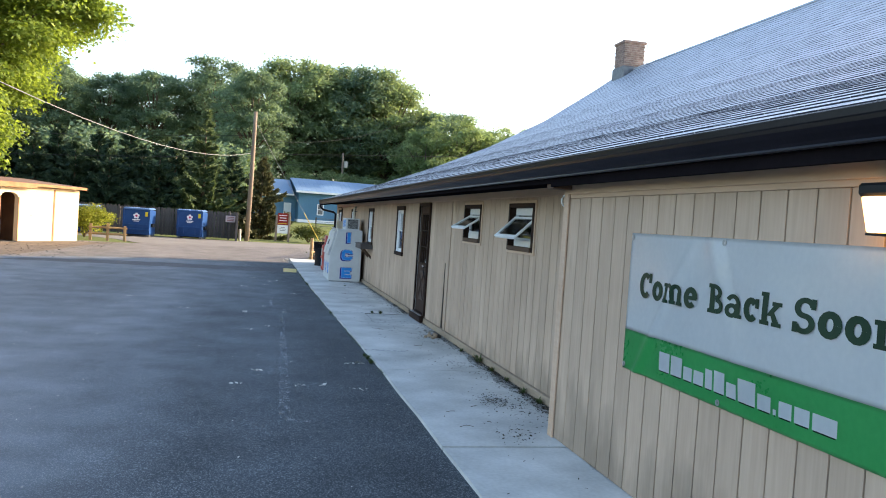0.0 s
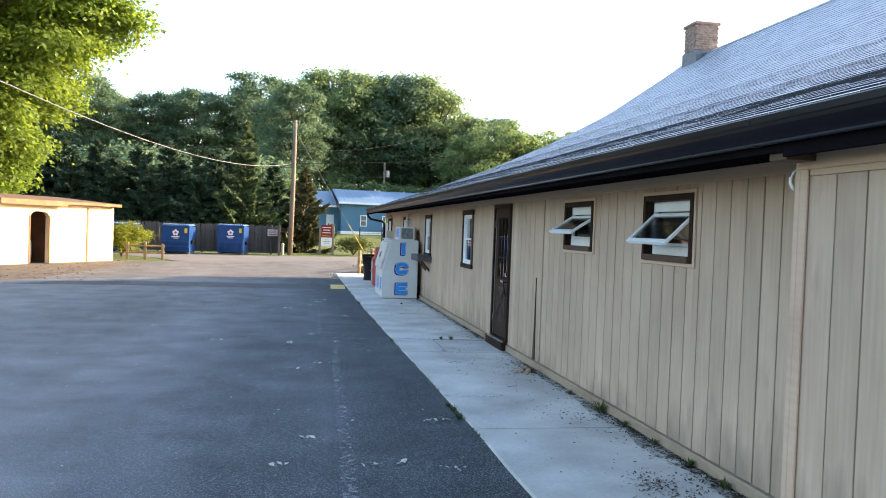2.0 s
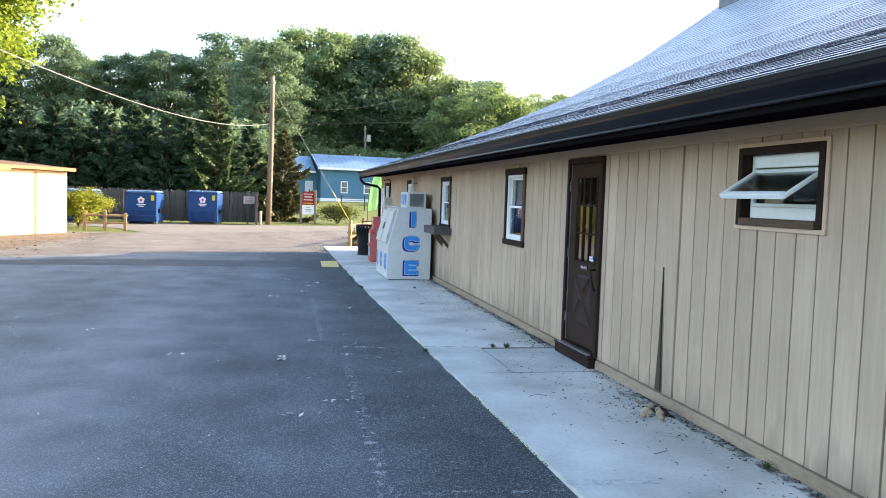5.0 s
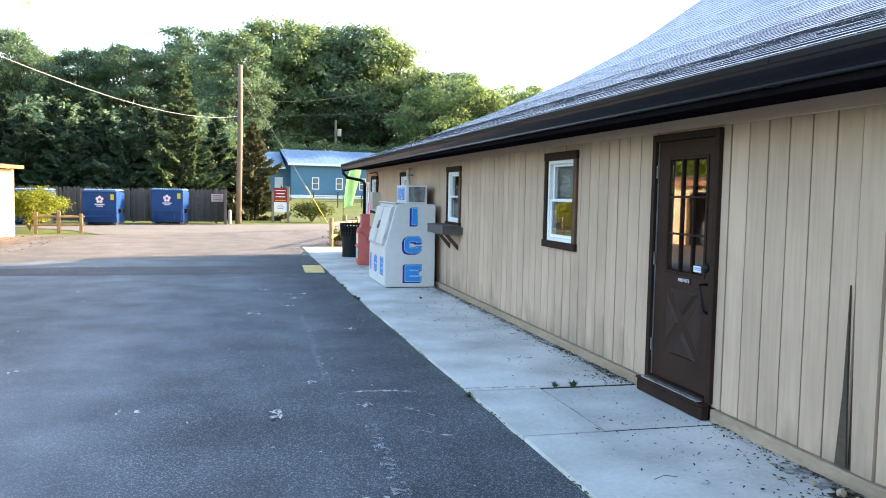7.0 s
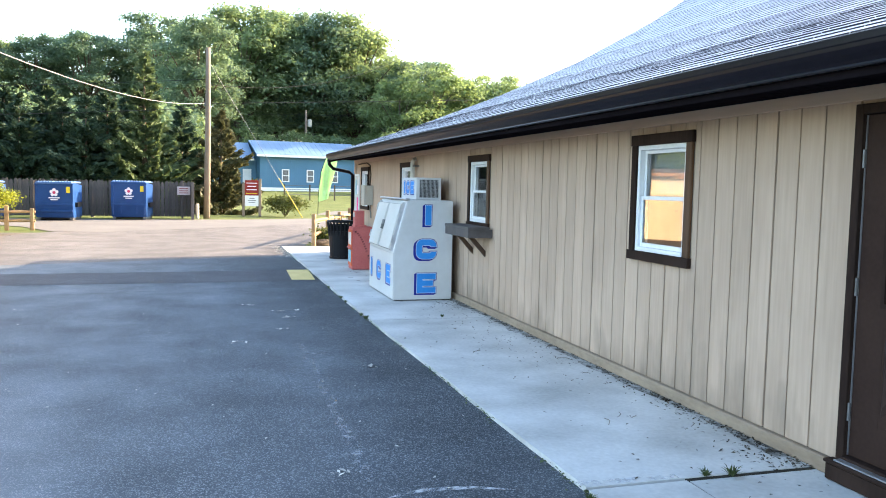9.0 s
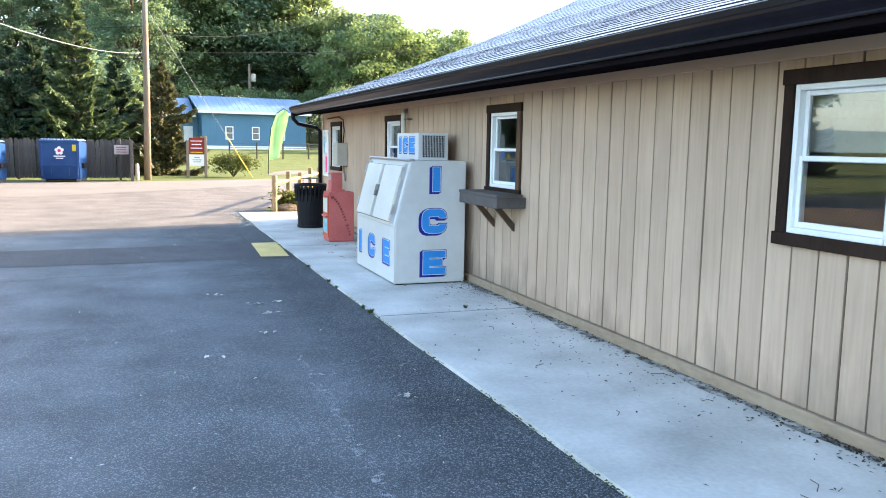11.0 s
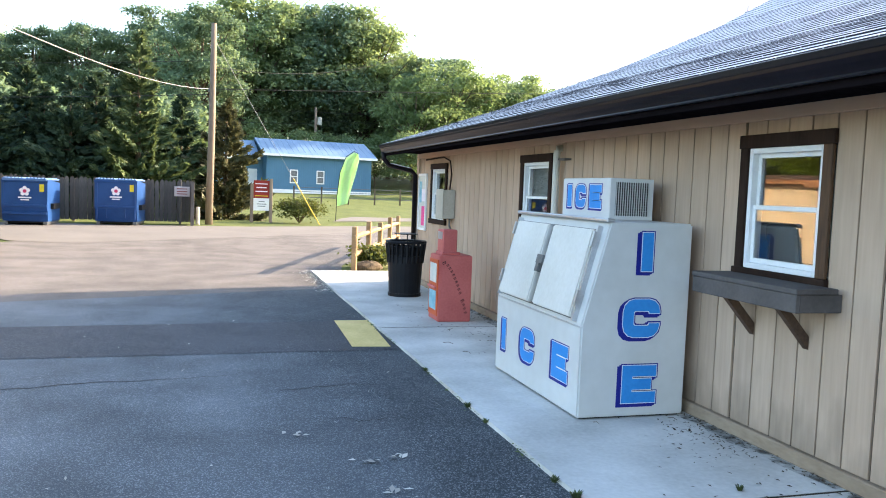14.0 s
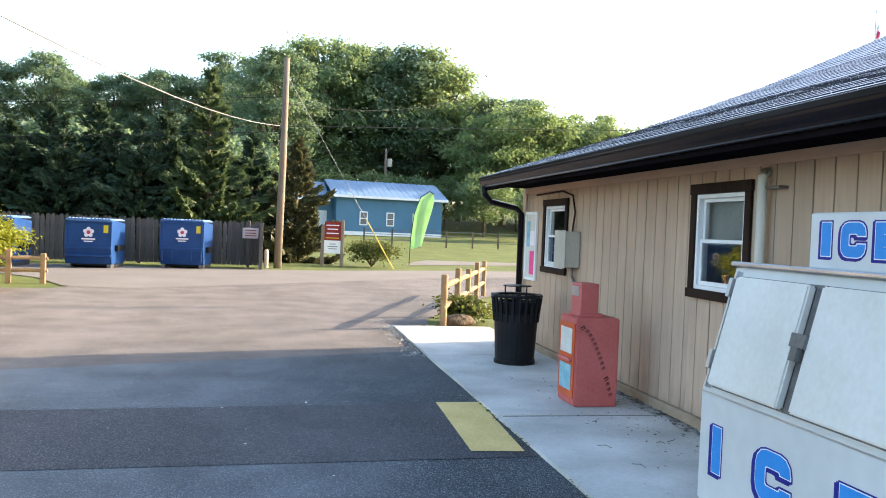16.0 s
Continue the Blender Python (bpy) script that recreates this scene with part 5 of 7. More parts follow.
part("cable", tube(bmesh.new(), [(NX + 0.02 + 0.055 * math.cos(a), STEP_Y + 0.045, 2.03 + 0.055 * math.sin(a)) for a in np.linspace(0.4, 5.9, 12)], 0.009, 6), WHITE_PAINT, elbow)
keep(elbow)

# chimney with antenna
CH = (13.24, 14.08, 28.35, 29.19)
chim = thing("chimney", pose(13.55, 28.7, 7.6), "red brick chimney with flashing at the ridge", "chimney")
part("mortar_core", boxes((CH[0] + 0.012, CH[1] - 0.012, CH[2] + 0.012, CH[3] - 0.012, 7.3, 9.22)), MORTAR, chim)
part("flashing", boxes((CH[0] - 0.06, CH[1] + 0.05, CH[2] - 0.10, CH[3] + 0.05, 7.5, 8.25), bevel=0.05), STEEL_DARK, chim, "dark flashing skirt")
part("chimney_cap", boxes((CH[0] - 0.05, CH[1] + 0.05, CH[2] - 0.05, CH[3] + 0.05, 9.12, 9.22), bevel=0.02), BRICK, chim)
brick_me = None
for c in range(11):
    z = 8.26 + c * 0.08
    for side in range(2):
        for i in range(5):
            y0 = CH[2] + i * 0.2 - (c % 2) * 0.1
            a, b = max(CH[2], y0 + 0.006), min(CH[3], y0 + 0.194)
            if b - a < 0.04:
                continue
            if side == 0:
                part("brick", boxes((CH[0], CH[0] + 0.02, a, b, z + 0.006, z + 0.074)), BRICK, chim)
            else:
                part("brick", boxes((CH[0] + a - CH[2], CH[0] + b - CH[2], CH[2], CH[2] + 0.02, z + 0.006, z + 0.074)), BRICK, chim)
keep(chim)
ant = thing("antenna", pose(14.1, 28.2, 8.0), "thin whip antenna beside the chimney", "antenna")
part("mast", tube(bmesh.new(), [(14.1, 28.2, 7.9), (14.1, 28.2, 11.0)], [0.02, 0.008], 6), STEEL_DARK, ant)
keep(ant)
ant2 = thing("antenna", pose(13.4, 28.9, 9.4), "short whip antenna on the chimney", "antenna")
part("mast", tube(bmesh.new(), [(13.4, 28.9, 9.2), (13.4, 28.9, 10.1)], [0.014, 0.006], 6), STEEL_DARK, ant2)
keep(ant2)
flag_pole = thing("flag_pole", pose(15.45, 38.3, 0), "flag pole with a red and white furled flag", "flag pole")
part("mast", tube(bmesh.new(), [(0, 0, 0), (0, 0, 8.15)], [0.05, 0.025], 8), ALU, flag_pole)
for i in range(6):
    part("flag_stripe", tube(bmesh.new(), [(0.08, 0.02, 6.55 + i * 0.2), (0.10, -0.02, 6.75 + i * 0.2)], [0.10 - i * 0.01, 0.09 - i * 0.01], 8), LOGO_RED if i % 2 == 0 else LOGO_WHITE, flag_pole, "furled flag fabric")


# ---- across the road ----
def dumpster(x, y, w, h, rz, label, upright=False):
    d = thing("dumpster", pose(x, y, 0, 0, 0, rz), label, "dumpster", "dumpsters by the fence")
    dep = 1.5
    bm = bmesh.new()
    prism(bm, [(-0.02, 0.20), (-0.10, 0.55), (-0.10, h - 0.12), (0.0, h - 0.06), (dep, h - 0.16), (dep, 0.11), (0.0, 0.11)], -w / 2, w / 2, lambda u, v, t: (t, u, v))
    part("body", bm, DUMP_BLUE, d)
    part("underbody", boxes((-w / 2 + 0.08, w / 2 - 0.08, 0.12, dep - 0.1, 0.05, 0.21)), BLACK, d)
    for s in (-1, 1):
        part("skid", boxes((s * (w / 2 - 0.09) - 0.06, s * (w / 2 - 0.09) + 0.06, 0.02, dep, 0.0, 0.10)), STEEL_DARK, d)
        part("side_pocket", boxes((s * (w / 2 + 0.05) - 0.05, s * (w / 2 + 0.05) + 0.05, 0.3, 1.2, 0.52, 0.70)), BLACK, d)
        part("corner_post", boxes((s * (w / 2 - 0.03) - 0.035, s * (w / 2 - 0.03) + 0.035, -0.118, -0.06, 0.55, h - 0.10)), DUMP_BLUE, d)
        part("lid", boxes((min(s * 0.02, s * (w / 2 - 0.01)), max(s * 0.02, s * (w / 2 - 0.01)), -0.12, dep, h - 0.085, h - 0.035), bevel=0.015), DUMP_LID, d, "scuffed plastic lid half")
        for k in range(6):
            part("lid_rib", boxes((s * (0.08 + k * (w / 2 - 0.16) / 5) - 0.02, s * (0.08 + k * (w / 2 - 0.16) / 5) + 0.02, -0.125, dep - 0.1, h - 0.036, h - 0.008)), DUMP_LID, d)
    part("rim", boxes((-w / 2 - 0.02, w / 2 + 0.02, -0.13, -0.075, h - 0.16, h - 0.09), bevel=0.01), DUMP_BLUE, d)
    part("waist_rib", boxes((-w / 2 + 0.01, w / 2 - 0.01, -0.135, -0.095, 0.58, 0.66), bevel=0.01), DUMP_BLUE, d)
    if upright:
        for u in (-0.45, 0.45):
            part("front_rib", boxes((u * w - 0.03, u * w + 0.03, -0.128, -0.0955, 0.20, h - 0.17), bevel=0.008), DUMP_BLUE, d)
            part("inner_rib", boxes((u * w * 0.5 - 0.02, u * w * 0.5 + 0.02, -0.118, -0.0955, 0.24, 0.56), bevel=0.006), DUMP_BLUE, d)
    else:
        part("bumper_rib", boxes((-w / 2 + 0.01, w / 2 - 0.01, -0.128, -0.075, 0.33, 0.41), bevel=0.01), DUMP_BLUE, d)
        part("lid_lip", boxes((-w / 2 + 0.02, w / 2 - 0.02, -0.150, -0.131, h - 0.11, h - 0.05), bevel=0.006), DUMP_LID, d)
    for k in range(5):
        a = 2 * math.pi * k / 5 + math.pi / 2
        petal = part("decal_petal", lathe(bmesh.new(), [(0.0, 0.0), (0.066, 0.0), (0.066, 0.003), (0.0, 0.003)], 12), LOGO_WHITE, d)
        petal.matrix_basis = pose(0.10 * math.cos(a), -0.1015, h - 0.45 + 0.10 * math.sin(a), 90, 0, 0)
    hub = part("decal_hub", lathe(bmesh.new(), [(0.0, 0.0), (0.06, 0.0), (0.06, 0.003), (0.0, 0.003)], 12), LOGO_RED, d)
    hub.matrix_basis = pose(0, -0.104, h - 0.45, 90, 0, 0)
    part("decal_text_bar", boxes((-0.20, 0.20, -0.104, -0.1005, h - 0.68, h - 0.635)), LOGO_WHITE, d)
    part("decal_text_bar", boxes((-0.13, 0.13, -0.104, -0.1005, h - 0.75, h - 0.715)), LOGO_WHITE, d)
    part("warning_decal", boxes((w / 2 - 0.24, w / 2 - 0.10, -0.104, -0.1005, h - 0.46, h - 0.22)), YELLOW_DECAL, d)
    return d


dumpster(-3.52, 46.6, 1.38, 1.62, -6, "blue steel dumpster with upright ribs, before fence", True)
dumpster(-6.15, 45.4, 1.36, 1.54, -4, "blue steel dumpster with lids shut, before fence")
dumpster(-8.9, 45.0, 1.50, 1.52, -2, "blue steel dumpster partly behind the bush")

# stockade fence
fence = thing("stockade_fence", pose(-8, 48.6, 0), "weathered grey wooden picket fence behind dumpsters", "fence")
picket = None
for i in range(150):
    x = -24 + i * 0.155
    if x > -0.95:
        break
    h = 1.62 + 0.03 * math.sin(i * 2.1) - 0.012 * i * 0.0
    if picket is None:
        bm = bmesh.new()
        prism(bm, [(-0.07, 0.06), (0.07, 0.06), (0.07, 1.52), (0.02, 1.60), (-0.02, 1.60), (-0.07, 1.52)], 0, 0.02, lambda u, v, d: (u, d, v))
        ob = part("picket", bm, FENCE_WOOD, fence)
        picket = ob.data
    else:
        ob = link("picket", picket, None, fence)
    ob.matrix_basis = pose(x + 8, 0.015 * math.sin(i * 3.7), 0, 0, 0.8 * math.sin(i * 1.3), 0) @ Matrix.Diagonal((1, 1, h / 1.6, 1))
for x in np.arange(-24, -0.8, 2.35):
    part("post", boxes((x + 8 - 0.06, x + 8 + 0.06, 0.05, 0.17, 0, 1.55)), FENCE_WOOD, fence)
for z in (0.4, 1.3):
    part("rail", boxes((-16, 6.95, 0.025, 0.06, z, z + 0.09)), FENCE_WOOD, fence)
for i in range(9):
    ob = link("picket", picket, None, fence)
    ob.matrix_basis = pose(7.0, -0.08 - i * 0.155, 0, 0, 0, 90)
part("post", boxes((6.94, 7.06, -1.60, -1.48, 0, 1.6)), FENCE_WOOD, fence)


def sign_post(name, x, y, label):
    s = thing(name, pose(x, y, 0), label, "sign")
    return s


ps = sign_post("small_sign", -1.38, 48.2, "small pale pink sign on a grey post")
part("post", boxes((-0.12, -0.03, -0.05, 0.04, 0, 1.66), bevel=0.01), FENCE_WOOD, ps)
part("panel", boxes((-0.29, 0.26, -0.085, -0.052, 1.03, 1.40), bevel=0.006), surface("pale_pink_sign", (0.50, 0.40, 0.40), (0.60, 0.50, 0.49), 4, 40, 0.6, 0), ps)
for z in (1.30, 1.20, 1.11):
    part("text_bar", boxes((-0.20, 0.17, -0.089, -0.0855, z, z + 0.03)), SIGN_RED, ps)
ms = sign_post("maroon_sign", 1.70, 51.0, "maroon and white sign between two wooden posts")
for x in (-0.40, 0.38):
    part("post", boxes((x - 0.065, x + 0.065, -0.06, 0.07, 0, 1.84 if x > 0 else 1.62), bevel=0.012), POLE_WOOD, ms)
part("upper_panel", boxes((-0.333, 0.313, -0.03, 0.02, 1.02, 1.76)), SIGN_RED, ms)
part("lower_panel", boxes((-0.333, 0.313, -0.03, 0.02, 0.50, 1.015)), WHITE_PAINT, ms)
for z, w, h in ((1.60, 0.27, 0.035), (1.44, 0.22, 0.045), (1.28, 0.26, 0.04), (1.10, 0.28, 0.03)):
    part("text_bar", boxes((-w, w - 0.03, -0.034, -0.0305, z, z + h)), LOGO_WHITE if z > 1.1 else YELLOW_DECAL, ms)
for z, w in ((0.86, 0.12), (0.76, 0.2), (0.67, 0.16)):
    part("text_bar", boxes((-w, w, -0.034, -0.0305, z, z + 0.03)), STEEL_DARK, ms)
bollard = thing("bollard", pose(-0.82, 48.1, 0), "short grey-green utility marker in the grass", "bollard")
part("post", lathe(bmesh.new(), [(0.0, 0.0), (0.075, 0.0), (0.075, 0.60), (0.05, 0.66), (0.0, 0.66)], 12), BOX_GREY, bollard)


def utility_pole(x, y, z, h, r, label, lean=0.0):
    p = thing("utility_pole", pose(x, y, z, 0, lean, 0), label, "utility pole")
    part("pole", tube(bmesh.new(), [(0, 0, -0.1), (0.02, 0, h * 0.5), (0, 0, h)], [r, r * 0.86, r * 0.7], 12), POLE_WOOD, p, smooth=True)
    return p


up1 = utility_pole(-0.42, 48.8, 0, 7.62, 0.145, "brown wooden utility pole at the grass edge", 0.6)
part("insulator", lathe(bmesh.new(), [(0.0, 6.9), (0.05, 6.9), (0.07, 6.96), (0.05, 7.05), (0.0, 7.05)], 10), STEEL_DARK, up1)
part("cable_clamp", boxes((-0.16, -0.09, -0.05, 0.05, 5.05, 5.18)), STEEL_DARK, up1)
up2 = utility_pole(10.1, 100, 3.0, 6.7, 0.16, "grey utility pole with a transformer behind the blue house")
part("transformer", lathe(bmesh.new(), [(0.0, 4.9), (0.22, 4.9), (0.24, 5.0), (0.24, 5.6), (0.2, 5.7), (0.0, 5.7)], 14), BOX_GREY, up2, "grey transformer can").matrix_basis = pose(0.42, 0, 0)


def cable(a, b, sag, r, mat, label):
    a, b = Vector(a), Vector(b)
    c = thing("overhead_cable", pose(*a), label, "cable")
    pts = []
    for i in range(25):
        k = i / 24
        p = a.lerp(b, k) - a
        p.z -= sag * 4 * k * (1 - k)
        pts.append(p)
    part("wire", tube(bmesh.new(), pts, r, 5), mat, c)
    return c


cable((-0.5, 48.75, 5.15), (-10.92, -10.34, 8.66), 2.66, 0.0125, CABLE_WHITE, "pale twisted service cable from the pole")
cable((-0.42, 48.8, 6.22), (-60, 56, 6.2), 1.3, 0.011, CABLE, "thin black overhead wire")
cable((-0.42, 48.8, 4.95), (-60, 57, 4.95), 1.2, 0.012, CABLE, "thin black overhead wire")
cable((-0.42, 48.8, 5.15), (60, 70, 11.5), 0.2, 0.012, CABLE, "thin black overhead wire")
cable((10.1, 100, 9.2), (-60, 96, 9.4), 0.8, 0.014, CABLE, "thin black overhead wire")
cable((10.1, 100, 9.2), (70, 96, 13.0), 0.8, 0.016, CABLE, "thin black overhead wire")
cable((10.1, 100, 8.0), (-60, 96, 7.9), 0.8, 0.016, CABLE, "thin black overhead wire")
cable((-0.4, 48.8, 6.0), (12, 60, 10.0), 0.9, 0.009, CABLE, "slack black wire from the pole")
cable((10.1, 100, 8.4), (70, 96, 11.0), 0.8, 0.014, CABLE, "thin black overhead wire")
guy = thing("guy_wire", pose(4.05, 50.2, 0), "guy wire with a yellow plastic guard", "guy wire")
gtop, gbot = Vector((-0.28, 48.8, 6.95)), Vector((4.05, 50.2, 0))
part("wire", tube(bmesh.new(), [gtop, gbot], 0.008, 6), GUY_STEEL, guy)
part("guard", tube(bmesh.new(), [gbot.lerp(gtop, 0.27), gbot], 0.022, 8), YELLOW_PLASTIC, guy, "yellow plastic guard")
keep(guy)

# feather flag
ff = thing("feather_flag", pose(5.35, 54.3, 0), "lime green feather flag on a curved pole", "flag")
part("pole", tube(bmesh.new(), [(0, 0, 0), (0.03, 0, 1.2), (0.15, 0, 2.3), (0.42, 0, 3.05), (0.80, 0, 3.32), (0.98, 0, 3.22)], 0.018, 6), BLACK, ff)
bm = bmesh.new()
left = [(0.03, 0.7), (0.05, 1.4), (0.17, 2.3), (0.40, 2.98), (0.78, 3.28), (0.97, 3.2)]
right = [(0.55, 0.85), (0.66, 1.4), (0.82, 2.0), (0.95, 2.5), (1.04, 2.95), (0.985, 3.19)]
rows = []
for (xa, za), (xb, zb) in zip(left, right):
    rows.append([bm.verts.new((xa + (xb - xa) * k / 6, 0.05 * math.sin(k * 1.4 + za), za + (zb - za) * k / 6)) for k in range(7)])
for r0, r1 in zip(rows, rows[1:]):
    for k in range(6):
        bm.faces.new((r0[k], r0[k + 1], r1[k + 1], r1[k]))
bmesh.ops.solidify(bm, geom=bm.faces[:], thickness=0.004)
part("fabric", bm, FLAG_GREEN, ff, "lime green fabric", True)


def split_rail(name, x, y, rz, n, gap, h, label):
    f = thing(name, pose(x, y, 0, 0, 0, rz), label, "fence")
    for i in range(n):
        bm = boxes((i * gap - 0.06, i * gap + 0.06, -0.05, 0.05, -0.05, h + 0.05 * math.sin(i * 2.3)), bevel=0.015)
        part("post", bm, RAIL_WOOD, f)
    for i in range(n - 1):
        for z in (h * 0.36, h * 0.76):
            part("rail", tube(bmesh.new(), [(i * gap - 0.1, 0.0, z), (i * gap + gap / 2, 0.012, z + 0.02), ((i + 1) * gap + 0.1, 0.0, z + 0.01)], [0.045, 0.055, 0.042], 6), RAIL_WOOD, f)
    return f


split_rail("split_rail_fence", 2.22, 31.75, 70, 5, 1.75, 0.86, "weathered split rail fence beyond the walk")
split_rail("split_rail_fence", -7.2, 38.85, 6, 3, 0.72, 0.72, "sunlit low split rail fence by the bush")

# shed, turned a little from the road
sa, sb = Vector((-9.85, 31.4, 0)), Vector((-7.28, 36.5, 0))
L = (sb - sa).length
shed_rz = math.degrees(math.atan2(sb.y - sa.y, sb.x - sa.x))
shed = thing("shed", pose(sa.x, sa.y, 0, 0, 0, shed_rz), "cream painted shed with an arched doorway", "shed")
# its own x runs along the front, y into it
HS, ad0, ad1 = 2.12, 1.42, 2.30
bm = bmesh.new()
arch = [(ad0, 0), (ad0, 1.68), (ad0 + 0.08, 1.79), (ad0 + 0.24, 1.85), (ad1 - 0.24, 1.85), (ad1 - 0.08, 1.79), (ad1, 1.68), (ad1, 0)]
prism(bm, [(0, 0)] + arch + [(L, 0), (L, HS), (0, HS)], 0, 0.16, lambda u, v, d: (u, d, v))
part("front_wall", bm, SHED_WALL, shed)
part("side_wall", boxes((0, 0.16, 0.161, 2.6, 0, HS + 0.1)), SHED_WALL, shed)
part("side_wall", boxes((L - 0.16, L, 0.161, 2.6, 0, HS + 0.1)), SHED_WALL, shed)
part("back_wall", boxes((0.16, L - 0.16, 2.45, 2.6, 0, HS + 0.15)), SHED_WALL, shed)
part("partition", boxes((2.6, 2.7, 0.161, 2.44, 0, HS)), SHED_INSIDE, shed)
# screens added inside so that the doorway stays dark
part("inner_screen", boxes((0.17, 2.59, 1.25, 1.30, 0, HS), (1.02, 1.07, 0.17, 1.24, 0, HS)), SHED_INSIDE, shed, "dark brown inner screen added to darken the doorway")
bm = bmesh.new()
prism(bm, [(-0.25, 2.16), (2.8, 2.40), (2.8, 2.48), (-0.25, 2.25)], -0.12, L + 0.12, lambda u, v, d: (d, u, v))
part("roof", bm, SHED_ROOF, shed)
part("fascia", boxes((-0.12, 2.9, -0.28, -0.235, 2.06, 2.24)), SHED_TRIM, shed, "brown fascia board")
part("corner_board", boxes((4.20, 4.28, -0.02, -0.001, 0, 2.05)), SHED_TRIM, shed, "thin tan batten")
part("fascia", boxes((2.9, L + 0.12, -0.28, -0.235, 2.14, 2.25)), SHED_TRIM, shed)
part("door_latch", boxes((2.95, 3.05, -0.012, -0.001, 0.98, 1.02)), STEEL_DARK, shed)
part("door_jamb", boxes((ad0 - 0.05, ad0, -0.02, -0.001, 0, 1.7)), SHED_TRIM, shed)
part("door_jamb", boxes((ad1, ad1 + 0.05, -0.02, -0.001, 0, 1.7)), SHED_TRIM, shed)
barrel = thing("barrel", shed.matrix_world @ pose(1.95, 0.75, 0), "grey barrel standing inside the shed doorway", "barrel")
part("drum", lathe(bmesh.new(), [(0.0, 0.0), (0.22, 0.0), (0.24, 0.3), (0.235, 0.62), (0.22, 0.80), (0.0, 0.80)], 16), BOX_GREY, barrel)

cabinet = thing("hose_cabinet", shed.matrix_world @ pose(-0.002, 0.24, 0.98), "red steel cabinet on the shed's side wall", "cabinet")
part("body", boxes((-0.16, 0.0, -0.10, 0.14, 0.0, 0.64), bevel=0.012), SIGN_RED, cabinet)
part("door", boxes((-0.172, -0.161, -0.085, 0.125, 0.03, 0.61), bevel=0.004), NEWS_ORANGE, cabinet, "red cabinet door")

# chain-link panel end beside the shed
post = thing("gate_post", pose(-9.75, 29.9, 0), "brown steel gate post with mesh", "post")
part("post", tube(bmesh.new(), [(0, 0, 0), (0, 0, 1.75)], 0.045, 8), SHED_TRIM, post)
for i in range(10):
    part("mesh_wire", tube(bmesh.new(), [(0, 0, 0.15 + i * 0.165), (-1.6, -0.9, 0.15 + i * 0.165)], 0.006, 4), STEEL_DARK, post)

# blue steel house
bh = thing("blue_house", pose(4.45, 88.0, 1.25, 0, 0, 8), "blue ribbed steel house with pale blue metal roof", "house")
BW, BD, BH_ = 9.6, 7.0, 2.95
part("wall", boxes((0, BW, 0, BD, -0.25, BH_)), BLUE_WALL, bh)
part("wall_base", boxes((-0.02, BW + 0.02, -0.03, BD, -1.6, 0.0)), WHITE_PAINT, bh, "pale concrete base")
for i in range(48):
    part("wall_rib", boxes((i * 0.2 + 0.08, i * 0.2 + 0.12, -0.025, -0.001, 0.05, BH_ - 0.08)), BLUE_WALL, bh)
bm = bmesh.new()
prism(bm, [(-0.45, BH_ - 0.02), (BD / 2, BH_ + 1.45), (BD + 0.45, BH_ - 0.02), (BD + 0.45, BH_ + 0.12), (BD / 2, BH_ + 1.60), (-0.45, BH_ + 0.12)], -0.4, BW + 0.4, lambda u, v, d: (d, u, v))
broof = part("roof", bm, BLUE_ROOF, bh)
for i in range(20):
    x = i * 0.52 - 0.2
    bm = bmesh.new()
    prism(bm, [(-0.45, BH_ + 0.121), (BD / 2, BH_ + 1.601), (BD / 2, BH_ + 1.618), (-0.45, BH_ + 0.138)], x, x + 0.03, lambda u, v, d: (d, u, v))
    part("seam", bm, BLUE_ROOF, broof)
part("fascia", boxes((-0.4, BW + 0.4, -0.50, -0.455, BH_ - 0.08, BH_ + 0.13)), WHITE_PAINT, bh, "white fascia")
bm = bmesh.new()
prism(bm, [(0.0, BH_), (BD, BH_), (BD / 2, BH_ + 1.45)], 0.0, 0.05, lambda u, v, d: (d, u, v))
part("gable", bm, BLUE_WALL, bh)
part("porch_wall", boxes((-4.2, -0.01, 1.6, BD - 0.5, -0.25, BH_ - 0.4)), BLUE_WALL, bh)
part("porch_base", boxes((-4.2, -0.03, 1.6, BD - 0.5, -1.6, -0.26)), WHITE_PAINT, bh)
bm = bmesh.new()
prism(bm, [(0.7, BH_ - 0.40), (BD / 2 + 0.2, BH_ + 1.2), (BD, BH_ - 0.40), (BD, BH_ - 0.28), (BD / 2 + 0.2, BH_ + 1.33), (0.7, BH_ - 0.28)], -4.6, -0.41, lambda u, v, d: (d, u, v))
part("porch_roof", bm, BLUE_ROOF, bh)
part("porch_fascia", boxes((-4.6, -0.41, 0.64, 0.69, BH_ - 0.45, BH_ - 0.27)), WHITE_PAINT, bh)
for x in (2.05, 4.45, 6.85):
    w = part("window", boxes((x, x + 0.09, -0.06, -0.026, 0.55, 1.75), (x + 0.63, x + 0.72, -0.06, -0.026, 0.55, 1.75), (x + 0.09, x + 0.63, -0.06, -0.026, 1.66, 1.75), (x + 0.09, x + 0.63, -0.06, -0.026, 0.55, 0.64), (x + 0.09, x + 0.63, -0.055, -0.026, 1.12, 1.18)), WHITE_PAINT, bh)
    part("pane", boxes((x + 0.09, x + 0.63, -0.045, -0.026, 0.64, 1.66)), STEEL_DARK, w)
part("door", boxes((-1.3, -0.5, 1.55, 1.598, -0.2, 1.7)), WHITE_PAINT, bh)

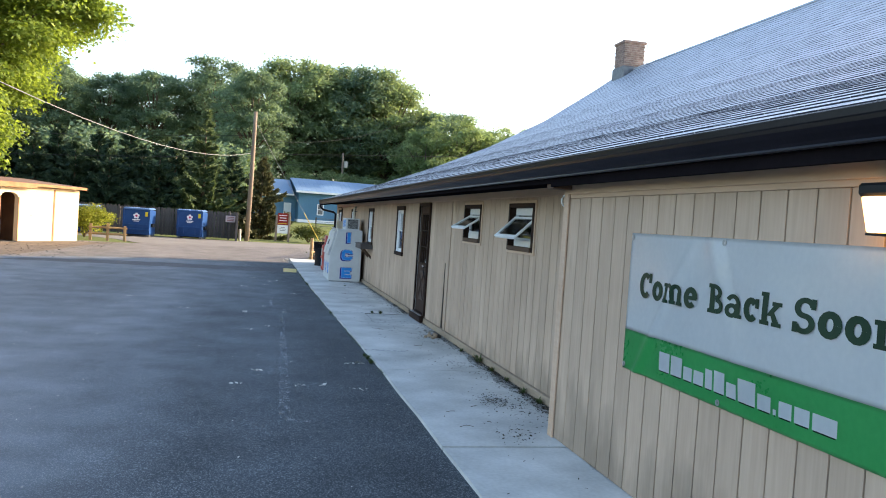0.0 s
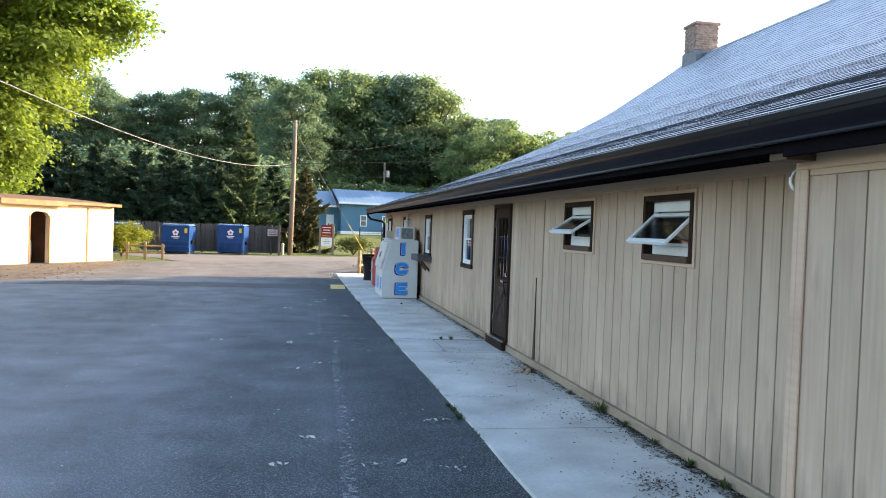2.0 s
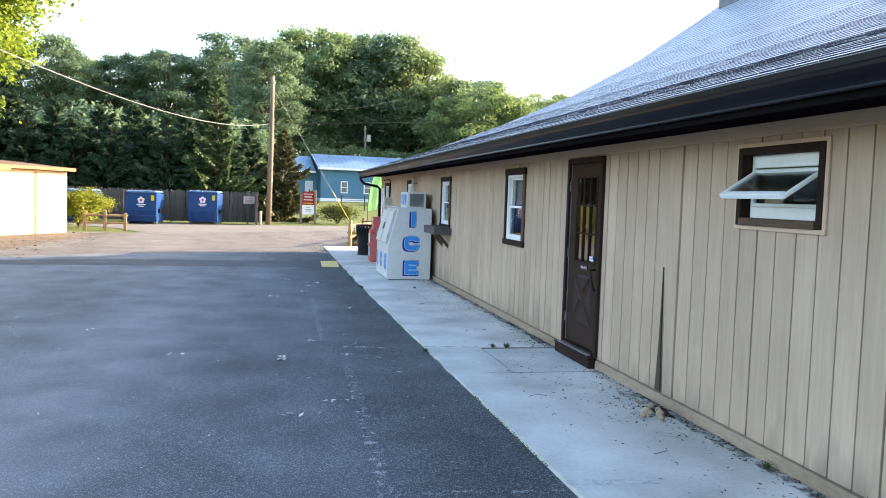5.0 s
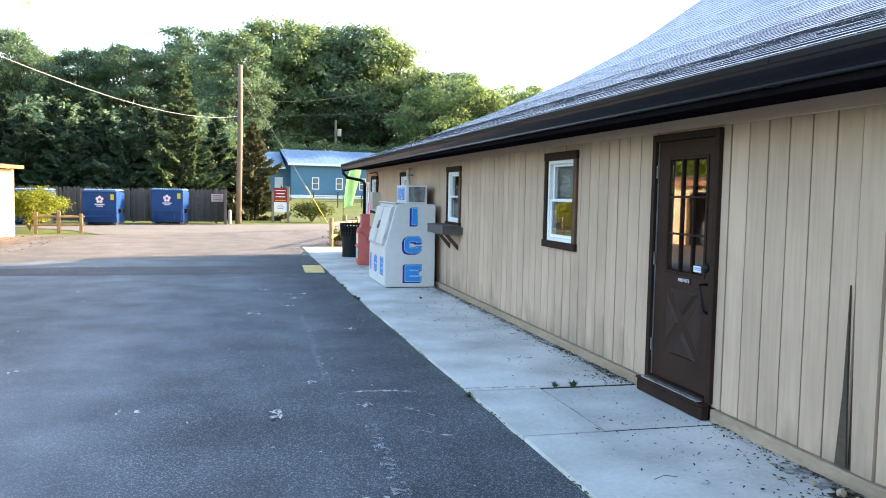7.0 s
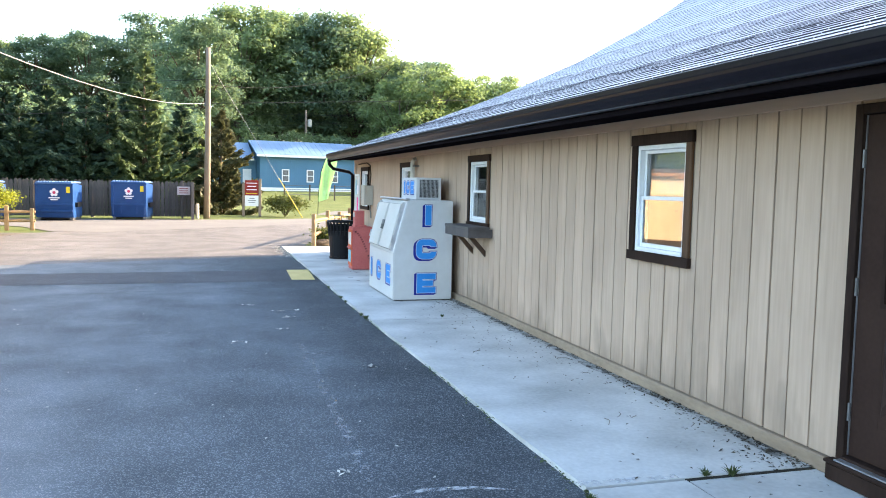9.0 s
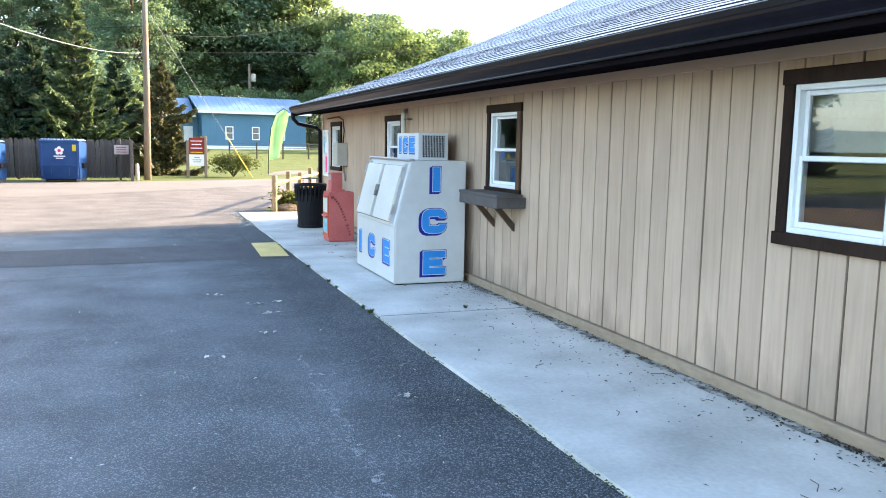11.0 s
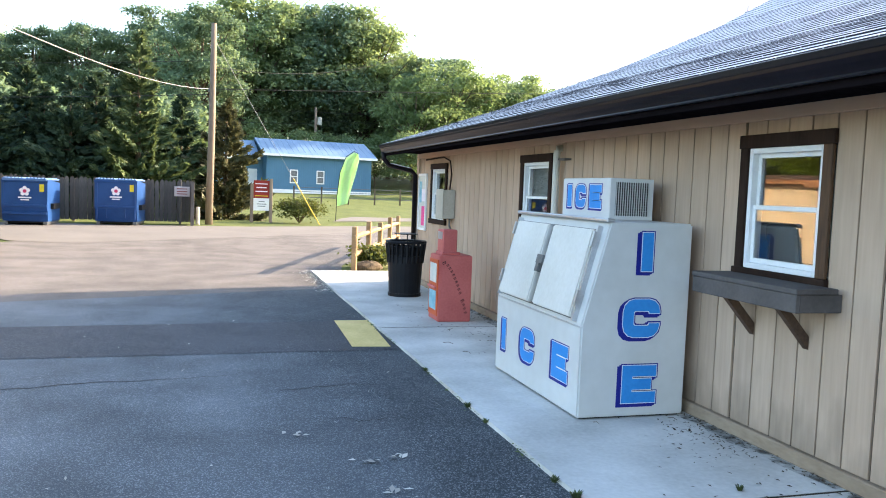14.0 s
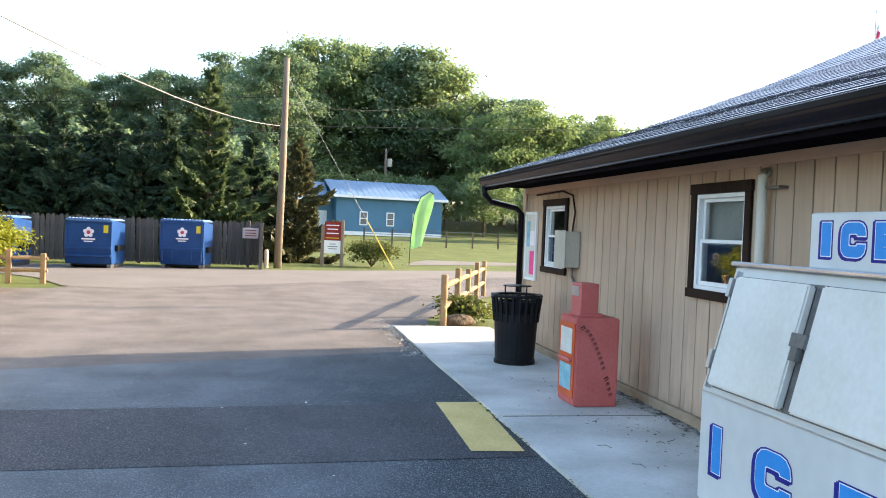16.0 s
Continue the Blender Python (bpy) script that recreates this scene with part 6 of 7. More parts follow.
# lawn fence before the blue house
rail = thing("wire_fence", pose(5.4, 74, 0.5), "thin dark post and wire fence on the lawn", "fence")
for i in range(18):
    part("post", boxes((i * 2.0 - 0.05, i * 2.0 + 0.05, i * 0.3 - 0.05, i * 0.3 + 0.05, -0.6, 1.1)), BARK, rail)
for z in (0.3, 0.7, 1.0):
    part("wire", tube(bmesh.new(), [(0, 0, z), (34, 5.1, z)], 0.02, 5), STEEL_DARK, rail)
lawn = bmesh.new()
g = [[lawn.verts.new((x, y, z)) for x in (-300, -120, -20, 0, 20, 60, 160)] for y, z in ((60, -0.034), (74, 0.35), (90, 1.0), (110, 2.8), (170, 6.0), (280, 11.0))]
for r0, r1 in zip(g, g[1:]):
    for k in range(6):
        lawn.faces.new((r0[k], r0[k + 1], r1[k + 1], r1[k]))
tagged(part("lawn", lawn, GRASS), "rising mown lawn before the woods", "lawn", kind="structure")


# ---- trees and shrubs ----
def crown_cloud(rng, lobes, per, size):
    """Twig by twig: every lobe (centre, radius) carries clumps on its shell, every clump a spray of leaves."""
    cs, ns = [], []
    spray = size * 2.6
    for c, r in lobes:
        total = per * r * r
        each = 26
        k = max(4, int(total / each))
        d = rng.normal(0, 1, (k, 3))
        d /= np.linalg.norm(d, axis=1, keepdims=True)
        d[:, 2] = np.where(d[:, 2] < -0.35, -d[:, 2] * 0.6, d[:, 2])
        p = np.array(c) + d * r * rng.uniform(0.45, 1.22, (k, 1)) * np.array((1, 1, 0.62))
        tw = np.repeat(p, each, axis=0)
        dirs = np.repeat(d, each, axis=0)
        n = len(tw)
        off = rng.normal(0, 1, (n, 3)) * np.array((1.0, 1.0, 0.55)) * spray
        off[:, 2] -= 0.12 * (off[:, 0] ** 2 + off[:, 1] ** 2) / spray
        cs.append(tw + off)
        ns.append(dirs * 0.5 + np.array((0, 0, 0.8)))
    return leaf_quads(rng, np.concatenate(cs), np.concatenate(ns), size, size * 0.62)


def broadleaf(seed, h, r, base, n_lobes, per, size, leaf_mat, label, group="", skirt=0.0):
    """A tapered trunk with forking limbs and a crown of lobes of single leaves; height h, crown radius r, crown from base up."""
    rng = np.random.default_rng(seed)
    t = thing("tree", pose(0, 0, 0), label, "tree", group)
    bm = bmesh.new()
    tube(bm, [(0, 0, -0.3), (0.05 * r, 0.02 * r, base * 0.6), (0.0, 0.05 * r, (base + h) / 2), (0.02 * r, 0, h * 0.86)], [h * 0.022, h * 0.016, h * 0.010, h * 0.003], 9)
    lobes = []
    mid, half = (base + h) / 2, (h - base) / 2
    for i in range(n_lobes):
        a = i * 2.399 + rng.uniform(-0.4, 0.4)
        v = -0.92 + 1.86 * (i + 0.5) / n_lobes
        ring = math.sqrt(max(0.05, 1 - v * v)) * rng.uniform(0.45, 1.06) * (min(1.08, 1 - skirt * (0.5 - v)) if skirt else 1)
        lr = r * rng.uniform(0.13, 0.31)
        c = (r * ring * math.cos(a), r * ring * math.sin(a), mid + (half - lr * 0.6) * v + rng.uniform(-0.09, 0.09) * half)
        lobes.append((c, lr))
        if i % 2 == 0:
            z0 = base * 0.75 + (c[2] - base * 0.75) * 0.45
            tube(bm, [(0, 0, z0), (c[0] * 0.5, c[1] * 0.5, (z0 + c[2]) / 2 + 0.1 * r), c], [h * 0.007, h * 0.005, h * 0.0016], 6)
    lobes.append(((0, 0, mid), r * 0.5))
    part("trunk", bm, BARK, t, smooth=True)
    link("crown", quads_mesh("crown", crown_cloud(rng, lobes, per, size)), leaf_mat, t)
    return t


def conifer(seed, h, r, leaf_mat, label, group=""):
    """A straight trunk with whorls of drooping branches, each set with sprays."""
    rng = np.random.default_rng(seed)
    t = thing("conifer", pose(0, 0, 0), label, "tree", group)
    bm = bmesh.new()
    tube(bm, [(0, 0, -0.2), (0, 0, h * 0.5), (0, 0, h * 0.97)], [h * 0.02, h * 0.012, 0.015], 8)
    cs, ax = [], []
    limbs = []
    whorls = int(h * 2.5)
    for i in range(whorls):
        k = i / (whorls - 1)
        z = 0.35 + (h - 0.5) * k
        reach = r * (1 - k) ** 0.95 * rng.uniform(0.58, 1.18) + 0.12
        nb = int(6 + 4 * (1 - k))
        a0 = rng.uniform(0, 6.28)
        for j in range(nb):
            a = a0 + 6.283 * j / nb + rng.uniform(-0.25, 0.25)
            L_ = reach * rng.uniform(0.6, 1.15)
            dz = rng.uniform(-0.26, 0.26)
            n = int(22 + 100 * L_)
            s = rng.uniform(0.1, 1, n) ** 0.7
            side = rng.normal(0, 0.11, n) * (1.15 - s) * L_
            x = np.cos(a) * s * L_ - np.sin(a) * side
            y = np.sin(a) * s * L_ + np.cos(a) * side
            zz = z + dz - 0.22 * L_ * s + 0.30 * L_ * s ** 3 + rng.normal(0, 0.035, n) - np.abs(side) * 0.5 - rng.uniform(0, 0.11, n)
            cs.append(np.stack([x, y, zz], 1))
            ax.append(np.stack([np.cos(a) + 0 * s, np.sin(a) + 0 * s, 0.35 + 0 * s], 1) + rng.normal(0, 0.38, (n, 3)))
            if j == 0 and i % 3 == 0:
                limbs.append( [(0, 0, z), (math.cos(a) * L_ * 0.5, math.sin(a) * L_ * 0.5, z + 0.02 * L_), (math.cos(a) * L_ * 0.9, math.sin(a) * L_ * 0.9, z - 0.08 * L_)])
    part("trunk", bm, BARK, t, smooth=True)
    for way in limbs:
        part("limb", tube(bmesh.new(), way, [0.03, 0.02, 0.008], 5), BARK, t)
    c, a = np.concatenate(cs), np.concatenate(ax)
    a /= np.linalg.norm(a, axis=1, keepdims=True)
    b = np.cross(a, rng.normal(0, 1, a.shape))
    b /= np.linalg.norm(b, axis=1, keepdims=True)
    s = rng.uniform(0.6, 1.3, (len(c), 1))
    a, b = a * 0.23 * s, b * 0.078 * s
    link("crown", quads_mesh("crown", np.stack([c - a * 0.5, c - b, c + a, c + b], 1)), leaf_mat, t)
    return t


def shrub(name, x, y, rx, ry, h, n, size, mat, label, seed):
    rng = np.random.default_rng(seed)
    s = thing(name, pose(x, y, 0), label, "shrub")
    bm = bmesh.new()
    for k in range(7):
        a = k * 0.9
        tube(bm, [(0, 0, 0), (rx * 0.3 * math.cos(a), ry * 0.3 * math.sin(a), h * 0.4), (rx * 0.6 * math.cos(a), ry * 0.6 * math.sin(a), h * 0.75)], [0.03, 0.02, 0.008], 5)
    part("stems", bm, BARK, s)
    lobes = [((rx * 0.55 * math.cos(a) * k, ry * 0.55 * math.sin(a) * k, h * (0.45 + 0.2 * rng.uniform(-1, 1))), h * rng.uniform(0.34, 0.46)) for a, k in zip(np.arange(14) * 2.4, np.sqrt(np.linspace(0.05, 1, 14)))]
    per = n / sum(r * r for _, r in lobes)
    q = crown_cloud(rng, lobes, per, size)
    q[:, :, 2] = np.maximum(q[:, :, 2], 0.01)
    link("leaves", quads_mesh("leaves", q), mat, s)
    return s


def planted(ob, spots):
    """Puts the first tree at the first spot and copies it to the rest: x, y, z, turn, scale."""
    for i, (x, y, z, a, s) in enumerate(spots):
        o = ob if i == 0 else copy_thing(ob, pose(x, y, z, 0, 0, a))
        o.matrix_basis = pose(x, y, z, 0, 0, a) @ Matrix.Diagonal((s, s, s, 1))


# the big maple over the shed
maple = broadleaf(11, 16.6, 7.0, 1.6, 150, 900, 0.105, LEAF_NEAR, "large sunlit yellow-green maple over the shed", skirt=0.44)
maple.matrix_basis = pose(-13.6, 37.2, 0, 0, 0, 20)

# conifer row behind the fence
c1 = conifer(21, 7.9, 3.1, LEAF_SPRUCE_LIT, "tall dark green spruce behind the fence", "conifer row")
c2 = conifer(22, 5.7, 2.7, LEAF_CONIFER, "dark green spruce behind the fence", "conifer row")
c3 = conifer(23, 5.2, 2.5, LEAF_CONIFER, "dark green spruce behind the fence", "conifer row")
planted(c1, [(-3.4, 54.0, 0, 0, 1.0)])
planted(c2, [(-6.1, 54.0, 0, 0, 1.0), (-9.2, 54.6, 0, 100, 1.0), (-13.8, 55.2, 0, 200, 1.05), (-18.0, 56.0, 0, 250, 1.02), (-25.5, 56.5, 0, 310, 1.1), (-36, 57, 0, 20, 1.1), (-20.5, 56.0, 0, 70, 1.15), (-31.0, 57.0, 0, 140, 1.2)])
c4 = conifer(24, 5.3, 2.6, LEAF_SPRUCE_DRY, "browning spruce beside the utility pole", "conifer row")
c4.matrix_basis = pose(0.3, 54.6, 0)
planted(c3, [(-1.7, 56.4, 0, 120, 1.08), (-7.4, 55.6, 0, 220, 1.06), (-11.4, 55.4, 0, 33, 1.08), (-16.0, 55.6, 0, 75, 1.1), (-22.8, 56.4, 0, 180, 1.1), (-28.0, 57, 0, 260, 1.15), (-4.6, 57.0, 0, 290, 1.15), (-5.3, 55.6, 0, 10, 1.2), (-8.3, 56.6, 0, 50, 1.28), (-10.3, 56.8, 0, 95, 1.22), (-12.7, 56.6, 0, 140, 1.25), (-15.0, 57, 0, 185, 1.3), (-17.0, 57.4, 0, 230, 1.2), (-19.4, 57.6, 0, 275, 1.3)])

# the wood: x, y, height
KINDS = ((22, 6.2, 4, 70), (20, 6.8, 3.5, 66), (24, 5.8, 6, 72), (18, 5.8, 3, 74))
kinds = [broadleaf(31 + i, h, r, b, 64, per * 3.1, 0.215, (LEAF_FAR_SHADED, LEAF_FAR, LEAF_FAR_SHADED, LEAF_FAR)[i], "tall broadleaf tree in the wood", "woodland trees") for i, (h, r, b, per) in enumerate(KINDS)]
spots = [[], [], [], []]
FRONT = [(-60, 80, 13), (-52, 79, 13.5), (-44, 78, 13), (-36, 79, 13.4), (-29, 80, 12.6), (-24, 82, 14.6), (-19.5, 83, 15.2), (-14.5, 84, 14.2), (-10.2, 84, 14.8), (-7.0, 86, 12.6), (-4.2, 85, 16.9), (-1.0, 96, 17.0), (3.6, 108, 20.6), (8.0, 111, 20.0), (12.6, 109, 20.8), (17.0, 109, 20.0), (20.2, 110, 15.6), (24.2, 105, 15.4), (29.0, 108, 13.4), (34.5, 106, 14.0), (40, 110, 12.6), (47, 112, 13.4), (56, 113, 13), (66, 114, 13.5)]
for i, (x, y, h) in enumerate(FRONT):
    if x < -4:
        x, y, h = x * 2.0, y * 2.0, h * 2.0 - 6.0
    # left trees take the shaded leaves, right ones mostly the lighter
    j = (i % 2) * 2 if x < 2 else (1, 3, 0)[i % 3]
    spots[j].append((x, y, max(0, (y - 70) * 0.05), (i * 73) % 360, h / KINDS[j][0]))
for i in range(16):
    x = -66 + i * 8.8
    y = 119 + 5 * math.sin(i * 1.7) + (66 if x < -4 else 0)
    x *= 1.9 if x < -4 else 1
    h = 24 if x < -4 else 19.8 if x < 20 else 14.5
    spots[(i + 2) % 4].append((x, y, max(0, (y - 70) * 0.05), (i * 47) % 360, h / KINDS[(i + 2) % 4][0]))
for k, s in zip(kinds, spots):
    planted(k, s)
thicket = broadleaf(53, 7.4, 4.2, 0.6, 30, 110, 0.24, LEAF_FAR_SHADED, "dark understory tree in the wood", "understory trees")
planted(thicket, [(x, 84 + 3 * math.sin(x), 0.7, (x * 37) % 360, 1.0 + 0.1 * math.sin(x * 2)) for x in (-52, -45, -38.5, -32, -26, -20.5, -15, -10, -5.4)])
edge_tree = broadleaf(47, 14, 4.6, 2.5, 40, 190, 0.20, LEAF_SUNNY, "light green sunlit tree at the wood's edge", "edge trees")
planted(edge_tree, [(24.0, 98, 1.4, 0, 1.0), (20.0, 97, 1.4, 130, 0.86), (29.0, 101, 1.5, 60, 0.95), (35.0, 102, 1.6, 200, 0.92), (41.5, 104, 1.7, 280, 0.95), (48.0, 105, 1.7, 20, 1.0)])

# small trees and undergrowth at the wood's foot
small = broadleaf(61, 7, 2.8, 1.2, 30, 500, 0.16, LEAF_FAR, "young broadleaf tree at the wood's edge", "young trees")
planted(small, [(18.5, 92, 1.2, 0, 0.9), (-2.5, 88, 1.0, 80, 1.0), (24, 99, 1.8, 160, 1.1), (30, 98, 1.6, 250, 1.0), (16, 98, 1.6, 30, 0.8), (36, 100, 1.8, 200, 1.2), (22, 86, 0.9, 100, 0.75), (-5, 97, 1.6, 10, 0.8), (0, 98, 1.6, 50, 0.85), (5, 98, 1.6, 150, 0.8), (9, 99, 1.6, 210, 0.85), (12.5, 98, 1.6, 290, 0.8)])

shrub("bush", -7.75, 40.4, 1.0, 1.0, 1.7, 15000, 0.045, LEAF_BUSH, "sunlit yellow-green bush by the shed", 41)
shrub("sign_shrub", 3.35, 51.6, 1.35, 0.8, 1.25, 3600, 0.06, LEAF_DARK, "low mixed green shrub beside the maroon sign", 42)
shrub("corner_plant", 2.75, 32.6, 0.45, 0.45, 0.5, 900, 0.05, LEAF_DARK, "low green plant beside the split rail fence", 43)


# ---- siding boards, one by one ----
GAP_Y = 12.2


def siding(wall, x, edges, z0, z1, holes, seams, seed):
    """Boards between the given edges; at the seams between plywood sheets the joint is wider."""
    rng = np.random.default_rng(seed)
    for k, (y, b) in enumerate(zip(edges, edges[1:])):
        ga, gb = (0.009 if seams and (k + i) % 6 == seams else 0.0058 for i in (0, 1))
        for a0, a1, c0, c1 in spans(y + ga, b - gb, z0, z1, holes):
            if a1 - a0 < 0.012:
                continue
            d = rng.uniform(-0.0008, 0.0008)
            if abs(b - GAP_Y) < 0.05 and c0 < 0.2:
                bm = bmesh.new()
                prism(bm, [(a0, c0), (a1 - 0.038, c0), (a1 - 0.02, 0.6), (a1, 1.25), (a1, c1), (a0, c1)], x - 0.012, x + 0.0175, lambda u, v, d: (d, u, v))
                part("board", bm, SIDING, wall)
                continue
            part("board", boxes((x + d, x + 0.0175, a0, a1, c0, c1), bevel=0.0015), SIDING, wall)


SOUTH_EDGES = [STEP_Y + 0.03] + [7.325 + 0.2034 * k for k in range(-4, 31)]
NORTH_EDGES = [14.713 + 0.2028 * k for k in range(75)]
siding(wall_west, WX, SOUTH_EDGES + [DOOR[1] - 0.01], 0.119, 2.16, OPENINGS, 5, 1)
siding(wall_west, WX, [DOOR[1] - 0.008] + NORTH_EDGES + [END_Y - 0.005], 0.119, 2.16, OPENINGS, 3, 3)
siding(wall_near, NX, [3.04 + 0.2165 * k for k in range(-51, 16)] + [STEP_Y - 0.074], 0.035, 2.046, [], 0, 2)


# dark wedge laid over the boards to stand for shade in the split
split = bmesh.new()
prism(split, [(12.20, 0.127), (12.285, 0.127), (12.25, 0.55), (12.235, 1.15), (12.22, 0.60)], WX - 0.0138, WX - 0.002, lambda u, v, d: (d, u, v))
part("rotted_split", split, SIDING_BACK, wall_west, "dark wedge standing for shade in the split between two boards")


# the eave's shingles, one by one; the rest of the roof is joined
tab = bmesh.new()
pts = [tab.verts.new(p) for p in ((0, 0, 0.0085), (0, 0.322, 0.0085), (RUN, 0.322, 0.001), (RUN, 0, 0.001), (0, 0, -0.001), (0, 0.322, -0.001))]
tab.faces.new((pts[0], pts[3], pts[2], pts[1]))
butt = tab.faces.new((pts[0], pts[1], pts[5], pts[4]))
butt.material_index = 1
tab_me = bpy.data.meshes.new("shingle")
tab.to_mesh(tab_me)
tab.free()
tab_me.materials.append(SHINGLE)
tab_me.materials.append(SHINGLE_EDGE)
for i, (x, z, y, slope) in enumerate(near_tabs):
    ob = link("shingle", tab_me, None, roof)
    ob.matrix_basis = pose(x + 0.004 * math.sin(i * 12.9), y, z + 0.0008 * math.sin(i * 7.3), 0, -math.degrees(math.atan(slope)), 0)


# ---- litter, weeds and marks on the ground ----
rng = np.random.default_rng(91)


def strewn(name, xy, z, size, material, label, category):
    """Small curled flakes lying on the ground: one object of stuff."""
    n = len(xy)
    c = np.column_stack([xy, np.full(n, z) + rng.uniform(0.001, 0.012, n)])
    q = leaf_quads(rng, c, np.tile((0.0, 0.0, 2.2), (n, 1)), size, size * 0.45)
    q[:, :, 2] = np.maximum(q[:, :, 2], z + 0.001)
    return tagged(link(name, quads_mesh(name, q), material), label, category, kind="stuff")


y = np.concatenate([rng.uniform(6.4, 9.8, 1500), rng.uniform(9.8, 13.4, 500), rng.uniform(14.6, 16.4, 480), rng.uniform(16.4, 27.5, 900)])
along = np.column_stack([WX - 0.045 - rng.exponential(0.042, len(y)) * (1 + 0.8 * np.sin(y * 3.1) ** 2), y])
heaps = [(2.72, 11.9, 0.16, 160), (2.74, 21.15, 0.12, 120), (2.55, 20.6, 0.22, 50), (2.72, 14.85, 0.10, 60), (2.42, 7.60, 0.085, 170), (2.25, 6.35, 0.09, 60), (2.62, 7.3, 0.16, 120), (2.6, 9.6, 0.2, 90), (2.55, 18.4, 0.35, 130), (2.4, 13.1, 0.3, 90), (2.6, 25.2, 0.25, 80)]
clumps = np.concatenate([np.column_stack([rng.normal(hx, r, n), rng.normal(hy, r * 1.8, n)]) for hx, hy, r, n in heaps])
wide = np.column_stack([2.9 - rng.beta(1.1, 2.2, 460) * 1.4, rng.uniform(3.5, 30.5, 460)])
pts = np.concatenate([along, clumps, wide])
pts = pts[(pts[:, 0] < WX - 0.04) & (pts[:, 0] > 1.45)]
strewn("leaf_litter", pts, 0.031, 0.0145, LITTER, "dry brown leaf litter along the wall foot", "litter")
lot = np.column_stack([rng.uniform(-6, 1.4, 420), rng.uniform(3, 27, 420)])
strewn("lot_specks", lot, 0.004, 0.014, FLAKE, "small pale specks strewn over the asphalt", "litter")
big = np.array([(-0.08, 8.3), (0.56, 8.26), (1.3, 9.6), (1.22, 9.55), (0.07, 9.0), (0.28, 12.57), (-0.04, 12.18), (-0.09, 14.33), (-1.12, 14.54), (0.82, 8.32), (1.14, 8.16), (-0.05, 14.19), (0.23, 15.22), (0.95, 17.78), (0.56, 14.4), (0.09, 21.67), (0.42, 21.09), (0.45, 20.61), (0.6, 21.14), (0.3, 19.8), (-0.2, 19.1), (-2.2, 16.0)])
spread = rng.normal(0, 1, (22, 5, 2)) * np.array((0.045, 0.028))
big = (big[:, None, :] + spread).reshape(-1, 2)
strewn("pale_leaves", big, 0.005, 0.033, FLAKE, "pale dried leaves lying on the asphalt", "litter")
twigs = bmesh.new()
for i in range(34):
    x, y, a, L_ = rng.uniform(1.8, 2.85), rng.uniform(6.5, 27), rng.uniform(0, 3.14), rng.uniform(0.04, 0.16)
    tube(twigs, [(x, y, 0.036), (x + 0.5 * L_ * math.cos(a), y + 0.5 * L_ * math.sin(a), 0.044), (x + L_ * math.cos(a + 0.3), y + L_ * math.sin(a + 0.3), 0.036)], 0.0022, 4)
tagged(part("twigs", twigs, BARK), "small brown twigs on the walk", "litter", kind="stuff")


def weed(seed, h, n):
    """A tuft of narrow leaves from one root."""
    r = np.random.default_rng(seed)
    t = thing("weed", pose(0, 0, 0), "small green weed at the walk's edge", "weed", "weeds along the walk")
    a = r.uniform(0, 6.28, n)
    out, up_ = r.uniform(0.2, 1.0, n) * h, r.uniform(0.25, 1.0, n) * h
    w = 0.0075
    root = np.column_stack([0.02 * np.cos(a), 0.02 * np.sin(a), np.zeros(n)])
    tip = np.column_stack([out * np.cos(a), out * np.sin(a), up_])
    mid = (root + tip) / 2 + np.column_stack([np.zeros(n), np.zeros(n), 0.25 * up_])
    sd = np.column_stack([-np.sin(a), np.cos(a), np.zeros(n)]) * w
    link("leaves", quads_mesh("leaves", np.stack([root, mid + sd, tip, mid - sd], 1)), WEED, t)
    return t


w1, w2 = weed(1, 0.11, 46), weed(2, 0.07, 60)
planted(w1, [(2.88, 6.75, 0.03, 35, 0.8), (2.87, 7.5, 0.03, 15, 0.7), (2.87, 8.0, 0.03, 200, 0.6), (2.88, 9.2, 0.03, 100, 0.6), (2.87, 9.75, 0.03, 0, 1.1), (2.88, 8.6, 0.03, 60, 0.55), (2.86, 10.6, 0.03, 130, 0.5), (2.2, 14.63, 0.03, 20, 0.5), (2.35, 14.6, 0.03, 80, 0.65), (1.47, 9.9, 0.01, 150, 0.6), (1.42, 14.5, 0.01, 75, 0.45)])
planted(w2, [(1.47, 9.6, 0.01, 0, 0.8), (1.46, 10.1, 0.01, 60, 0.6), (1.37, 20.3, 0.01, 240, 0.7), (1.36, 20.55, 0.01, 300, 0.55), (1.36, 21.7, 0.01, 30, 0.5), (1.36, 22.1, 0.01, 80, 0.6), (1.36, 23.3, 0.01, 170, 0.5), (2.3, 20.2, 0.03, 50, 0.5)])
moss_y = rng.uniform(8.8, 26.5, 900)
moss_y = moss_y[(np.sin(moss_y * 2.3) + np.sin(moss_y * 5.1 + 1)) > -0.35]
moss = np.column_stack([[kerb_x(v) for v in moss_y] - rng.exponential(0.02, len(moss_y)) + 0.008, moss_y])
strewn("moss_line", moss, 0.008, 0.018, WEED, "low moss and grass along the walk's edge", "moss")

# traces of paint, scuffs and cracks
sheet("painted_line", [(0.50, 14.0), (0.60, 14.0), (0.40, 6.9), (0.30, 6.9)], 0.003, PAINT_TRACE, "faint worn parking line on the asphalt", "road marking")
sheet("painted_line", [(0.35, 6.83), (1.45, 6.73), (1.45, 6.80), (0.35, 6.91)], 0.003, PAINT_TRACE, "faint worn parking line on the asphalt", "road marking")


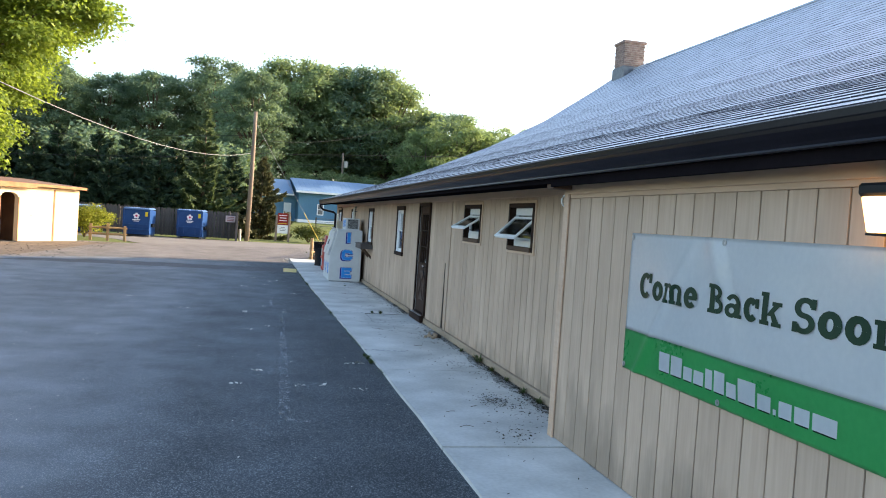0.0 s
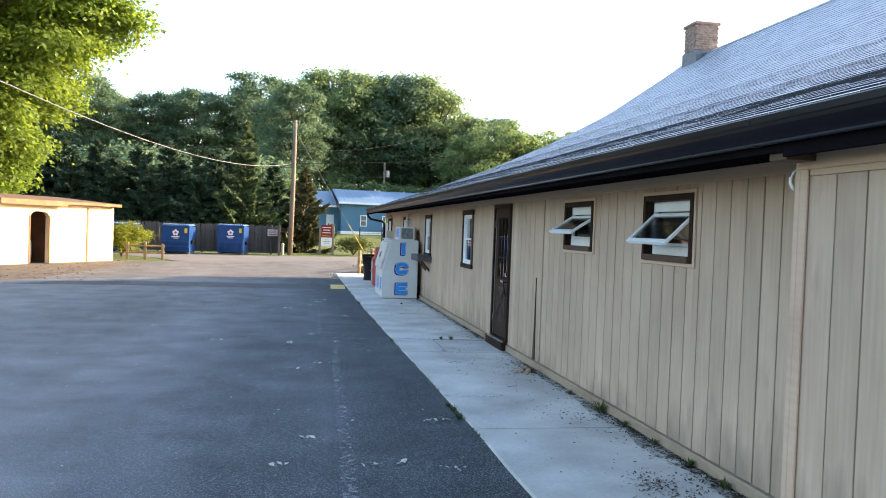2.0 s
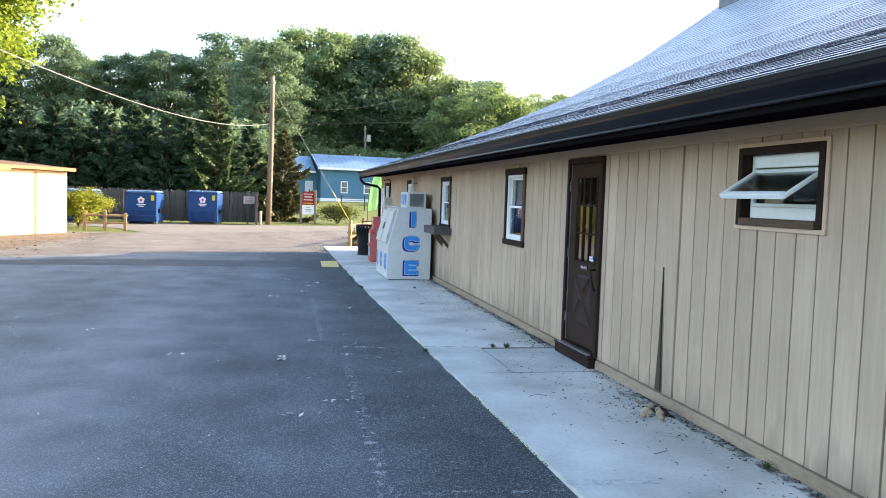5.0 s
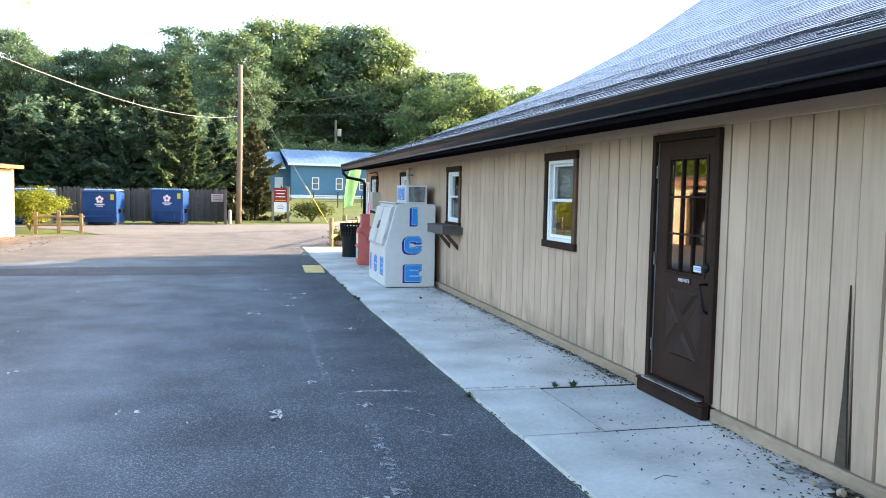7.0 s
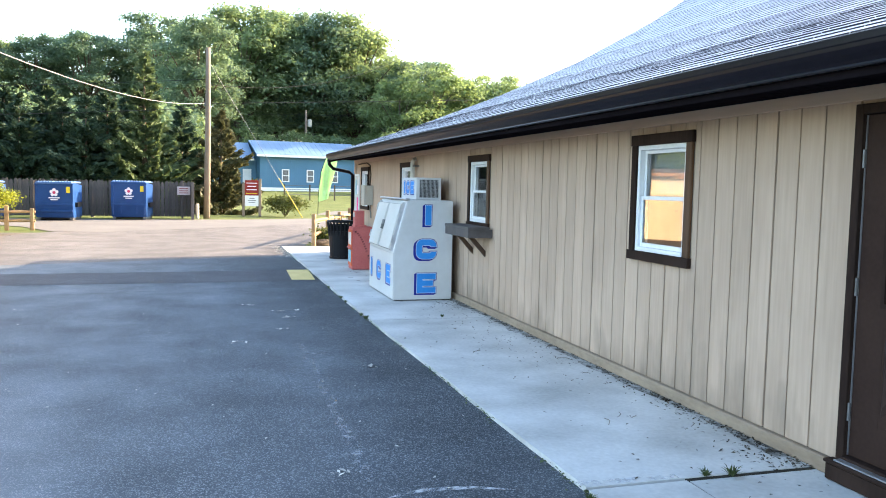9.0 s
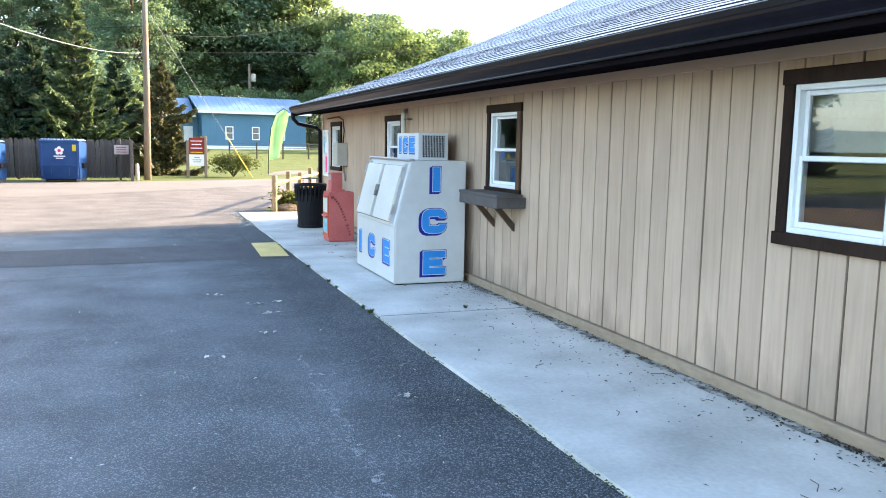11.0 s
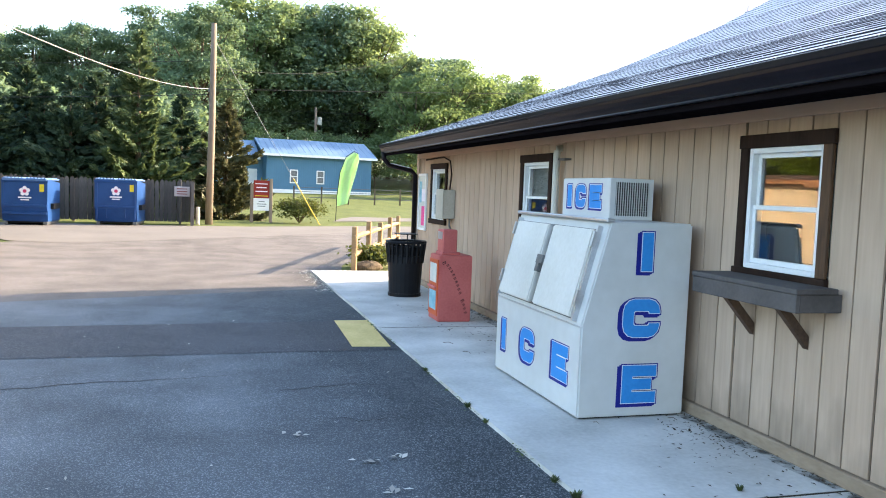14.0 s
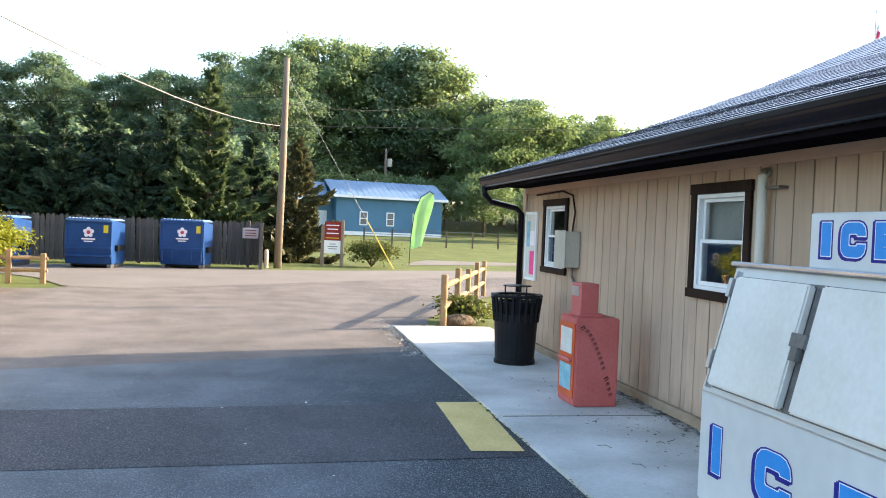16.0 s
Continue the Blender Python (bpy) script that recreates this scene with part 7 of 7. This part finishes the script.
def scuff(line, w, label):
    """A curved scrape on the asphalt along a short line, tapering at both ends."""
    bm = bmesh.new()
    n = len(line) - 1
    lo = [bm.verts.new((x, y - w * (0.25 + math.sin(math.pi * i / n)), 0.0035)) for i, (x, y) in enumerate(line)]
    hi = [bm.verts.new((x, y + w * (0.25 + math.sin(math.pi * i / n)), 0.0035)) for i, (x, y) in enumerate(line)]
    for i in range(n):
        bm.faces.new((lo[i], lo[i + 1], hi[i + 1], hi[i]))
    tagged(part("scuff_mark", bm, CHALK), label, "scuff mark", kind="structure")


scuff([(0.42, 14.81), (0.63, 14.87), (0.88, 14.85), (1.11, 14.76)], 0.022, "white curved scrape on the asphalt")
scuff([(0.80, 14.40), (0.95, 14.23), (1.09, 13.98)], 0.016, "faint curved scrape on the asphalt")
scuff([(0.86, 13.74), (0.96, 13.62), (1.08, 13.57)], 0.016, "faint curved scrape on the asphalt")
sheet("painted_line", [(0.40, 10.50), (1.48, 10.44), (1.48, 10.49), (0.40, 10.56)], 0.003, PAINT_TRACE, "faint worn parking line on the asphalt", "road marking")
sheet("painted_line", [(0.44, 18.42), (1.30, 18.52), (1.30, 18.58), (0.44, 18.49)], 0.003, PAINT_TRACE, "faint worn parking line on the asphalt", "road marking")
sheet("chalk_mark", [(1.44, 14.66), (2.04, 14.64), (2.04, 14.70), (1.44, 14.72)], 0.0335, CHALK, "white scuff across the concrete walk", "scuff mark")
sheet("painted_line", [(0.40, 19.0), (0.48, 19.0), (0.42, 15.0), (0.34, 15.0)], 0.003, PAINT_TRACE, "faint worn parking line on the asphalt", "road marking")
sheet("chalk_mark", [(1.50, 10.47), (2.05, 10.42), (2.05, 10.49), (1.50, 10.55)], 0.0335, CHALK, "white scuff across the concrete walk", "scuff mark")
sheet("asphalt_seam", [(1.40, 26.055), (-4.0, 25.755), (-6.3, 24.905), (-6.3, 24.93), (-4.0, 25.79), (1.40, 26.09)], 0.0062, PAINT_TRACE, "pale dusty seam between two asphalt layers", "seam")
for k, (x, y, a, L_) in enumerate(((-2.6, 23.0, 0.1, 2.4), (-0.07, 22.81, 0.12, 1.0), (0.32, 22.0, 0.05, 0.4), (-3.6, 34.0, 0.9, 3.0), (-1.0, 36.0, 0.2, 2.2))):
    bm = bmesh.new()
    up_, lo_, px, py = [], [], x, y
    for i in range(24):
        wd = 0.0055 * math.sin(math.pi * i / 23) + 0.0015
        up_.append((px, py + wd))
        lo_.append((px, py - wd))
        px += L_ / 23 * math.cos(a)
        py += L_ / 23 * math.sin(a) + rng.normal(0, 0.02)
    bm.faces.new([bm.verts.new((u, v, 0.0035 if y < 30 else -0.009)) for u, v in up_ + lo_[::-1]])
    tagged(part("pavement_crack", bm, TAR), "thin dark crack in the asphalt", "crack", kind="structure")

# flat near-black sheet; the dark of a recess is in its colour
hollow = bmesh.new()
ring = [(2.82 + 0.075 * math.cos(a) * (1 + 0.3 * math.sin(3 * a)), 11.95 + 0.20 * math.sin(a) * (1 + 0.25 * math.cos(5 * a))) for a in np.linspace(0, 6.0, 18)]
hollow.faces.new([hollow.verts.new((u, v, 0.034)) for u, v in ring])
tagged(part("damp_hollow", hollow, CONCRETE_DARK), "flat dark ragged patch in place of a hollow by the wall", "hollow", kind="structure")
stones = bmesh.new()
for i in range(9):
    r = bmesh.ops.create_icosphere(stones, subdivisions=1, radius=rng.uniform(0.015, 0.04))
    bmesh.ops.translate(stones, verts=r["verts"], vec=(2.76 + rng.normal(0, 0.07), 11.9 + rng.normal(0, 0.14), 0.045))
tagged(part("broken_stones", stones, LEDGE_PAINT), "small broken stones in the hollow", "stones", kind="stuff")
log = thing("garden_rock", pose(2.55, 32.1, 0.0, 0, 0, 25), "low dark brown garden rock beside the fence", "rock")
bm = bmesh.new()
bmesh.ops.create_icosphere(bm, subdivisions=3, radius=1.0)
for v in bm.verts:
    k = 1 + 0.16 * noise.noise(v.co * 2.1) + 0.06 * noise.noise(v.co * 6)
    v.co = Vector((v.co.x * 0.36 * k, v.co.y * 0.20 * k, max(v.co.z, -0.3) * 0.14 * k + 0.04))
part("stone", bm, BARK, log, smooth=True)

rub = np.column_stack([rng.normal(1.33, 0.09, 420), rng.uniform(28.6, 31.7, 420)])
rub = np.concatenate([rub, np.column_stack([rng.uniform(1.3, 2.1, 160), rng.normal(31.7, 0.08, 160)])])
strewn("edge_gravel", rub, 0.004, 0.022, FLAKE, "pale loose gravel at the walk's corner", "gravel")
dry = np.column_stack([rng.uniform(-11.5, -5.6, 900), rng.uniform(25.5, 37, 900)])
strewn("dry_leaves", dry, -0.008, 0.045, LITTER, "brown fallen leaves before the shed", "litter")

for k, (ya, yb, reach) in enumerate(((6.5, 12.6, 0.17), (14.8, 18.5, 0.10), (18.6, 21.58, 0.13), (23.6, 27.4, 0.14))):
    n = 40
    inner = [(WX - 0.037, ya + (yb - ya) * i / n) for i in range(n + 1)]
    outer = [(WX - 0.06 - reach * (0.35 + 0.65 * abs(math.sin(i * 0.37 + k)) * abs(math.sin(i * 0.11 + 2 * k))), ya + (yb - ya) * i / n) for i in range(n, -1, -1)]
    sheet("wall_foot_dirt", inner + outer, 0.0345, GRIME, "brown dirt washed along the wall foot", "dirt")
